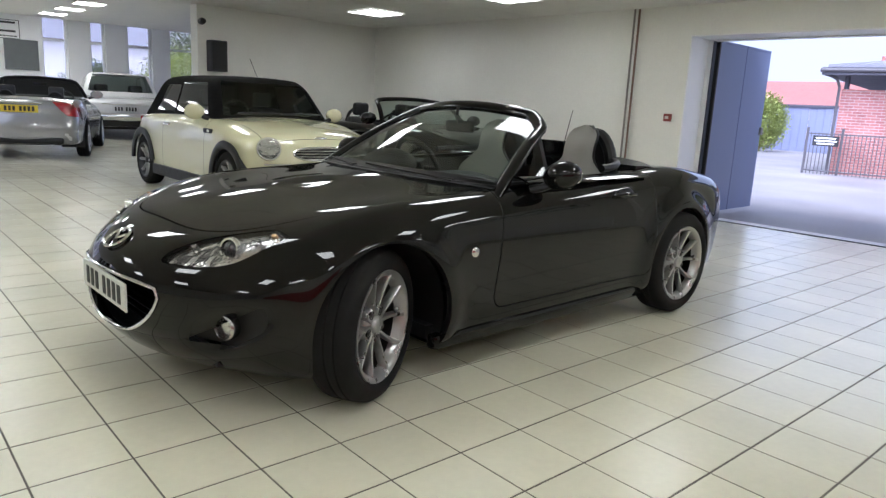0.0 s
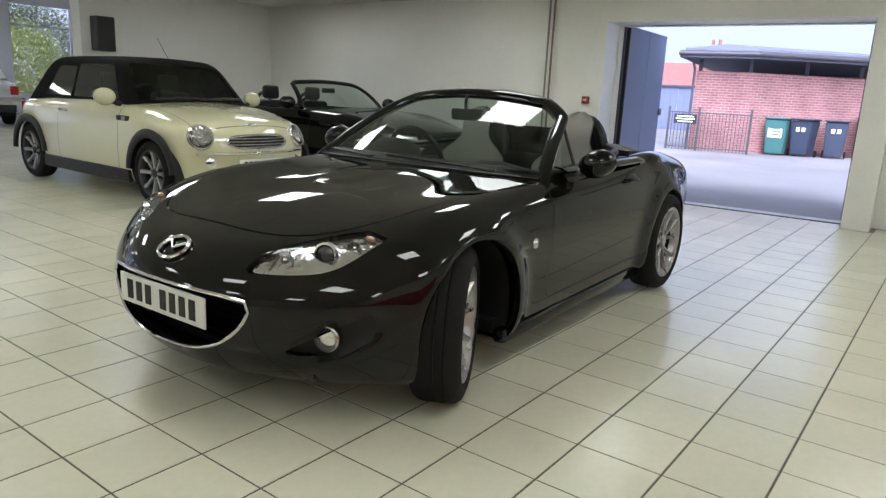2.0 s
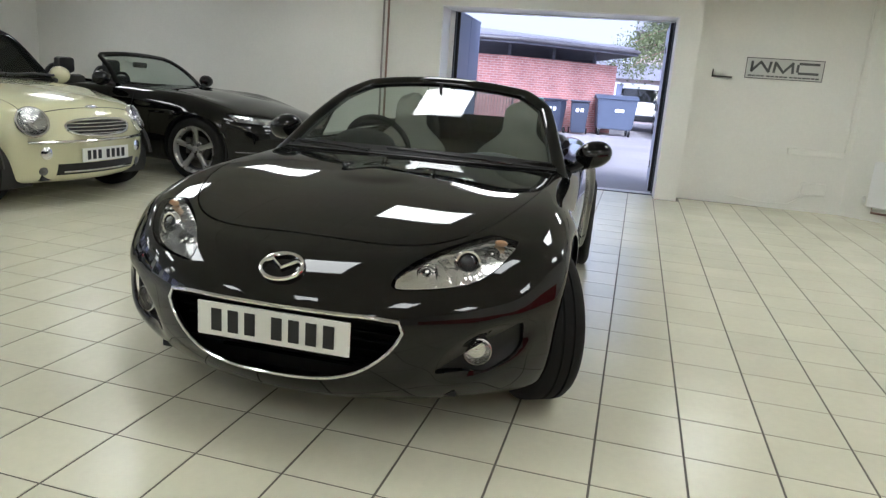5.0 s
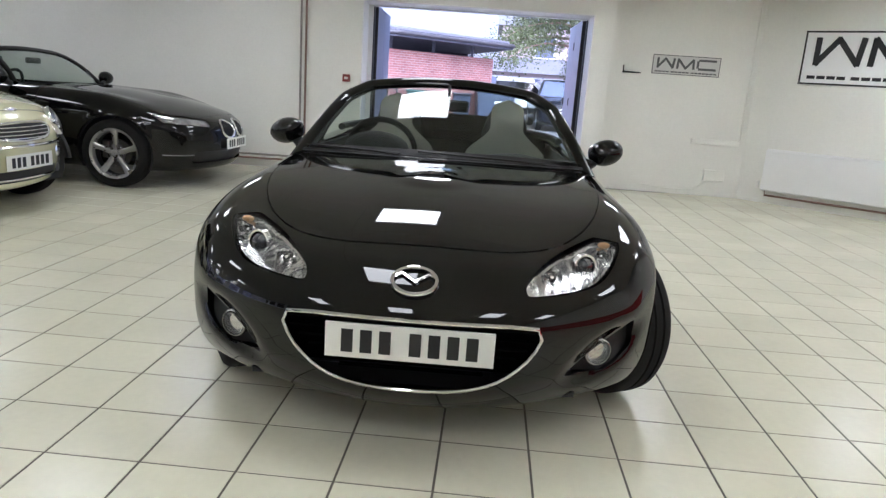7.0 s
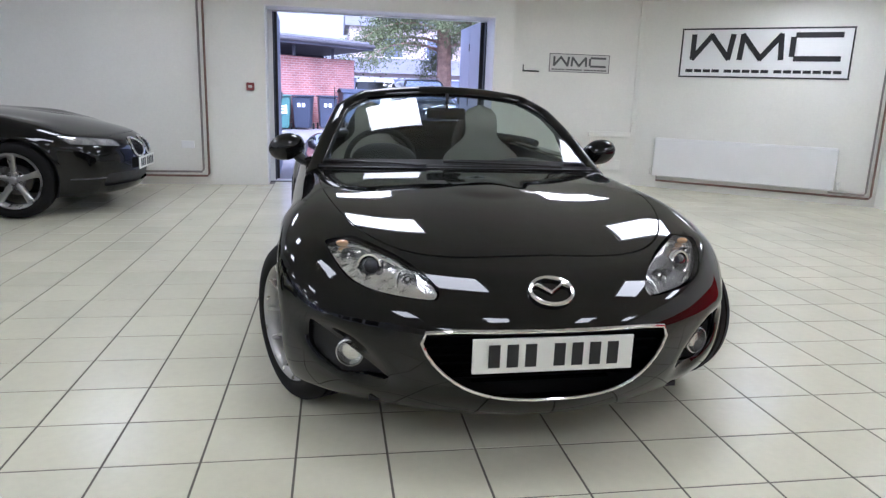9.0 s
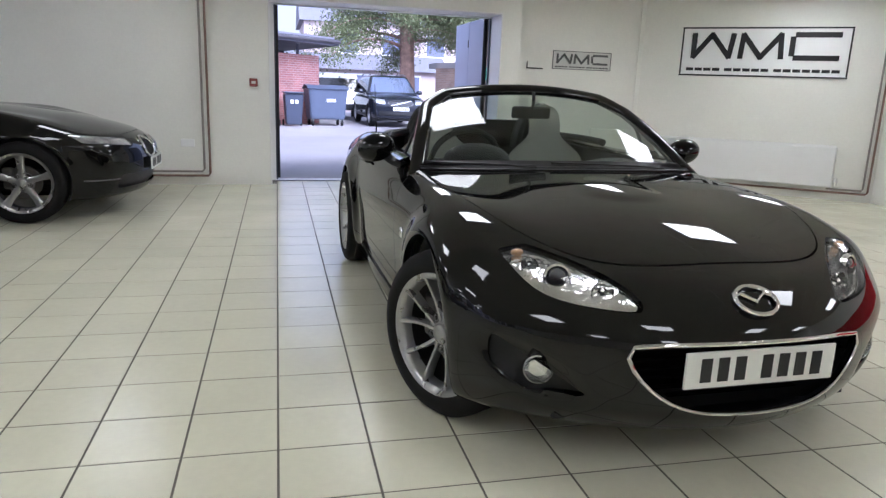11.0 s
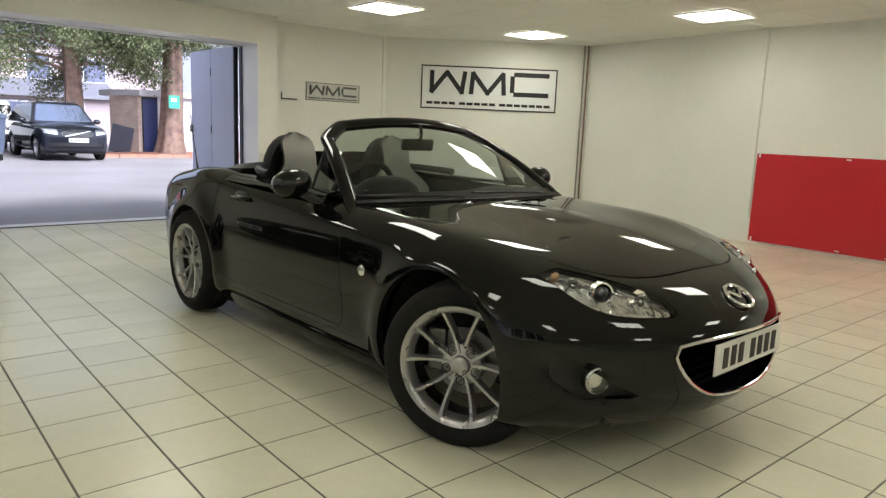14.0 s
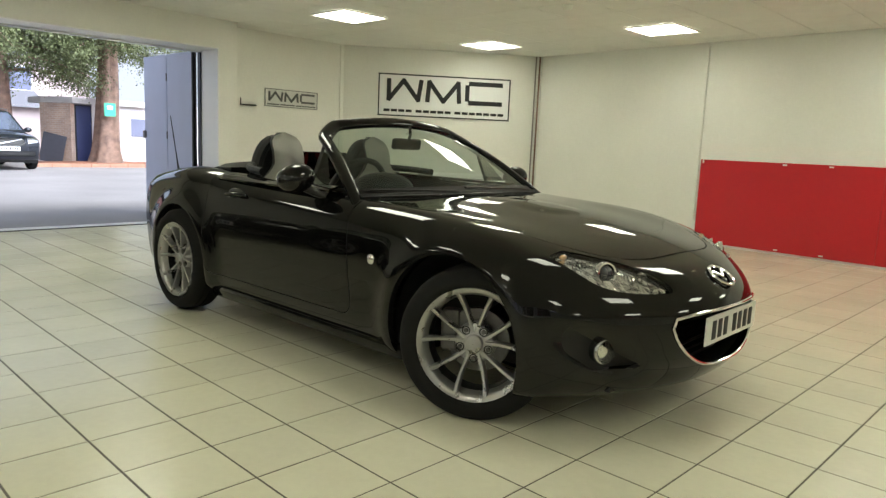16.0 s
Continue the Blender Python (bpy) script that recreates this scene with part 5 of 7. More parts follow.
part("steering_wheel", bm, M_TRIM, mini, smooth=True).matrix_basis = pose(0.36, -0.34, 0.95, 0, 25, 0)
for xw in (PM["xf"], PM["xr"]):
    for s in (1, -1):
        ya = find_y(FM, xw, 0.5, 1)
        bm = sheet(lambda u, v: Vector((xw + (0.342 + 0.062 * v) * math.cos(math.radians(4 + 174 * u)), s * (ya + 0.012 - 0.010 * (2 * v - 1) ** 2), 0.305 + (0.342 + 0.062 * v) * math.sin(math.radians(4 + 174 * u)))), 30, 4, 0.03)
        part("arch_trim", bm, M_TRIM, mini, "matt black plastic wheel arch trim", True)
for s in (1, -1):
    part("sill_trim", boxes(((0, s * 0.815, 0.235), (1.80, 0.05, 0.13)), bevel=0.015), M_TRIM, mini, "matt black sill trim")
    y = find_y(FM, 0.72, 0.80, s)
    sc = part("side_vent", boxes(((0, 0, 0), (0.22, 0.02, 0.05)), bevel=0.008), M_TRIM, mini, "black side vent with repeater")
    sc.matrix_basis = pose(0.78, y + s * 0.004, 0.79, 0, 0, 0)
    part("repeater", boxes(((0.02, 0.0, 0), (0.06, 0.03, 0.03)), bevel=0.006), M_WHITE_PLATE, sc)
    x = find_x(FM, 0.50, 0.36, 2.2)
    part("fog_lamp", lathe([(0.045, -0.02), (0.048, 0.008), (0.03, 0.016), (0.001, 0.018)], 24), M_CHROME, mini, "round fog lamp", True).matrix_basis = pose(x, s * 0.50, 0.43, 0, 0, -90 + s * 12)
    x = find_x(FM, 0.52, 0.30, 2.2)
    part("lower_lamp", lathe([(0.03, -0.02), (0.032, 0.008), (0.001, 0.014)], 20), M_STEEL, mini, smooth=True).matrix_basis = pose(x, s * 0.52, 0.29, 0, 0, -90 + s * 12)
round_lamp(mini, FM, 0.57, 0.67, 0.118, 24, M_CHROME, "large round headlight with chrome ring", 24)
door_mirrors(mini, 0.58, 0.87, 0.985, M_CREAM, 0.075, 0.11, 0.085)
def mini_nose(y, z, out=0.003):
    return (find_x(FM, y, z, 2.2) + out, y, z)


def grille_half(k):
    """Half width of the rounded grille at height k from -1 to 1."""
    return 0.355 * (1 - abs(k) ** 2.6) ** (1 / 2.6) - 0.03 * (1 - k) / 2


gr = part("grille", sheet(lambda u, v: Vector(mini_nose((2 * u - 1) * grille_half((2 * v - 1) * 0.985), 0.622 + 0.066 * (2 * v - 1))), 18, 8, 0.004), M_TRIM, mini, "black rounded grille with chrome slats")
loop = [mini_nose(sg * grille_half(k), 0.622 + 0.068 * k, 0.010) for sg, ks in ((1, np.linspace(-1, 1, 19)), (-1, np.linspace(1, -1, 19)[1:-1])) for k in ks]
part("grille_surround", tube(loop, 0.011, 8, closed=True, up=(1, 0, 0.02)), M_CHROME, gr, "chrome grille surround", True)
for k in (0.5, 0.08, -0.34, -0.72):
    half = grille_half(k) - 0.01
    part("grille_slat", tube([mini_nose(y, 0.622 + 0.066 * k, 0.008) for y in np.linspace(-half, half, 13)], 0.008, 8, flat=0.7), M_CHROME, gr, "chrome slat", True)
xs = [(find_x(FM, y, 0.50, 2.2) + 0.008, y, 0.515 + 0.004 * math.cos(y * 3)) for y in np.linspace(-0.62, 0.62, 21)]
part("bumper_strip", tube(xs, 0.013, 8), M_CHROME, mini, "chrome bumper strip", True)
li = part("lower_intake", sheet(lambda u, v: Vector((find_x(FM, (u - 0.5) * 0.84, 0.25 + 0.09 * v, 2.2) + 0.003, (u - 0.5) * 0.84, 0.25 + 0.09 * v)), 16, 4, 0.004), M_TRIM, mini, "black lower air intake")
part("intake_bar", tube([(find_x(FM, y, 0.3, 2.2) + 0.006, y, 0.275) for y in np.linspace(-0.38, 0.38, 9)], 0.008, 6), M_CHROME, li)
plate(mini, pose(find_x(FM, 0, 0.41, 2.2) + 0.006, 0.0, 0.405, 0, 0, -90), 0.52, 0.111, M_WHITE_PLATE, (1, 1, 1, 1, 0, 1, 1, 1))
em = part("emblem", ellipsoid(bmesh.new(), (0, 0, 0), (0.012, 0.075, 0.018), 16, 8), M_CHROME, mini, "small chrome emblem", True)
em.matrix_basis = pose(find_x(FM, 0, 0.77, 2.2), 0, 0.775)
ae = part("aerial", tube([(0.30, 0.0, 1.38), (0.22, 0.0, 1.46), (0.10, 0, 1.60)], 0.003, 6, up=(0, 1, 0)), M_TRIM, mini)
for y in (0.28, -0.22):
    part("wiper", tube([(0.88, y - 0.30, 0.985), (0.86, y, 1.0), (0.84, y + 0.25, 0.99)], 0.012, 6, up=(1, 0, 0)), M_TRIM, mini, "black wiper")
for s in (1, -1):
    part("tail_light", boxes(((0, 0, 0), (0.03, 0.12, 0.22)), bevel=0.02), M_REDLENS, mini).matrix_basis = pose(-1.68, s * 0.66, 0.74, 0, 0, -s * 25)


# -- open two-seaters
def open_car(name, label, m, P, paint, seat_mat, lamps, hood, screen, spokes, spoke_w, R=0.325, rim=0.235, wheel_y=0.80, head_z=1.12, twin=0.0, tub_z=0.35):
    def cock(x, y, z):
        return np.maximum(rounded(x - screen["x"] + 0.78, y, 0.74, 0.64, 0.14), 0.70 - z)
    e, F = car(name, label, m, P, paint, 0.03, cockpit=cock, regions=lamps, hood=hood, doors=(lambda x, y, z: rounded(x - screen["x"] + 0.52, z - 0.76, 0.62, 0.46, 0.08),), wheel_y=wheel_y, R=R, rim=rim, spokes=spokes, spoke_w=spoke_w, twin=twin)
    x0, zb, zt, dx, hw = screen["x"], screen["zb"], screen["zt"], screen["dx"], screen["hw"]

    def ws(u, v):
        a = (u - 0.5) * 2
        b = Vector((x0 - 0.18 * a * a, hw * a, zb - 0.015 * a * a))
        t = Vector((x0 - dx + 0.03 * a * a, (hw - 0.15) * a, zt - 0.03 * a * a))
        return b.lerp(t, v) + Vector((0.02, 0, 0.025)) * math.sin(math.pi * v)
    g = part("windscreen", sheet(ws, 20, 8), M_GLASS, e, "curved windscreen", True)
    g.visible_shadow = False
    path = [ws(0, v) for v in np.linspace(0, 0.9, 8)] + [ws(u, 1) for u in np.linspace(0.05, 0.95, 14)] + [ws(1, v) for v in np.linspace(0.9, 0, 8)]
    part("windscreen_frame", tube(path, 0.034, 8, flat=0.6, up=(0.6, 0, 0.8)), paint if paint is not M_SILVER else M_TRIM, e, "windscreen frame", True)
    part("cabin_tub", sheet(lambda u, v: Vector((x0 - 0.02 - 1.5 * u, (v - 0.5) * 1.30, tub_z + 0.45 * max(abs(v - 0.5) * 2 - 0.88, 0) / 0.12)), 10, 34), M_TRIM, e)
    part("dashboard", sheet(lambda u, v: Vector((x0 - 0.40 * v - 0.1 * (2 * u - 1) ** 2, (u - 0.5) * 1.32, zb - 0.04 * v - 0.2 * max(v - 0.75, 0))), 14, 8), M_TRIM, e, "black dashboard", True)
    simple_seats(e, (x0 - 1.18,), (0.37, -0.37), tub_z, seat_mat, zt=head_z)
    for s in (1, -1):
        part("roll_hoop", tube([(x0 - 1.36, s * 0.37 + 0.14 * math.cos(q), 0.84 + 0.22 * math.sin(q)) for q in np.linspace(0, math.pi, 11)], 0.024, 8, up=(1, 0, 0)), M_TRIM, e, smooth=True)
    bm = tube([(0, 0.18 * math.cos(q), 0.18 * math.sin(q)) for q in [2 * math.pi * k / 28 for k in range(28)]], 0.015, 8, closed=True, up=(1, 0, 0))
    part("steering_wheel", bm, M_TRIM, e, smooth=True).matrix_basis = pose(x0 - 0.50, -0.37, zb - 0.06, 0, 25, 0)
    part("rear_view_mirror", boxes(((x0 - dx + 0.10, 0, zt - 0.11), (0.03, 0.22, 0.06)), bevel=0.012), M_TRIM, e)
    door_mirrors(e, x0 - 0.22, hw + 0.19, zb + 0.05, paint)
    return e, F


PZ = dict(
    zc=curve((-2.0, -1.7, -1.0, 0.0, 0.4, 0.9, 1.4, 1.75, 1.95, 2.1), (0.86, 0.92, 0.92, 0.925, 0.925, 0.895, 0.84, 0.765, 0.695, 0.61)),
    kc=curve((-1.6, 0.2, 1.0, 1.8), (0.10, 0.06, 0.10, 0.14)), bump=curve((-1.6, -1.2, -0.4, 0.5, 1.1, 1.6), (0.0, 0.03, 0.01, 0.02, 0.05, 0.0)), bump_at=curve((0, 1.5), (0.74, 0.70)), bump_w=0.16,
    w=curve((-2.0, -1.6, -1.2, -0.5, 0.4, 1.25, 1.6, 1.9), (0.74, 0.86, 0.90, 0.87, 0.87, 0.90, 0.85, 0.74)),
    tuck=curve((0.18, 0.26, 0.40, 0.60, 0.75, 0.95), (0.06, 0.03, 0.012, 0.0, 0.02, 0.09), 0.05),
    nose=curve((0.18, 0.24, 0.36, 0.52, 0.64, 0.74), (2.0, 2.06, 2.10, 2.10, 2.06, 1.98), 0.03), tail=curve((0.2, 0.4, 0.7, 0.95), (1.98, 2.10, 2.12, 2.06), 0.04),
    bow=0.45, bow_r=0.30, xf=1.248, xr=-1.248, zw=0.33, arch=0.355, flare=0.010, zb=curve((-2, 2), (0.19, 0.17)), handle=(-0.72, 0.76),
    box=((-2.25, -1.0, 0.05), (2.22, 1.0, 1.1)))
Z_LAMP = pair(lambda x, a, z: np.maximum(smax(z - (0.665 + 0.12 * (a - 0.40)), 0.60 + 0.10 * (a - 0.4) - z, 0.02), np.maximum(smax(0.40 - a, a - 0.80, 0.03), 1.35 - x)))
M_LAMP_GREY = mat("smoked_lamp", (0.45, 0.45, 0.46), 0.12, 0.6, var=0.6, scale=14, fine=40, bump=0.3, depth=0.01)
Z_INTAKE = pair(lambda x, a, z: np.maximum(rounded(a, z - 0.31, 0.62, 0.055, 0.04), 1.6 - x))
z4, FZ = open_car("dark_roadster", "glossy black roadster with long bonnet, roof down", pose(6.10, 7.54, 0, 0, 0, -90.5), PZ, M_PAINT, M_BLACKLEATHER,
                  (("headlight", Z_LAMP, M_LAMP_GREY, 0.006, "slim swept-back headlight"), ("air_intake", Z_INTAKE, M_TRIM, 0.02, "black lower intake")),
                  pair(lambda x, a, z: np.maximum(np.maximum(a - 0.66, 0.44 - x), np.maximum(x - 1.93 + 0.22 * a * a, 0.6 - z))),
                  dict(x=0.38, zb=0.925, zt=1.235, dx=0.58, hw=0.72), 5, 0.066)
for s in (1, -1):
    loop = [(find_x(FZ, s * 0.145 + 0.115 * math.cos(q) * (1 - 0.1 * math.sin(q)), 0.575 + 0.085 * math.sin(q), 2.3) + 0.006, s * 0.145 + 0.115 * math.cos(q) * (1 - 0.1 * math.sin(q)), 0.575 + 0.085 * math.sin(q)) for q in [2 * math.pi * k / 28 for k in range(28)]]
    k = part("kidney_rim", tube(loop, 0.012, 8, closed=True, up=(1, 0, 0.02)), M_CHROME, z4, "chrome kidney-shaped grille rim", True)
    for j in range(6):
        y = s * (0.065 + 0.032 * j)
        hgt = 0.07 * math.sqrt(max(1 - ((abs(y) - 0.145) / 0.115) ** 2, 0.05))
        part("grille_bar", tube([(find_x(FZ, y, 0.575 + q * hgt, 2.3) + 0.004, y, 0.575 + q * hgt) for q in (-1, 0, 1)], 0.006, 6), M_TRIM, k)
    xs = [(find_x(FZ, s * y, 0.335, 2.3) + 0.004, s * y, 0.335) for y in np.linspace(0.62, 0.80, 6)]
    part("bumper_trim", tube(xs, 0.006, 6), M_STEEL, z4, "slim chrome bumper trim")
plate(z4, pose(find_x(FZ, 0, 0.44, 2.3) + 0.005, 0, 0.43, 0, 0, -90), 0.52, 0.111, M_WHITE_PLATE, (1, 1, 1, 1, 0, 1, 1, 1))

PS = dict(
    zc=curve((-2.0, -1.85, -1.5, -0.9, 0.0, 0.5, 1.0, 1.5, 1.9), (0.85, 0.95, 0.995, 0.995, 0.985, 0.955, 0.89, 0.79, 0.65)),
    kc=curve((-1.8, 0.2, 1.5), (0.10, 0.06, 0.15)), bump=curve((-1.6, -1.2, 0.5, 1.1, 1.6), (0.0, 0.02, 0.01, 0.03, 0.0)), bump_at=curve((0, 1.5), (0.74, 0.70)), bump_w=0.16,
    w=curve((-2.0, -1.6, -1.2, -0.5, 0.4, 1.2, 1.6, 1.9), (0.78, 0.85, 0.885, 0.87, 0.87, 0.885, 0.83, 0.70)),
    tuck=curve((0.18, 0.26, 0.40, 0.60, 0.75, 0.95), (0.05, 0.03, 0.012, 0.0, 0.015, 0.08), 0.05),
    nose=curve((0.18, 0.3, 0.5, 0.7), (1.95, 2.03, 2.05, 1.98), 0.03), tail=curve((0.2, 0.32, 0.5, 0.62, 0.75, 0.92), (1.92, 2.02, 2.05, 2.02, 1.98, 1.96), 0.03),
    bow=0.45, bow_r=0.22, xf=1.215, xr=-1.215, zw=0.325, arch=0.35, flare=0.008, zb=curve((-2, 2), (0.24, 0.19)), handle=(-0.70, 0.77),
    box=((-2.2, -1.0, 0.05), (2.15, 1.0, 1.1)))
S_TAIL = pair(lambda x, a, z: np.maximum(smax(smax(z - 0.945, 0.69 + 0.10 * np.clip(0.8 - a, 0, 1) - z, 0.02), 0.80 - 0.95 * (z - 0.55) - a, 0.02), x + 1.58))
slk, FS = open_car("silver_roadster", "silver roadster with open roof and black cabin", pose(2.97, 14.7, 0, 0, 0, 70), PS, M_SILVER, M_BLACKLEATHER,
                   (("tail_light", S_TAIL, M_REDLENS, 0.0, "red wedge-shaped tail light"),), None, dict(x=0.42, zb=1.0, zt=1.31, dx=0.50, hw=0.72), 5, 0.06, R=0.315, rim=0.225)
plate(slk, pose(-find_x(lambda x, y, z: FS(-x, y, z), 0, 0.80, 2.3) - 0.006, 0, 0.80, 0, 0, 90), 0.52, 0.111, M_YELLOW_PLATE, (1, 1, 1, 1, 0, 1, 1, 1))
part("boot_recess", boxes(((-find_x(lambda x, y, z: FS(-x, y, z), 0, 0.89, 2.3) - 0.002, 0, 0.893), (0.02, 0.62, 0.02)), bevel=0.006), M_CHROME, slk, "chrome boot strip")
part("rear_diffuser", boxes(((-1.93, 0, 0.30), (0.16, 1.2, 0.10)), bevel=0.03), M_TRIM, slk)
for s in (1, -1):
    part("exhaust", lathe([(0.03, 0.0), (0.036, 0.0), (0.036, 0.12), (0.03, 0.12)], 20), M_CHROME, slk).matrix_basis = pose(-2.0, s * 0.42, 0.27, 0, 0, -90)

# -- old white saloon
PO = dict(
    zc=curve((-2.3, -2.1, -1.3, -0.9, 0.6, 0.9, 1.6, 2.05, 2.25), (0.80, 0.88, 0.93, 0.96, 0.96, 0.955, 0.90, 0.86, 0.82)),
    kc=curve((-2, 2), (0.06, 0.06)), bump=curve((-2, 2), (0.0, 0.0)), bump_at=curve((0, 1.5), (0.74, 0.70)), bump_w=0.16,
    w=curve((-2.3, -1.6, 0.0, 1.6, 2.25), (0.82, 0.87, 0.885, 0.87, 0.83)), tuck=curve((0.2, 0.35, 0.6, 0.85, 1.0), (0.05, 0.02, 0.0, 0.02, 0.06), 0.05),
    nose=curve((0.25, 0.4, 0.7, 0.9), (2.22, 2.28, 2.30, 2.27), 0.03), tail=curve((0.25, 0.5, 0.9), (2.28, 2.34, 2.30), 0.04),
    bow=0.12, bow_r=0.12, xf=1.375, xr=-1.375, zw=0.33, arch=0.35, flare=0.004, zb=curve((-2, 2), (0.28, 0.28)), handle=(-0.2, 0.82), k_top=0.06,
    box=((-2.5, -1.0, 0.1), (2.45, 1.0, 1.1)))
O_GRILLE = pair(lambda x, a, z: np.maximum(rounded(a, z - 0.69, 0.27, 0.115, 0.03), 2.0 - x))
old, FO = car("vintage_saloon", "white vintage saloon with chrome bumpers, its tail towards the room", pose(5.75, 19.8, 0, 0, 0, 78) @ Matrix.Scale(1.1, 4), PO, M_OLDWHITE, 0.035,
              regions=(("grille_backing", O_GRILLE, M_TRIM, 0.01, "black grille"),), doors=(lambda x, y, z: rounded(x - 0.35, z - 0.66, 0.52, 0.34, 0.06),), wheel_y=0.74, R=0.33, rim=0.19, spokes=10, spoke_w=0.07)
add_cabin(old, dict(zb=0.95, zr=1.44, wb=0.78, lean=0.30, kr=0.06, rx=0.03, x0=-0.2, f0=0.88, f1=0.42, bow=0.12, b0=-1.45, b1=-0.95, bow_b=0.12, rear_h=0.38, rear_in=0.10), M_OLDWHITE, M_OLDWHITE,
          ((0.55, -0.15, 0.98, 1.32, -0.8, 0.0), (-0.22, -0.85, 0.98, 1.32, 0.0, 0.5)), 0.035, M_GLASS, True, M_GLASS)
simple_seats(old, (-0.1, -0.9), (0.36, -0.36), 0.5, M_BLACKLEATHER, zt=1.12)
for j in range(9):
    y = -0.24 + 0.06 * j
    part("grille_bar", boxes(((find_x(FO, y, 0.69, 2.6) + 0.004, y, 0.69), (0.02, 0.012, 0.21))), M_CHROME, old)
part("front_bumper", tube([(2.10, -0.88, 0.46), (2.28, -0.80, 0.46), (2.36, -0.4, 0.46), (2.37, 0, 0.46), (2.36, 0.4, 0.46), (2.28, 0.80, 0.46), (2.10, 0.88, 0.46)], 0.045, 10, flat=1.5), M_CHROME, old, "chrome front bumper", True)
round_lamp(old, FO, 0.60, 0.70, 0.11, 0, M_CHROME, "round chrome-ringed headlight", 4, 2.6)
for s in (1, -1):
    part("indicator", boxes(((find_x(FO, 0.78, 0.70, 2.6) - 0.01, s * 0.765, 0.70), (0.04, 0.08, 0.18)), bevel=0.015), M_ORANGE, old)
plate(old, pose(2.42, 0, 0.48, 0, 0, -90), 0.52, 0.11, M_INK, (1, 0, 0, 0, 0, 0, 0, 1))
part("rear_bumper", tube([(-2.12, -0.90, 0.50), (-2.32, -0.82, 0.50), (-2.41, -0.4, 0.50), (-2.42, 0, 0.50), (-2.41, 0.4, 0.50), (-2.32, 0.82, 0.50), (-2.12, 0.90, 0.50)], 0.05, 10, flat=1.5), M_CHROME, old, "chrome rear bumper", True)
plate(old, pose(-2.37, 0, 0.66, 0, 0, 90), 0.52, 0.12, M_SIGN_GREY, (1, 1, 1, 1, 0, 1, 1, 1))
part("boot_strip", boxes(((-2.345, 0, 0.755), (0.03, 0.9, 0.02)), bevel=0.005), M_CHROME, old)
for s in (1, -1):
    part("tail_light", boxes(((-2.24, s * 0.74, 0.70), (0.12, 0.14, 0.17)), bevel=0.02), M_REDLENS, old, "red tail light")
part("rear_valance", boxes(((-2.25, 0, 0.36), (0.14, 1.5, 0.14)), bevel=0.02), M_TRIM, old)

# ---- the yard outside ----
M_ASPHALT = mat("pale_worn_asphalt", (0.22, 0.205, 0.205), 0.6, var=0.45, scale=0.45, fine=40, bump=0.3, depth=0.01, ground=True)
M_SLATE = mat("grey_roof_felt", (0.15, 0.148, 0.17), 0.7, var=0.15, scale=2, bump=0.2)
M_FASCIA = mat("dark_fascia", (0.045, 0.045, 0.06), 0.6, var=0.15, scale=3)
M_RENDERED = mat("white_render", (0.56, 0.54, 0.53), 0.8, var=0.15, scale=2, bump=0.2)
M_BLUEWALL = mat("blue_grey_boards", (0.15, 0.165, 0.24), 0.7, var=0.15, scale=1.5)
M_ROOFTILE = mat("orange_clay_roof", (0.25, 0.10, 0.085), 0.8, var=0.25, scale=3, fine=30, bump=0.5, depth=0.02)
M_BARK = mat("red_brown_bark", (0.22, 0.14, 0.105), 0.9, var=0.65, scale=5, fine=40, bump=0.9, depth=0.03)
M_LEAF = mat("dark_green_needles", (0.10, 0.12, 0.045), 0.6, var=0.5, scale=0.8, fine=9, bump=0.0, island=0.9)
M_LEAF2 = mat("yellow_green_leaves", (0.22, 0.26, 0.06), 0.6, var=0.4, scale=0.8, fine=9, bump=0.0, island=0.9)
M_SOIL = mat("leaf_litter", (0.24, 0.10, 0.055), 0.95, var=0.4, scale=3, fine=30, bump=0.6, depth=0.02)
M_BINBLUE = mat("blue_grey_bin_plastic", (0.03, 0.038, 0.06), 0.5, var=0.12, scale=4)
M_BINGREEN = mat("green_bin_plastic", (0.045, 0.13, 0.115), 0.5, var=0.12, scale=4)
M_RAIL = mat("dark_iron_rail", (0.06, 0.055, 0.06), 0.5, var=0.2)
M_BLUEDOOR = mat("navy_door_paint", (0.02, 0.03, 0.10), 0.45, var=0.1)


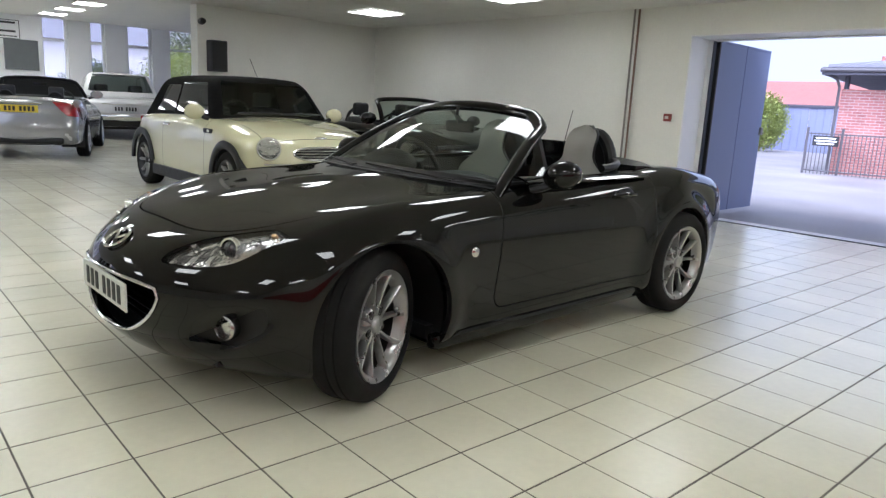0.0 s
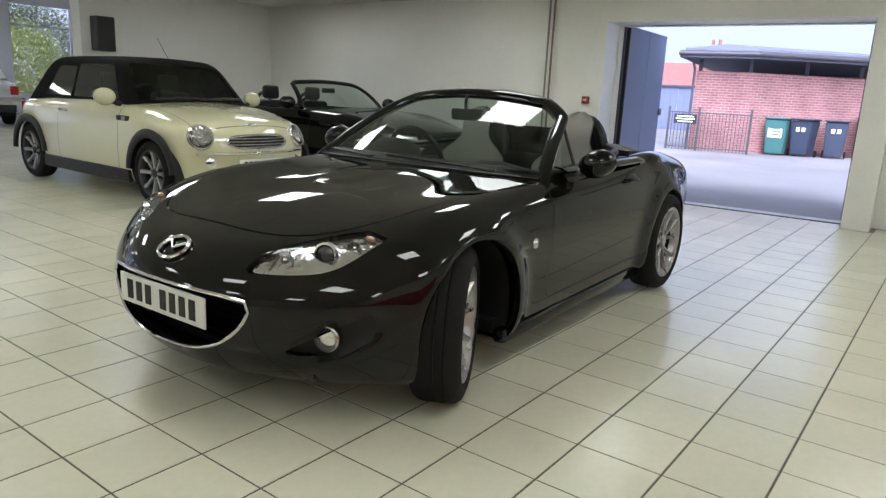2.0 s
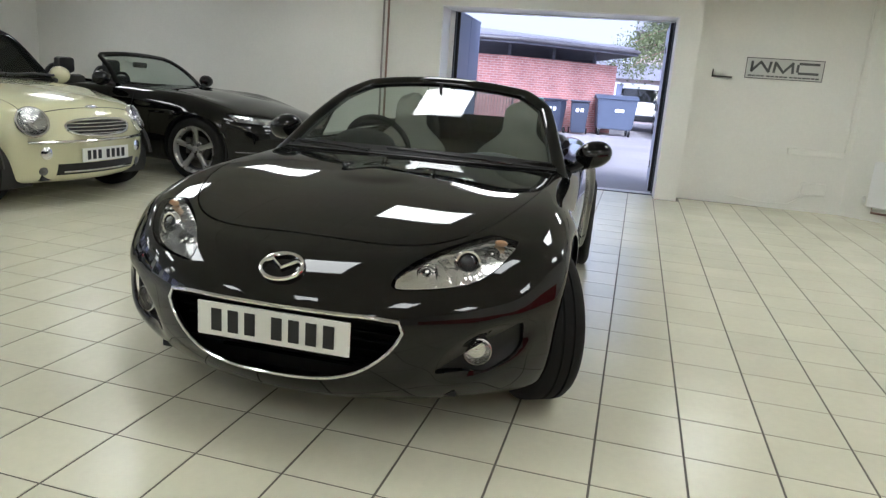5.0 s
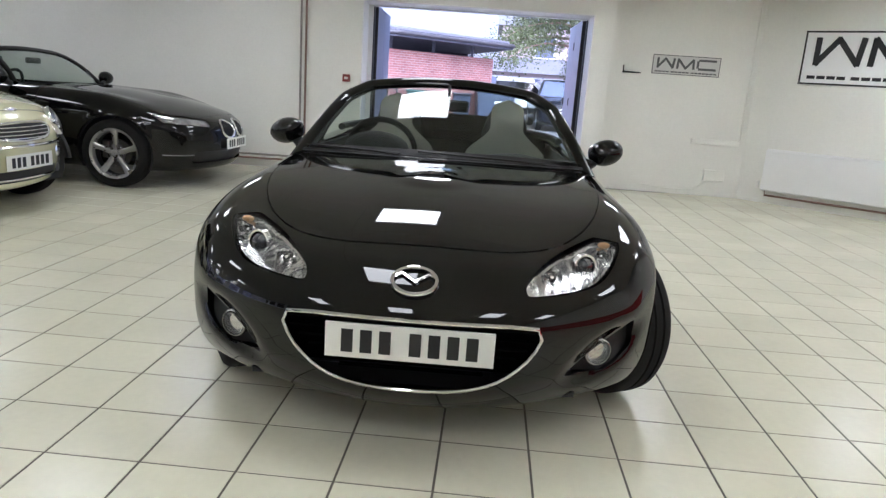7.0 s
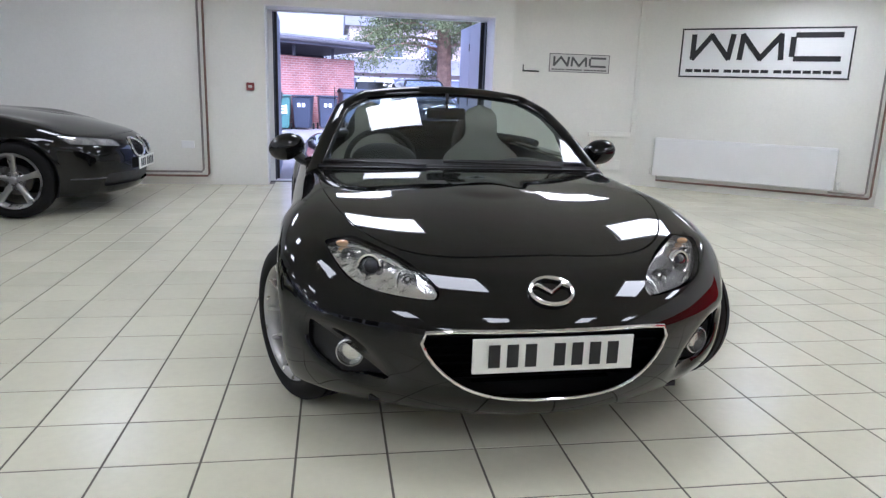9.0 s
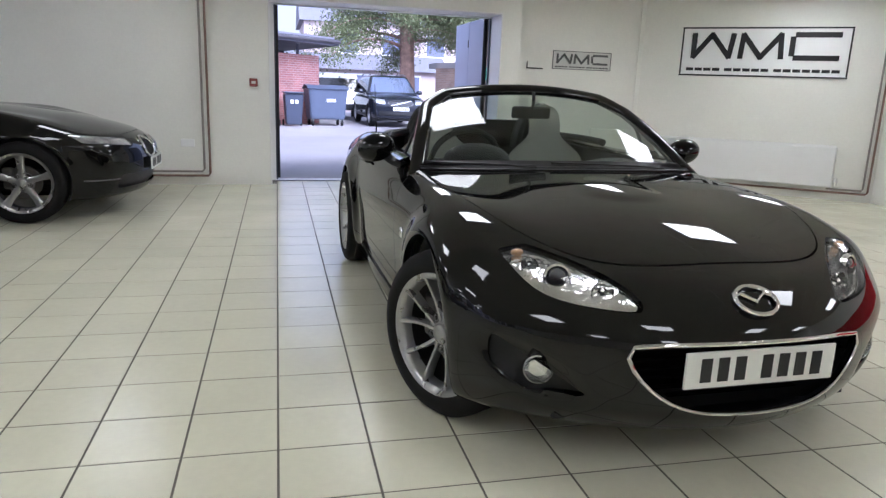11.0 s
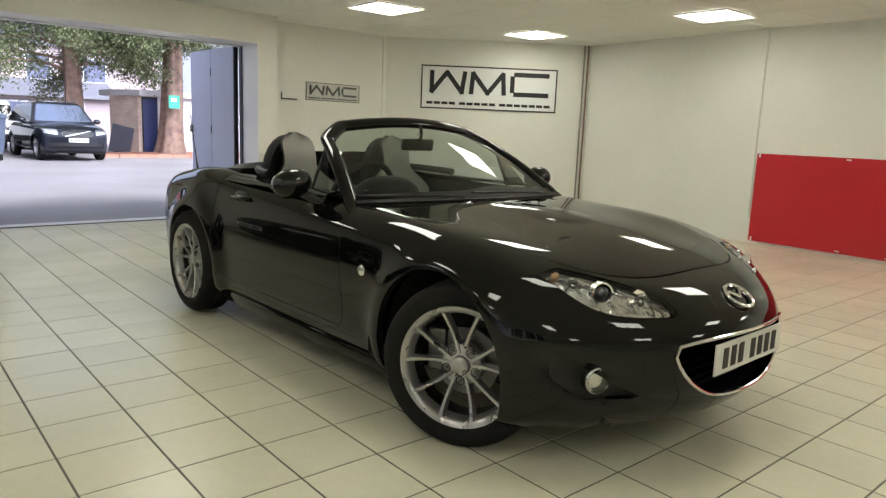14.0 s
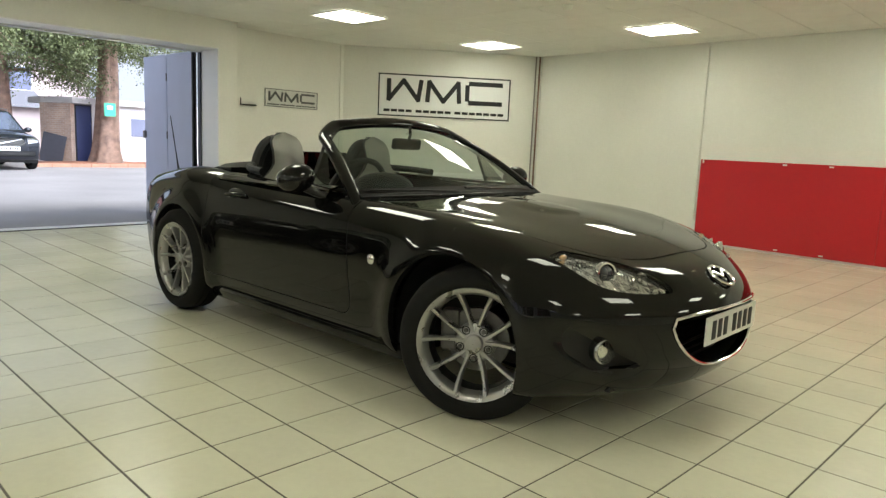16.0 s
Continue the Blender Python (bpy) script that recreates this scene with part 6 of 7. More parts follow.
def brick_mat(name, c1, c2, mortar):
    m = bpy.data.materials.new(name)
    m.use_nodes = True
    n, l = m.node_tree.nodes, m.node_tree.links
    b = n["Principled BSDF"]
    tc, mp, br, ns, mx, bp = (n.new(k) for k in ("ShaderNodeTexCoord", "ShaderNodeMapping", "ShaderNodeTexBrick", "ShaderNodeTexNoise", "ShaderNodeVectorMath", "ShaderNodeBump"))
    l.new(tc.outputs["UV"], mp.inputs["Vector"])
    l.new(mp.outputs["Vector"], br.inputs["Vector"])
    l.new(tc.outputs["Object"], ns.inputs["Vector"])
    ns.inputs["Scale"].default_value = 1.6
    br.inputs["Color1"].default_value, br.inputs["Color2"].default_value, br.inputs["Mortar"].default_value = (*c1, 1), (*c2, 1), (*mortar, 1)
    br.inputs["Scale"].default_value = 1.0
    br.inputs["Brick Width"].default_value, br.inputs["Row Height"].default_value, br.inputs["Mortar Size"].default_value = 0.225, 0.075, 0.008
    rr = n.new("ShaderNodeMapRange")
    rr.inputs["To Min"].default_value, rr.inputs["To Max"].default_value = 0.6, 1.4
    l.new(ns.outputs["Fac"], rr.inputs["Value"])
    mx.operation = "SCALE"
    l.new(br.outputs["Color"], mx.inputs[0])
    l.new(rr.outputs["Result"], mx.inputs["Scale"])
    l.new(mx.outputs["Vector"], b.inputs["Base Color"])
    bp.inputs["Distance"].default_value = 0.006
    bp.inputs["Strength"].default_value = 0.6
    l.new(br.outputs["Fac"], bp.inputs["Height"])
    bp.invert = True
    l.new(bp.outputs["Normal"], b.inputs["Normal"])
    b.inputs["Roughness"].default_value = 0.85
    return m


M_BRICK = brick_mat("red_brick", (0.31, 0.12, 0.105), (0.235, 0.09, 0.08), (0.33, 0.25, 0.23))
M_BRICK_TAN = brick_mat("tan_brick", (0.52, 0.38, 0.30), (0.44, 0.31, 0.24), (0.52, 0.44, 0.38))


def yard_z(x):
    return -0.012 - 0.0115 * min(max(x - 8.12, 0.0), 15.0)


bm = bmesh.new()
xs = [-300, -60, -7, 8.08, 8.10, 10, 12, 14, 16, 18, 20, 22, 23.67, 30, 60, 150, 400]
ys = [-300, -60, -10, 0, 3, 6, 12, 23.3, 40, 80, 300]
g = [[bm.verts.new((x, y, yard_z(x) if x > 8.09 else -0.25)) for y in ys] for x in xs]
for i in range(len(xs) - 1):
    for j in range(len(ys) - 1):
        bm.faces.new((g[i][j], g[i + 1][j], g[i + 1][j + 1], g[i][j + 1]))
tagged(part("ground", bm, M_ASPHALT), "pale worn asphalt of the yard", "ground", kind="structure")


def brick_wall(name, p, q, t, lo, hi, material, parent=None):
    """An upright wall from p to q whose faces carry bricks at true size."""
    p, q = Vector((*p, 0)), Vector((*q, 0))
    d = (q - p).normalized()
    n = Vector((-d.y, d.x, 0)) * t
    bm = prism([(v.x, v.y) for v in (p, q, q + n, p + n)], lo, hi)
    uv = bm.loops.layers.uv.new("UVMap")
    for f in bm.faces:
        for lp in f.loops:
            c = lp.vert.co
            lp[uv].uv = ((c - p).dot(d), c.z) if abs(f.normal.dot(d)) < 0.7 else ((c - p).dot(n / abs(t)), c.z)
    return part(name, bm, material, parent)


GZ = yard_z(24)
# open-sided brick shelter with a flat felt roof
shelter = thing("brick_shelter", pose(0, 0, 0), "low red brick shelter with grey felt roof and dark eaves", "building")
A, B, C = (20.86, 7.5), (21.3, 6.12), (24.66, 2.87)
for p, q in ((A, B), (B, C)):
    w = brick_wall("wall", p, q, 0.22, GZ - 0.2, 2.15, M_BRICK, shelter)
for p, q in ((A, B), (B, C)):
    d = (Vector(q) - Vector(p)).normalized()
    n = Vector((-d.y, d.x)) * 0.11
    L = (Vector(q) - Vector(p)).length
    k = 0
    while k * 0.9 < L:
        c = Vector(p) + d * min(k * 0.9 + 0.1, L - 0.1) + n
        part("post", boxes(((c.x, c.y, 2.32), (0.10, 0.10, 0.36))), M_FASCIA, shelter)
        k += 2
roof = part("roof", prism([(20.25, 7.85), (20.7, 5.8), (24.3, 2.2), (32.0, 4.5), (30.0, 9.6)], 2.50, 2.70), M_FASCIA, shelter, "dark timber fascia")
bm = bmesh.new()
edge = [(20.35, 7.75, 2.704), (20.8, 5.86, 2.704), (24.3, 2.35, 2.704), (31.6, 4.7, 3.35), (29.6, 9.2, 3.55)]
low, high = [bm.verts.new(p) for p in edge], [bm.verts.new((x, y, z + 0.07)) for x, y, z in edge]
for a, b, c in ((0, 1, 4), (1, 3, 4), (1, 2, 3)):
    bm.faces.new((high[a], high[b], high[c]))
    bm.faces.new((low[c], low[b], low[a]))
for k in range(5):
    bm.faces.new((low[k], low[(k + 1) % 5], high[(k + 1) % 5], high[k]))
part("felt", bm, M_SLATE, roof, "pale grey sloping felt")
part("gutter", tube([(20.23, 7.88, 2.62), (20.68, 5.78, 2.62), (24.3, 2.17, 2.62)], 0.06, 8), M_RAIL, roof)
part("downpipe", tube([(20.3, 7.8, 2.58), (20.65, 7.58, 2.4), (20.8, 7.55, 2.2), (20.8, 7.55, GZ)], 0.04, 8, up=(1, 0, 0.1)), M_RAIL, shelter)
part("back_wall", boxes(((30.0, 6.5, 1.2), (0.2, 5.0, 3.0))), M_FASCIA, shelter)

# railing with a notice
rail = thing("railing", pose(0, 0, 0), "low dark iron railing with a gate in front of the bricks", "railing")
P0, P1 = Vector((20.2, 7.95, 0)), Vector((20.65, 5.75, 0))
for z in (GZ + 0.12, GZ + 1.12):
    part("rail", tube([P0 + Vector((0, 0, z)), P1 + Vector((0, 0, z))], 0.018, 6), M_RAIL, rail)
for k in range(25):
    p = P0.lerp(P1, k / 24)
    big = k in (0, 9, 24)
    part("post" if big else "bar", rod(bmesh.new(), (p.x, p.y, GZ - 0.05), (p.x, p.y, GZ + (1.28 if big else 1.15)), 0.035 if big else 0.011, n=8), M_RAIL, rail)
nb = thing("notice", pose(20.17, 7.45, 0.75, 0, 0, 0), "black notice with white bars of writing on the railing", "sign")
part("board", boxes(((0, 0, 0), (0.02, 0.66, 0.27))), M_INK, nb)
for k, w in enumerate((0.5, 0.56, 0.44)):
    part("bar", boxes(((-0.012, 0, 0.075 - 0.075 * k), (0.004, w, 0.035))), M_WHITE_PLATE, nb)


def wheelie_bin(x, y, material, label, marks, yaw=0):
    e = thing("wheelie_bin", pose(x, y, GZ, 0, 0, yaw) @ Matrix.Scale(1.06, 4), label, "wheelie bin", "bins by the brick wall")
    bm = bmesh.new()
    lo = [bm.verts.new(v) for v in ((-0.24, -0.22, 0.06), (0.24, -0.22, 0.06), (0.24, 0.22, 0.06), (-0.24, 0.22, 0.06))]
    hi = [bm.verts.new(v) for v in ((-0.34, -0.28, 0.98), (0.33, -0.28, 0.98), (0.33, 0.28, 0.98), (-0.34, 0.28, 0.98))]
    bm.faces.new(lo[::-1])
    bm.faces.new(hi)
    for k in range(4):
        bm.faces.new((lo[k], lo[(k + 1) % 4], hi[(k + 1) % 4], hi[k]))
    bmesh.ops.bevel(bm, geom=bm.edges[:], offset=0.025, segments=2, affect="EDGES")
    part("body", bm, material, e, smooth=True)
    part("lid", boxes(((-0.01, 0, 1.02), (0.74, 0.60, 0.05)), ((0.33, 0, 1.0), (0.06, 0.5, 0.05)), bevel=0.02), material, e)
    for s in (1, -1):
        part("wheel", rod(bmesh.new(), (0.26, s * 0.25, 0.1), (0.26, s * 0.29, 0.1), 0.1, n=16), M_RUBBER, e)
    if marks == 1:
        part("label_sheet", boxes(((-0.312, 0, 0.70), (0.006, 0.36, 0.40))), M_WHITE_PLATE, e, "white paper label")
        for k in range(4):
            part("bar", boxes(((-0.318, 0, 0.83 - 0.08 * k), (0.004, 0.26 - 0.03 * (k % 2), 0.035))), M_BINGREEN, e)
    else:
        for s in (1, -1):
            part("bar", boxes(((-0.318, s * 0.07, 0.78), (0.006, 0.09, 0.17))), M_WHITE_PLATE, e)
    return e


wheelie_bin(21.75, 5.24, M_BINGREEN, "green wheelie bin with a white label", 1)
wheelie_bin(22.05, 4.58, M_BINBLUE, "blue-grey wheelie bin with white bars", 2, -8)
wheelie_bin(22.5, 3.82, M_BINBLUE, "blue-grey wheelie bin with white bars", 2, 6)

big = thing("waste_container", pose(23.5, 2.72, GZ, 0, 0, 8), "large blue-grey waste container on castors", "waste container")
bm = bmesh.new()
lo = [bm.verts.new(v) for v in ((-0.42, -0.58, 0.22), (0.42, -0.58, 0.22), (0.42, 0.58, 0.22), (-0.42, 0.58, 0.22))]
hi = [bm.verts.new(v) for v in ((-0.52, -0.66, 1.22), (0.50, -0.66, 1.22), (0.50, 0.66, 1.22), (-0.52, 0.66, 1.22))]
bm.faces.new(lo[::-1])
bm.faces.new(hi)
for k in range(4):
    bm.faces.new((lo[k], lo[(k + 1) % 4], hi[(k + 1) % 4], hi[k]))
bmesh.ops.bevel(bm, geom=bm.edges[:], offset=0.04, segments=2, affect="EDGES")
M_BINBLUE2 = mat("faded_blue_container", (0.055, 0.07, 0.105), 0.5, var=0.12, scale=4)
part("body", bm, M_BINBLUE2, big, smooth=True)
part("lid", sheet(lambda u, v: Vector(((u - 0.5) * 1.10, (v - 0.5) * 1.40, 1.23 + 0.12 * math.sin(math.pi * u))), 10, 2, 0.03), M_BINBLUE2, big, smooth=True)
for k in (-1, 1):
    for j in (-1, 1):
        part("castor", rod(bmesh.new(), (k * 0.34, j * 0.5 - 0.03, 0.1), (k * 0.34, j * 0.5 + 0.03, 0.1), 0.1, n=14), M_RUBBER, big)
        part("castor_fork", boxes(((k * 0.34, j * 0.5, 0.17), (0.06, 0.1, 0.1))), M_STEEL, big)
part("bar", boxes(((-0.50, -0.1, 0.85), (0.01, 0.30, 0.10)), bevel=0.002), M_WHITE_PLATE, big, "faded pale lettering bar")

# dark estate car and pale van
PV = dict(
    zc=curve((-2.3, -2.1, -1.2, 0.6, 0.95, 1.5, 1.9, 2.2), (0.95, 1.05, 1.08, 1.10, 1.10, 1.05, 0.98, 0.86)),
    kc=curve((-2, 2), (0.08, 0.10)), bump=curve((-2, 2), (0.0, 0.0)), bump_at=curve((0, 1.5), (0.74, 0.70)), bump_w=0.16,
    w=curve((-2.3, -1.6, 0.0, 1.5, 2.0, 2.25), (0.82, 0.92, 0.94, 0.93, 0.86, 0.76)), tuck=curve((0.25, 0.4, 0.7, 0.9, 1.1), (0.04, 0.01, 0.0, 0.02, 0.08), 0.05),
    nose=curve((0.28, 0.4, 0.7, 0.95), (2.20, 2.28, 2.28, 2.20), 0.03), tail=curve((0.3, 0.5, 1.0), (2.28, 2.34, 2.28), 0.04),
    bow=0.35, bow_r=0.15, xf=1.387, xr=-1.387, zw=0.36, arch=0.40, flare=0.006, zb=curve((-2, 2), (0.30, 0.28)), handle=(-0.2, 0.95),
    box=((-2.5, -1.1, 0.1), (2.45, 1.1, 1.3)))
V_LAMP = pair(lambda x, a, z: np.maximum(smax(z - (0.90 + 0.08 * (a - 0.5)), 0.74 + 0.12 * (a - 0.5) - z, 0.03), np.maximum(smax(0.50 - a, a - 0.84, 0.04), 1.7 - x)))
V_GRILLE = pair(lambda x, a, z: np.maximum(rounded(a, z - 0.78, 0.40, 0.10, 0.05), 1.9 - x))
V_LOW = pair(lambda x, a, z: np.maximum(rounded(a, z - 0.46, 0.70, 0.07, 0.05), 1.9 - x))
suv, FV = car("estate_car", "dark blue-black tall estate car parked in the yard", pose(25.2, 0.34, GZ, 0, 0, 183) @ Matrix.Scale(1.06, 4), PV, M_NAVY, 0.04,
              regions=(("headlight", V_LAMP, M_REFLECT, 0.01, "clear headlight"), ("grille", V_GRILLE, M_TRIM, 0.01, "black grille"), ("lower_grille", V_LOW, M_TRIM, 0.015, "black lower grille")),
              doors=(lambda x, y, z: rounded(x - 0.35, z - 0.75, 0.55, 0.38, 0.08),), wheel_y=0.80, R=0.36, rim=0.24, spokes=5, spoke_w=0.07, group="cars in the yard")
add_cabin(suv, dict(zb=1.08, zr=1.68, wb=0.86, lean=0.38, kr=0.05, rx=0.03, x0=-0.3, f0=1.0, f1=0.30, bow=0.15, b0=-2.15, b1=-1.75, bow_b=0.10), M_NAVY, M_NAVY,
          ((0.65, -0.1, 1.12, 1.52, -1.0, 0.0), (-0.18, -1.0, 1.12, 1.52, 0.0, 0.0), (-1.08, -1.75, 1.12, 1.50, 0.0, 0.4)), 0.04, M_SKYGLASS)
door_mirrors(suv, 0.55, 1.02, 1.12, M_NAVY)
part("grille_bar", tube([(find_x(FV, -0.34, 0.71, 2.6) + 0.01, -0.34, 0.70), (find_x(FV, 0, 0.78, 2.6) + 0.012, 0.0, 0.78), (find_x(FV, 0.34, 0.86, 2.6) + 0.01, 0.34, 0.86)], 0.014, 6), M_CHROME, suv, "chrome diagonal grille bar")
part("grille_rim", tube([(find_x(FV, 0.41 * math.cos(q), 0.78 + 0.105 * math.sin(q), 2.6) + 0.006, 0.41 * math.cos(q), 0.78 + 0.105 * math.sin(q)) for q in [2 * math.pi * k / 32 for k in range(32)]], 0.006, 6, closed=True, up=(1, 0, 0.02)), M_STEEL, suv)
plate(suv, pose(find_x(FV, 0, 0.58, 2.6) + 0.008, 0, 0.60, 0, 0, -90), 0.52, 0.111, M_WHITE_PLATE, (1, 1, 1, 1, 0, 1, 1, 1))
for s in (1, -1):
    part("roof_rail", tube([(0.1, s * 0.62, 1.68), (-0.3, s * 0.63, 1.72), (-1.3, s * 0.62, 1.71), (-1.7, s * 0.60, 1.66)], 0.018, 6), M_STEEL, suv)

van = thing("white_van", pose(29.6, 1.85, GZ, 0, 0, 178), "white van parked behind the estate car", "van", "cars in the yard")
CV = dict(zb=0.45, zr=1.85, wb=0.90, lean=0.08, kr=0.04, rx=0.0, x0=0, f0=2.1, f1=1.2, bow=0.12, b0=-2.0, b1=-1.95, bow_b=0.05, k=0.12)
mesh_v = solid(cabin_shape(CV), (-2.2, -1.0, 0.35), (2.4, 1.0, 2.0), 0.05)
g, mesh_v = cut(mesh_v, lambda x, y, z: np.maximum(rounded(y, z - 1.40, 0.76, 0.25, 0.06), 1.2 - x))
skin("windscreen", g, M_DARKGLASS, van, "dark windscreen")
for s in (1, -1):
    g, mesh_v = cut(mesh_v, lambda x, y, z: np.maximum(rounded(x - 1.05 + 0.5 * (z - 1.4), z - 1.42, 0.36, 0.22, 0.06), 0.6 - s * y))
    skin("side_window", g, M_DARKGLASS, van)
    part("headlight", boxes(((2.02, s * 0.66, 0.86), (0.06, 0.26, 0.16)), bevel=0.03), M_REFLECT, van, "clear headlight")
    for x in (1.35, -1.3):
        part("wheel", lathe([(0.18, 0.07), (0.30, 0.08), (0.32, 0.05), (0.32, -0.08), (0.1, -0.09)], 28), M_RUBBER, van, smooth=True).matrix_basis = pose(x, s * 0.80, 0.32, 0, 0, 0 if s > 0 else 180)
skin("body", mesh_v, M_OLDWHITE, van)
part("front_bumper", boxes(((2.06, 0, 0.52), (0.14, 1.7, 0.26)), bevel=0.05), M_TRIM, van, "black front bumper")


# trees
def tree(x, y, r, height, leaf, label, seed, reach, low, count, leaf_size=0.16):
    """A fluted trunk, limbs that droop at the ends, and a ragged crown of small leaf sprays."""
    rng = random.Random(seed)
    e = thing("tree", pose(x, y, GZ), label, "tree", "trees in the yard")
    bm = bmesh.new()
    rings, n = [], 26
    for i in range(14):
        q = i / 13
        z = q * height * 0.75
        rr = r * (1.0 + 0.4 * math.exp(-z * 2.2)) * (1 - 0.55 * q)
        ox, oy = 0.12 * math.sin(q * 3 + seed), 0.12 * math.cos(q * 2.3 + seed)
        rings.append([bm.verts.new((ox + rr * (1 + 0.13 * math.sin(5 * t + seed) + 0.08 * math.sin(9 * t + 4 * q)) * math.cos(t), oy + rr * (1 + 0.13 * math.sin(5 * t + seed) + 0.08 * math.sin(9 * t + 4 * q)) * math.sin(t), z)) for t in [2 * math.pi * k / n for k in range(n)]])
    for a, b in zip(rings, rings[1:]):
        for k in range(n):
            bm.faces.new((a[k], a[(k + 1) % n], b[(k + 1) % n], b[k]))
    part("trunk", bm, M_BARK, e, "red-brown fluted trunk", True, 80)
    V, Fs = [], []
    for k in range(26):
        z0 = low + 0.5 + (height * 0.72 - low) * (k / 25) ** 0.9
        a = k * 2.4 + rng.uniform(-0.4, 0.4)
        L = reach * rng.uniform(0.65, 1.05) * (1 - 0.45 * k / 25)
        pts = []
        for j in range(7):
            q = j / 6
            pts.append(Vector((L * q * math.cos(a + 0.25 * q), L * q * math.sin(a + 0.25 * q), z0 + L * (0.28 * q - 0.42 * q * q))))
        part("limb", tube(pts, 0.07, 6, r_of=lambda q: 0.075 * (1 - 0.85 * q) * (1 if k < 14 else 0.7)), M_BARK, e)
        for _ in range(count // 26):
            q = rng.uniform(0.18, 1.0) ** 0.8
            p = pts[0].lerp(pts[-1], q)
            base = pts[min(int(q * 6), 5)].lerp(pts[min(int(q * 6) + 1, 6)], q * 6 - int(q * 6)) if q < 1 else pts[-1]
            c = base + Vector((rng.gauss(0, 0.34), rng.gauss(0, 0.34), rng.gauss(-0.10, 0.24)))
            d = Vector((rng.gauss(0, 1), rng.gauss(0, 1), rng.gauss(-0.5, 0.6))).normalized()
            s = d.cross(Vector((rng.gauss(0, 1), rng.gauss(0, 1), rng.gauss(0, 1)))).normalized()
            ls = leaf_size * rng.uniform(0.6, 1.4)
            i0 = len(V)
            V += [c, c + d * ls * 0.5 + s * ls * 0.28, c + d * ls, c + d * ls * 0.5 - s * ls * 0.28 + Vector((0, 0, 0.02))]
            Fs.append((i0, i0 + 1, i0 + 2, i0 + 3))
    cr = obj("crown", V, Fs, leaf, e, "drooping green needle foliage")
    cr["kind"] = "stuff"
    return e


tree(29.0, -0.95, 0.36, 8.5, M_LEAF, "old yew with red-brown trunk and drooping dark foliage", 3, 4.8, 2.3, 62000, 0.088)
tree(27.2, -4.05, 0.46, 9.0, M_LEAF, "large conifer with thick furrowed red-brown trunk", 8, 4.2, 3.5, 54000, 0.088)
gs = thing("tree_notice", pose(26.62, -3.98, 1.85), "small green notice fixed to the tree trunk", "sign")
part("board", boxes(((0, 0, 0), (0.03, 0.40, 0.48)), bevel=0.004), mat("green_notice", (0.05, 0.42, 0.25), 0.5), gs)
part("bar", boxes(((-0.018, 0, 0.08), (0.005, 0.2, 0.14))), M_WHITE_PLATE, gs)

# outbuilding with navy door
ob_ = thing("outbuilding", pose(0, -0.95, 0), "low brick and white rendered outbuilding with navy door", "building")
brick_wall("side_wall", (29.45, -1.63), (28.3, -2.35), -0.2, GZ - 0.2, 2.05, M_BRICK_TAN, ob_)
part("front_wall", prism([(28.25, -2.95), (28.6, -9.0), (28.8, -9.0), (28.45, -2.95)], GZ - 0.2, 2.1), M_RENDERED, ob_, "white rendered wall")
part("roof", prism([(28.0, -2.2), (28.4, -9.2), (33, -9.2), (31.0, -1.5), (29.35, -1.5)], 2.06, 2.28), M_RENDERED, ob_, "white roof edge")
d_ = part("door", boxes(((28.30, -2.66, 0.85), (0.06, 0.52, 2.25)), bevel=0.01), M_BLUEDOOR, ob_, "navy painted door")
part("door_frame", boxes(((28.33, -2.66, 0.86), (0.05, 0.60, 2.32))), M_TRIM, d_)
part("wall_window", boxes(((28.36, -4.9, 1.25), (0.08, 0.9, 0.7)), bevel=0.01), M_BLUEWALL, ob_, "blue-grey window")
lb = thing("leaning_board", pose(28.45, -2.45, GZ + 0.02, 14, -16, -28), "dark grey board leaning against the brick wall", "board")
part("sheet", boxes(((0, 0, 0.56), (0.05, 0.78, 1.12)), bevel=0.005), mat("dark_board", (0.05, 0.055, 0.07), 0.6, var=0.2), lb)
bm = sheet(lambda u, v: Vector((25.4 + 4.2 * u, -7.0 + 6.2 * v - 1.2 * u, GZ + 0.10 * math.sin(math.pi * u) * math.sin(math.pi * v) ** 0.5 + 0.01)), 10, 14)
tagged(part("soil_bed", bm, M_SOIL, smooth=True), "reddish leaf litter under the trees", "soil", kind="structure")
bm = bmesh.new()
for k in range(10):
    box(bm, (25.3 - 0.02 * k, -6.8 + 0.62 * k, GZ + 0.05), (0.14, 0.6, 0.14), 0.02)
tagged(part("kerb", bm, mat("brick_kerb", (0.34, 0.18, 0.12), 0.85, var=0.3, scale=4)), "low worn brick kerb round the bed", "kerb", kind="structure")


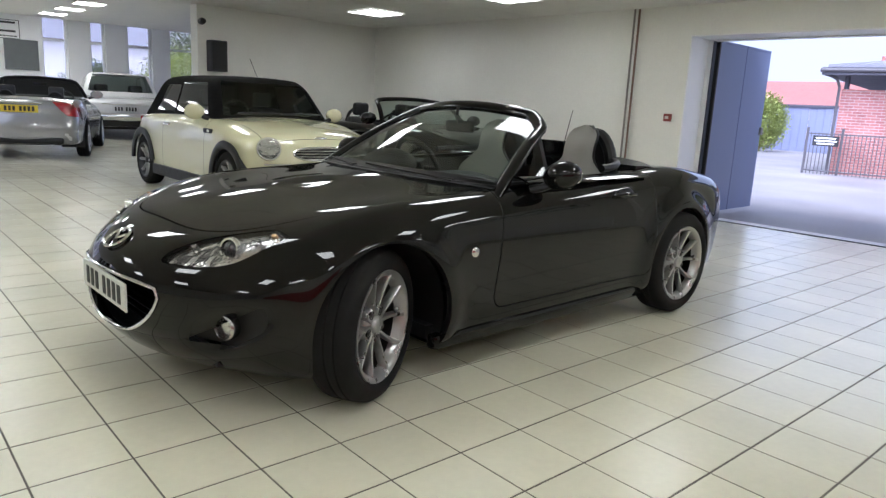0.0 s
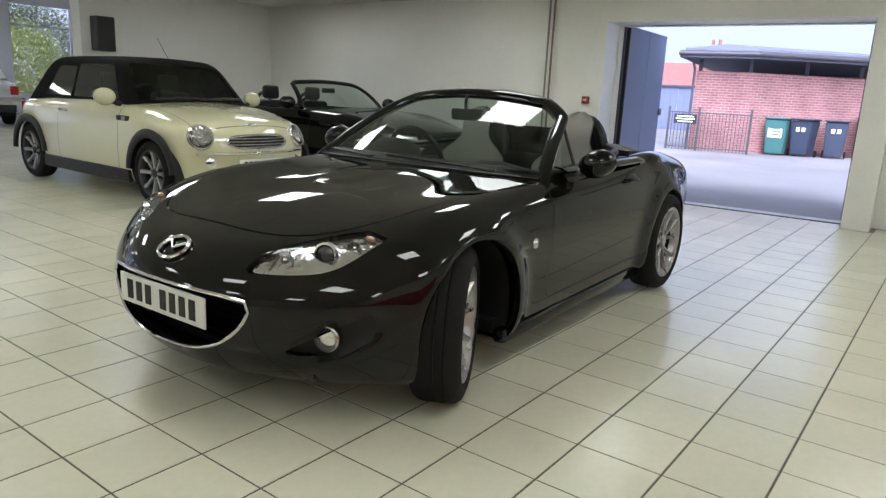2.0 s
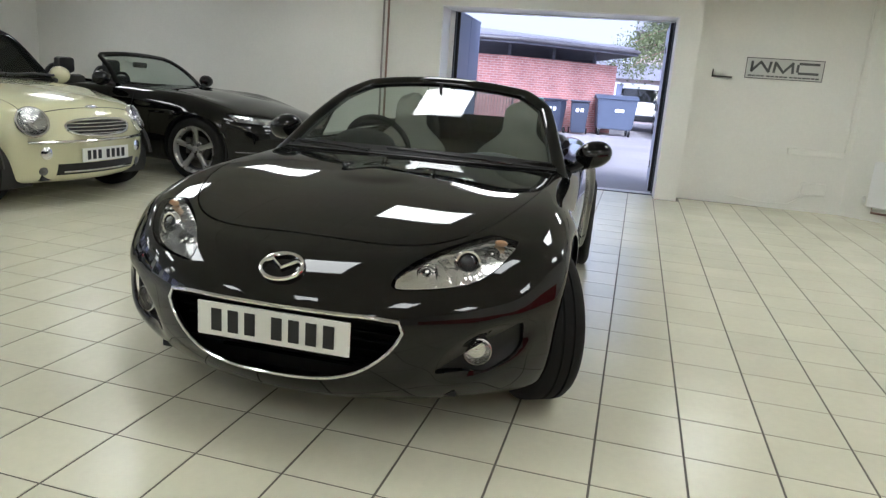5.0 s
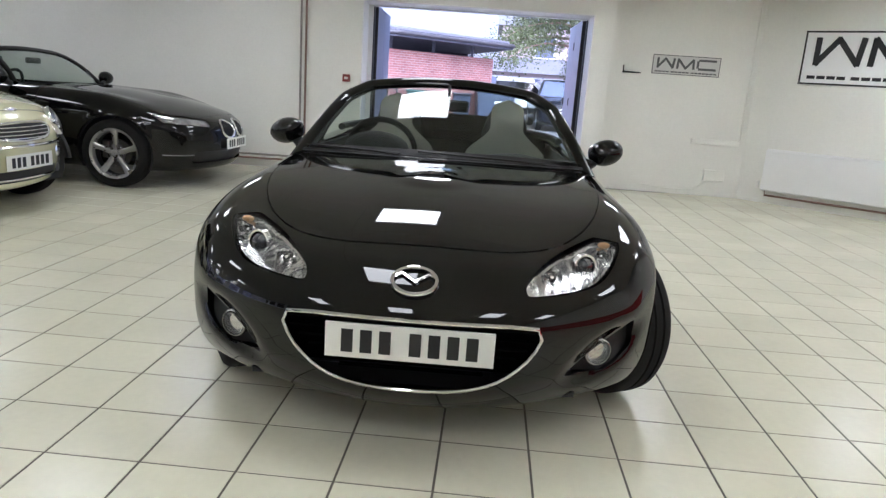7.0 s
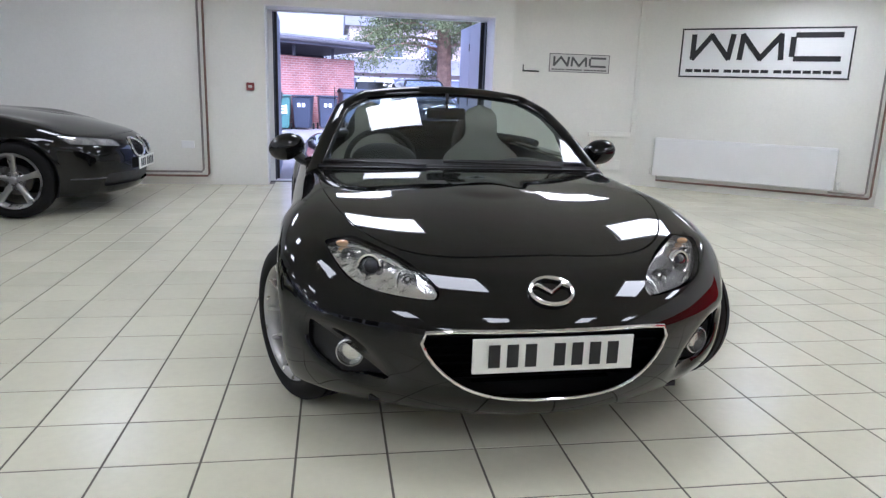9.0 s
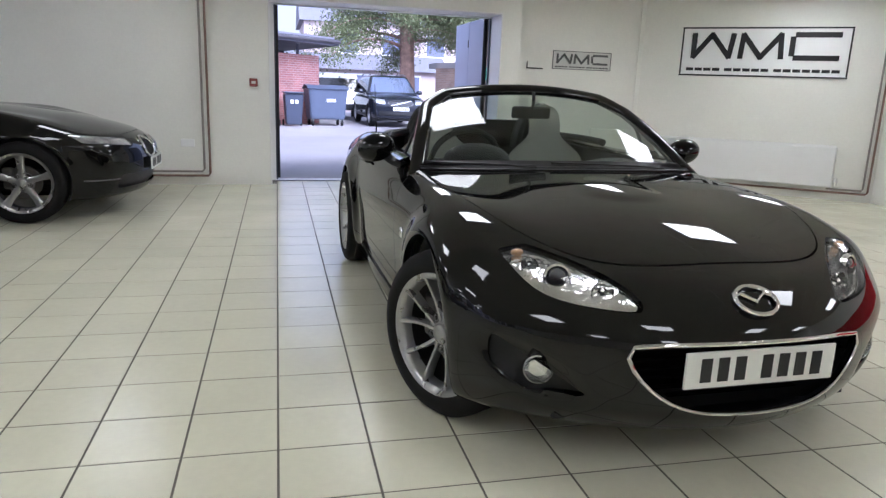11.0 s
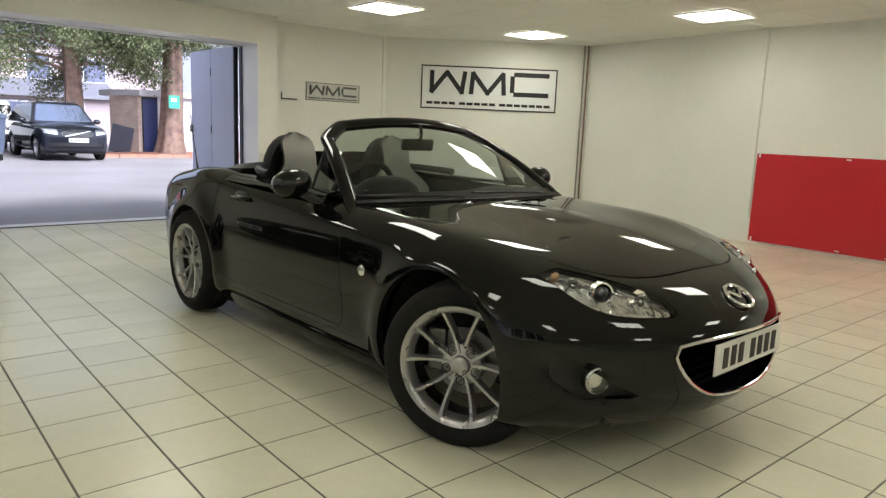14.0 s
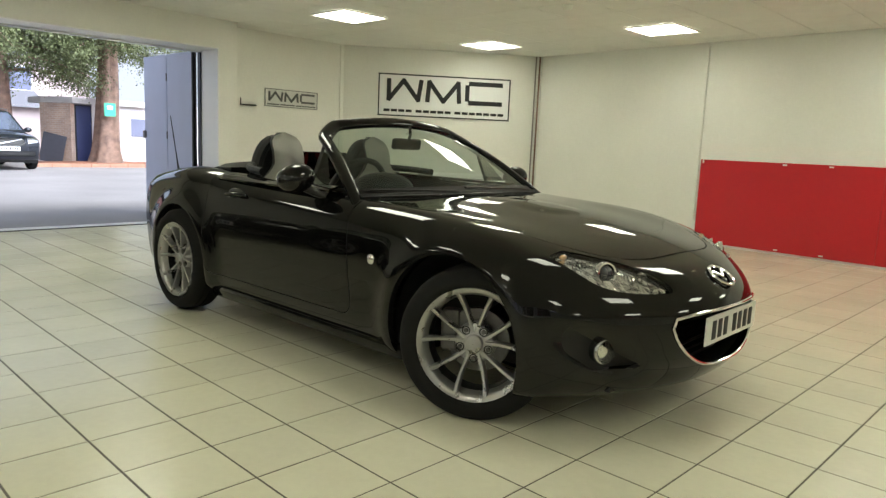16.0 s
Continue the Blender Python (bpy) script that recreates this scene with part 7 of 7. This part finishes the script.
# distance: garages, houses, boundary wall
def house(name, x, y, w, d, h, ridge, wall_m, roof_m, label, windows=(), yaw=0):
    e = thing(name, pose(x, y, GZ, 0, 0, yaw), label, "house", "houses in the distance")
    part("wall", boxes(((d / 2, 0, h / 2), (d, w, h))), wall_m, e)
    bm = bmesh.new()
    o = 0.3
    v = [bm.verts.new(p) for p in ((-o, -w / 2 - o, h - 0.1), (-o, w / 2 + o, h - 0.1), (d + o, w / 2 + o, h - 0.1), (d + o, -w / 2 - o, h - 0.1), (d / 2, -w / 2 - o, ridge), (d / 2, w / 2 + o, ridge))]
    for f in ((0, 1, 5, 4), (2, 3, 4, 5), (1, 2, 5), (3, 0, 4), (3, 2, 1, 0)):
        bm.faces.new([v[k] for k in f])
    part("roof", bm, roof_m, e)
    for wy, wz, ww, wh in windows:
        wn_ = part("window", boxes(((-0.02, wy, wz), (0.08, ww, wh))), M_REVEAL, e, "white framed window")
        part("pane", boxes(((-0.065, wy, wz), (0.02, ww - 0.16, wh - 0.16))), M_BLUEWALL, wn_)
    return e


M_PINK = mat("pale_pink_render", (0.50, 0.41, 0.40), 0.8, var=0.1, scale=1.0)
house("garage_row", 37, 0.8, 11.0, 5.0, 2.3, 3.1, M_PINK, M_SLATE, "pale garages with grey roofs", ((4.0, 1.2, 1.8, 1.6), (1.6, 1.2, 1.8, 1.6), (-0.8, 1.2, 1.8, 1.6), (-3.2, 1.2, 1.8, 1.6)))
house("house", 48, -4.0, 13.0, 9.0, 5.6, 8.4, M_PINK, M_SLATE, "pale pink rendered house with white windows", ((3.5, 4.2, 1.4, 1.5), (0.6, 4.2, 1.4, 1.5), (-2.5, 4.2, 1.4, 1.5), (3.5, 1.5, 1.4, 1.6), (0.6, 1.5, 1.4, 1.6)))
h1 = house("house", 52, 21.6, 12.0, 8.0, 2.7, 4.5, M_BRICK_TAN, M_ROOFTILE, "house with orange clay tile roof", ((2.0, 1.5, 1.2, 1.0),), 4)
part("chimney", boxes(((3.0, -4.6, 4.9), (0.7, 1.0, 1.6)), ((3.0, -4.6, 5.74), (0.85, 1.15, 0.12))), M_BRICK_TAN, h1, "brick chimney")
for s in (-1, 1):
    part("chimney_pot", rod(bmesh.new(), (3.0, -4.6 + 0.25 * s, 5.8), (3.0, -4.6 + 0.25 * s, 6.2), 0.14, 0.11), M_ROOFTILE, h1)
house("house", 58, 34.0, 12.0, 8.0, 2.6, 4.3, M_BRICK_TAN, M_ROOFTILE, "house with orange clay tile roof", (), -3)
fence = thing("boundary_fence", pose(0, 0, 0), "tall blue-grey boarded fence across the yard", "fence")
for k in range(26):
    part("board", boxes(((36.0 + 0.01 * (k % 3), 9.0 + 0.36 * k, 1.0 + GZ * 0.5), (0.05, 0.345, 2.3)), bevel=0.004), M_BLUEWALL, fence)
part("capping", boxes(((36.0, 13.5, 2.03), (0.18, 9.5, 0.12))), M_FASCIA, fence, "dark capping rail")


def bush(x, y, z, sx, sy, sz, leaf, seed, count, label, ls=0.14):
    rng = random.Random(seed)
    e = thing("bush", pose(x, y, z), label, "bush", "bushes")
    V, Fs = [], []
    bm = bmesh.new()
    for k in range(9):
        a = k * 2.4
        rod(bm, (0, 0, 0), (sx * 0.55 * math.cos(a), sy * 0.55 * math.sin(a), sz * rng.uniform(0.7, 1.2)), 0.03, 0.008, 6)
    part("stems", bm, M_BARK, e)
    for _ in range(count):
        d = Vector((rng.gauss(0, 1), rng.gauss(0, 1), rng.gauss(0, 1))).normalized() * rng.uniform(0.35, 1.0) ** 0.5 * rng.uniform(0.8, 1.12)
        c = Vector((d.x * sx, d.y * sy, sz + d.z * sz))
        t = Vector((rng.gauss(0, 1), rng.gauss(0, 1), rng.gauss(0, 1))).normalized()
        s = t.cross(Vector((0.3, 0.5, 0.8))).normalized()
        q = ls * rng.uniform(0.6, 1.4)
        i0 = len(V)
        V += [c, c + t * q * 0.5 + s * q * 0.3, c + t * q, c + t * q * 0.5 - s * q * 0.3]
        Fs.append((i0, i0 + 1, i0 + 2, i0 + 3))
    o = obj("foliage", V, Fs, leaf, e)
    o["kind"] = "stuff"
    return e


bush(32.5, 14.9, GZ, 1.0, 1.15, 1.35, M_LEAF2, 4, 9000, "tall ragged yellow-green bush by the fence", 0.11)
# street side, beyond the shop windows
bush(10.6, 28.0, -0.25, 1.6, 1.5, 1.6, M_LEAF2, 5, 14000, "yellow-green shrub outside the shop window", 0.07)
bush(8.4, 31.0, -0.25, 1.6, 1.5, 1.3, M_LEAF, 6, 12000, "dark green shrub outside the shop window", 0.08)
bush(13.0, 33.0, -0.25, 2.2, 2.0, 2.3, M_LEAF, 7, 14000, "tall dark green shrub outside the shop window", 0.09)
bush(3.0, 36.0, -0.25, 3.0, 2.0, 2.0, M_LEAF, 9, 5000, "dark green shrub across the street", 0.22)
house("house", 46, 4.0, 30.0, 8.0, 4.2, 7.0, M_RENDERED, M_SLATE, "pale terrace across the street", tuple((-12.0 + 4.0 * k, 2.2, 1.6, 1.6) for k in range(7)), 0).matrix_world = pose(4.0, 46, -0.25, 0, 0, 90)

# ---- floor tiles, last ----
PITCH, GX, GY = 0.3, 0.112, 0.142


def tile_faces(dx=0.1469, dy=0.1462, b=0.0011):
    ring = ((-1, -1), (1, -1), (1, 1), (-1, 1))
    V = [(u * dx, v * dy, -0.006) for u, v in ring] + [(u * dx, v * dy, -b) for u, v in ring] + [(u * (dx - b), v * (dy - b), 0) for u, v in ring]
    Fs = [(8, 9, 10, 11)]
    for k in range(4):
        j = (k + 1) % 4
        Fs += [(k, j, 4 + j, 4 + k), (4 + k, 4 + j, 8 + j, 8 + k)]
    return V, Fs


DOORWAY_INV = DOORWAY.inverted()
TV, TF = tile_faces()
tile_mesh = bpy.data.meshes.new("tile")
tile_mesh.from_pydata(TV, [], TF)
tile_mesh.materials.append(M_TILE)
restV, restF = [], []
rng = random.Random(5)
for i in range(-21, 35):
    for j in range(-12, 78):
        x, y = GX + PITCH * (i + 0.5), GY + PITCH * (j + 0.5)
        out = DOORWAY_INV @ Vector((x, y, 0))
        if y < 10.6 and out.x > (0.25 if 0.15 < out.y < 2.9 else 0.4 if y < 1.2 else 0.1) or y < -2.9 or y > 22.45 or x > 10.4:
            continue
        dz = rng.uniform(-0.0003, 0.0004)
        if 0 <= i < 9 and -1 <= j < 20 or i in (-1, 9, 10, 11) and 0 <= j < 19:
            ob = new("tile", tile_mesh)
            ob.location = (x, y, dz)
            ob.rotation_euler = (rng.uniform(-0.0012, 0.0012), rng.uniform(-0.0012, 0.0012), 0)
            ob.parent = floor
        else:
            k = len(restV)
            tx, ty = rng.uniform(-0.0012, 0.0012), rng.uniform(-0.0012, 0.0012)
            restV += [(x + a, y + b, c + dz + tx * a + ty * b) for a, b, c in TV]
            restF += [tuple(k + q for q in f) for f in TF]
rest = obj("tile_field", restV, restF, M_TILE_FAR, floor)
rest["kind"] = "stuff"
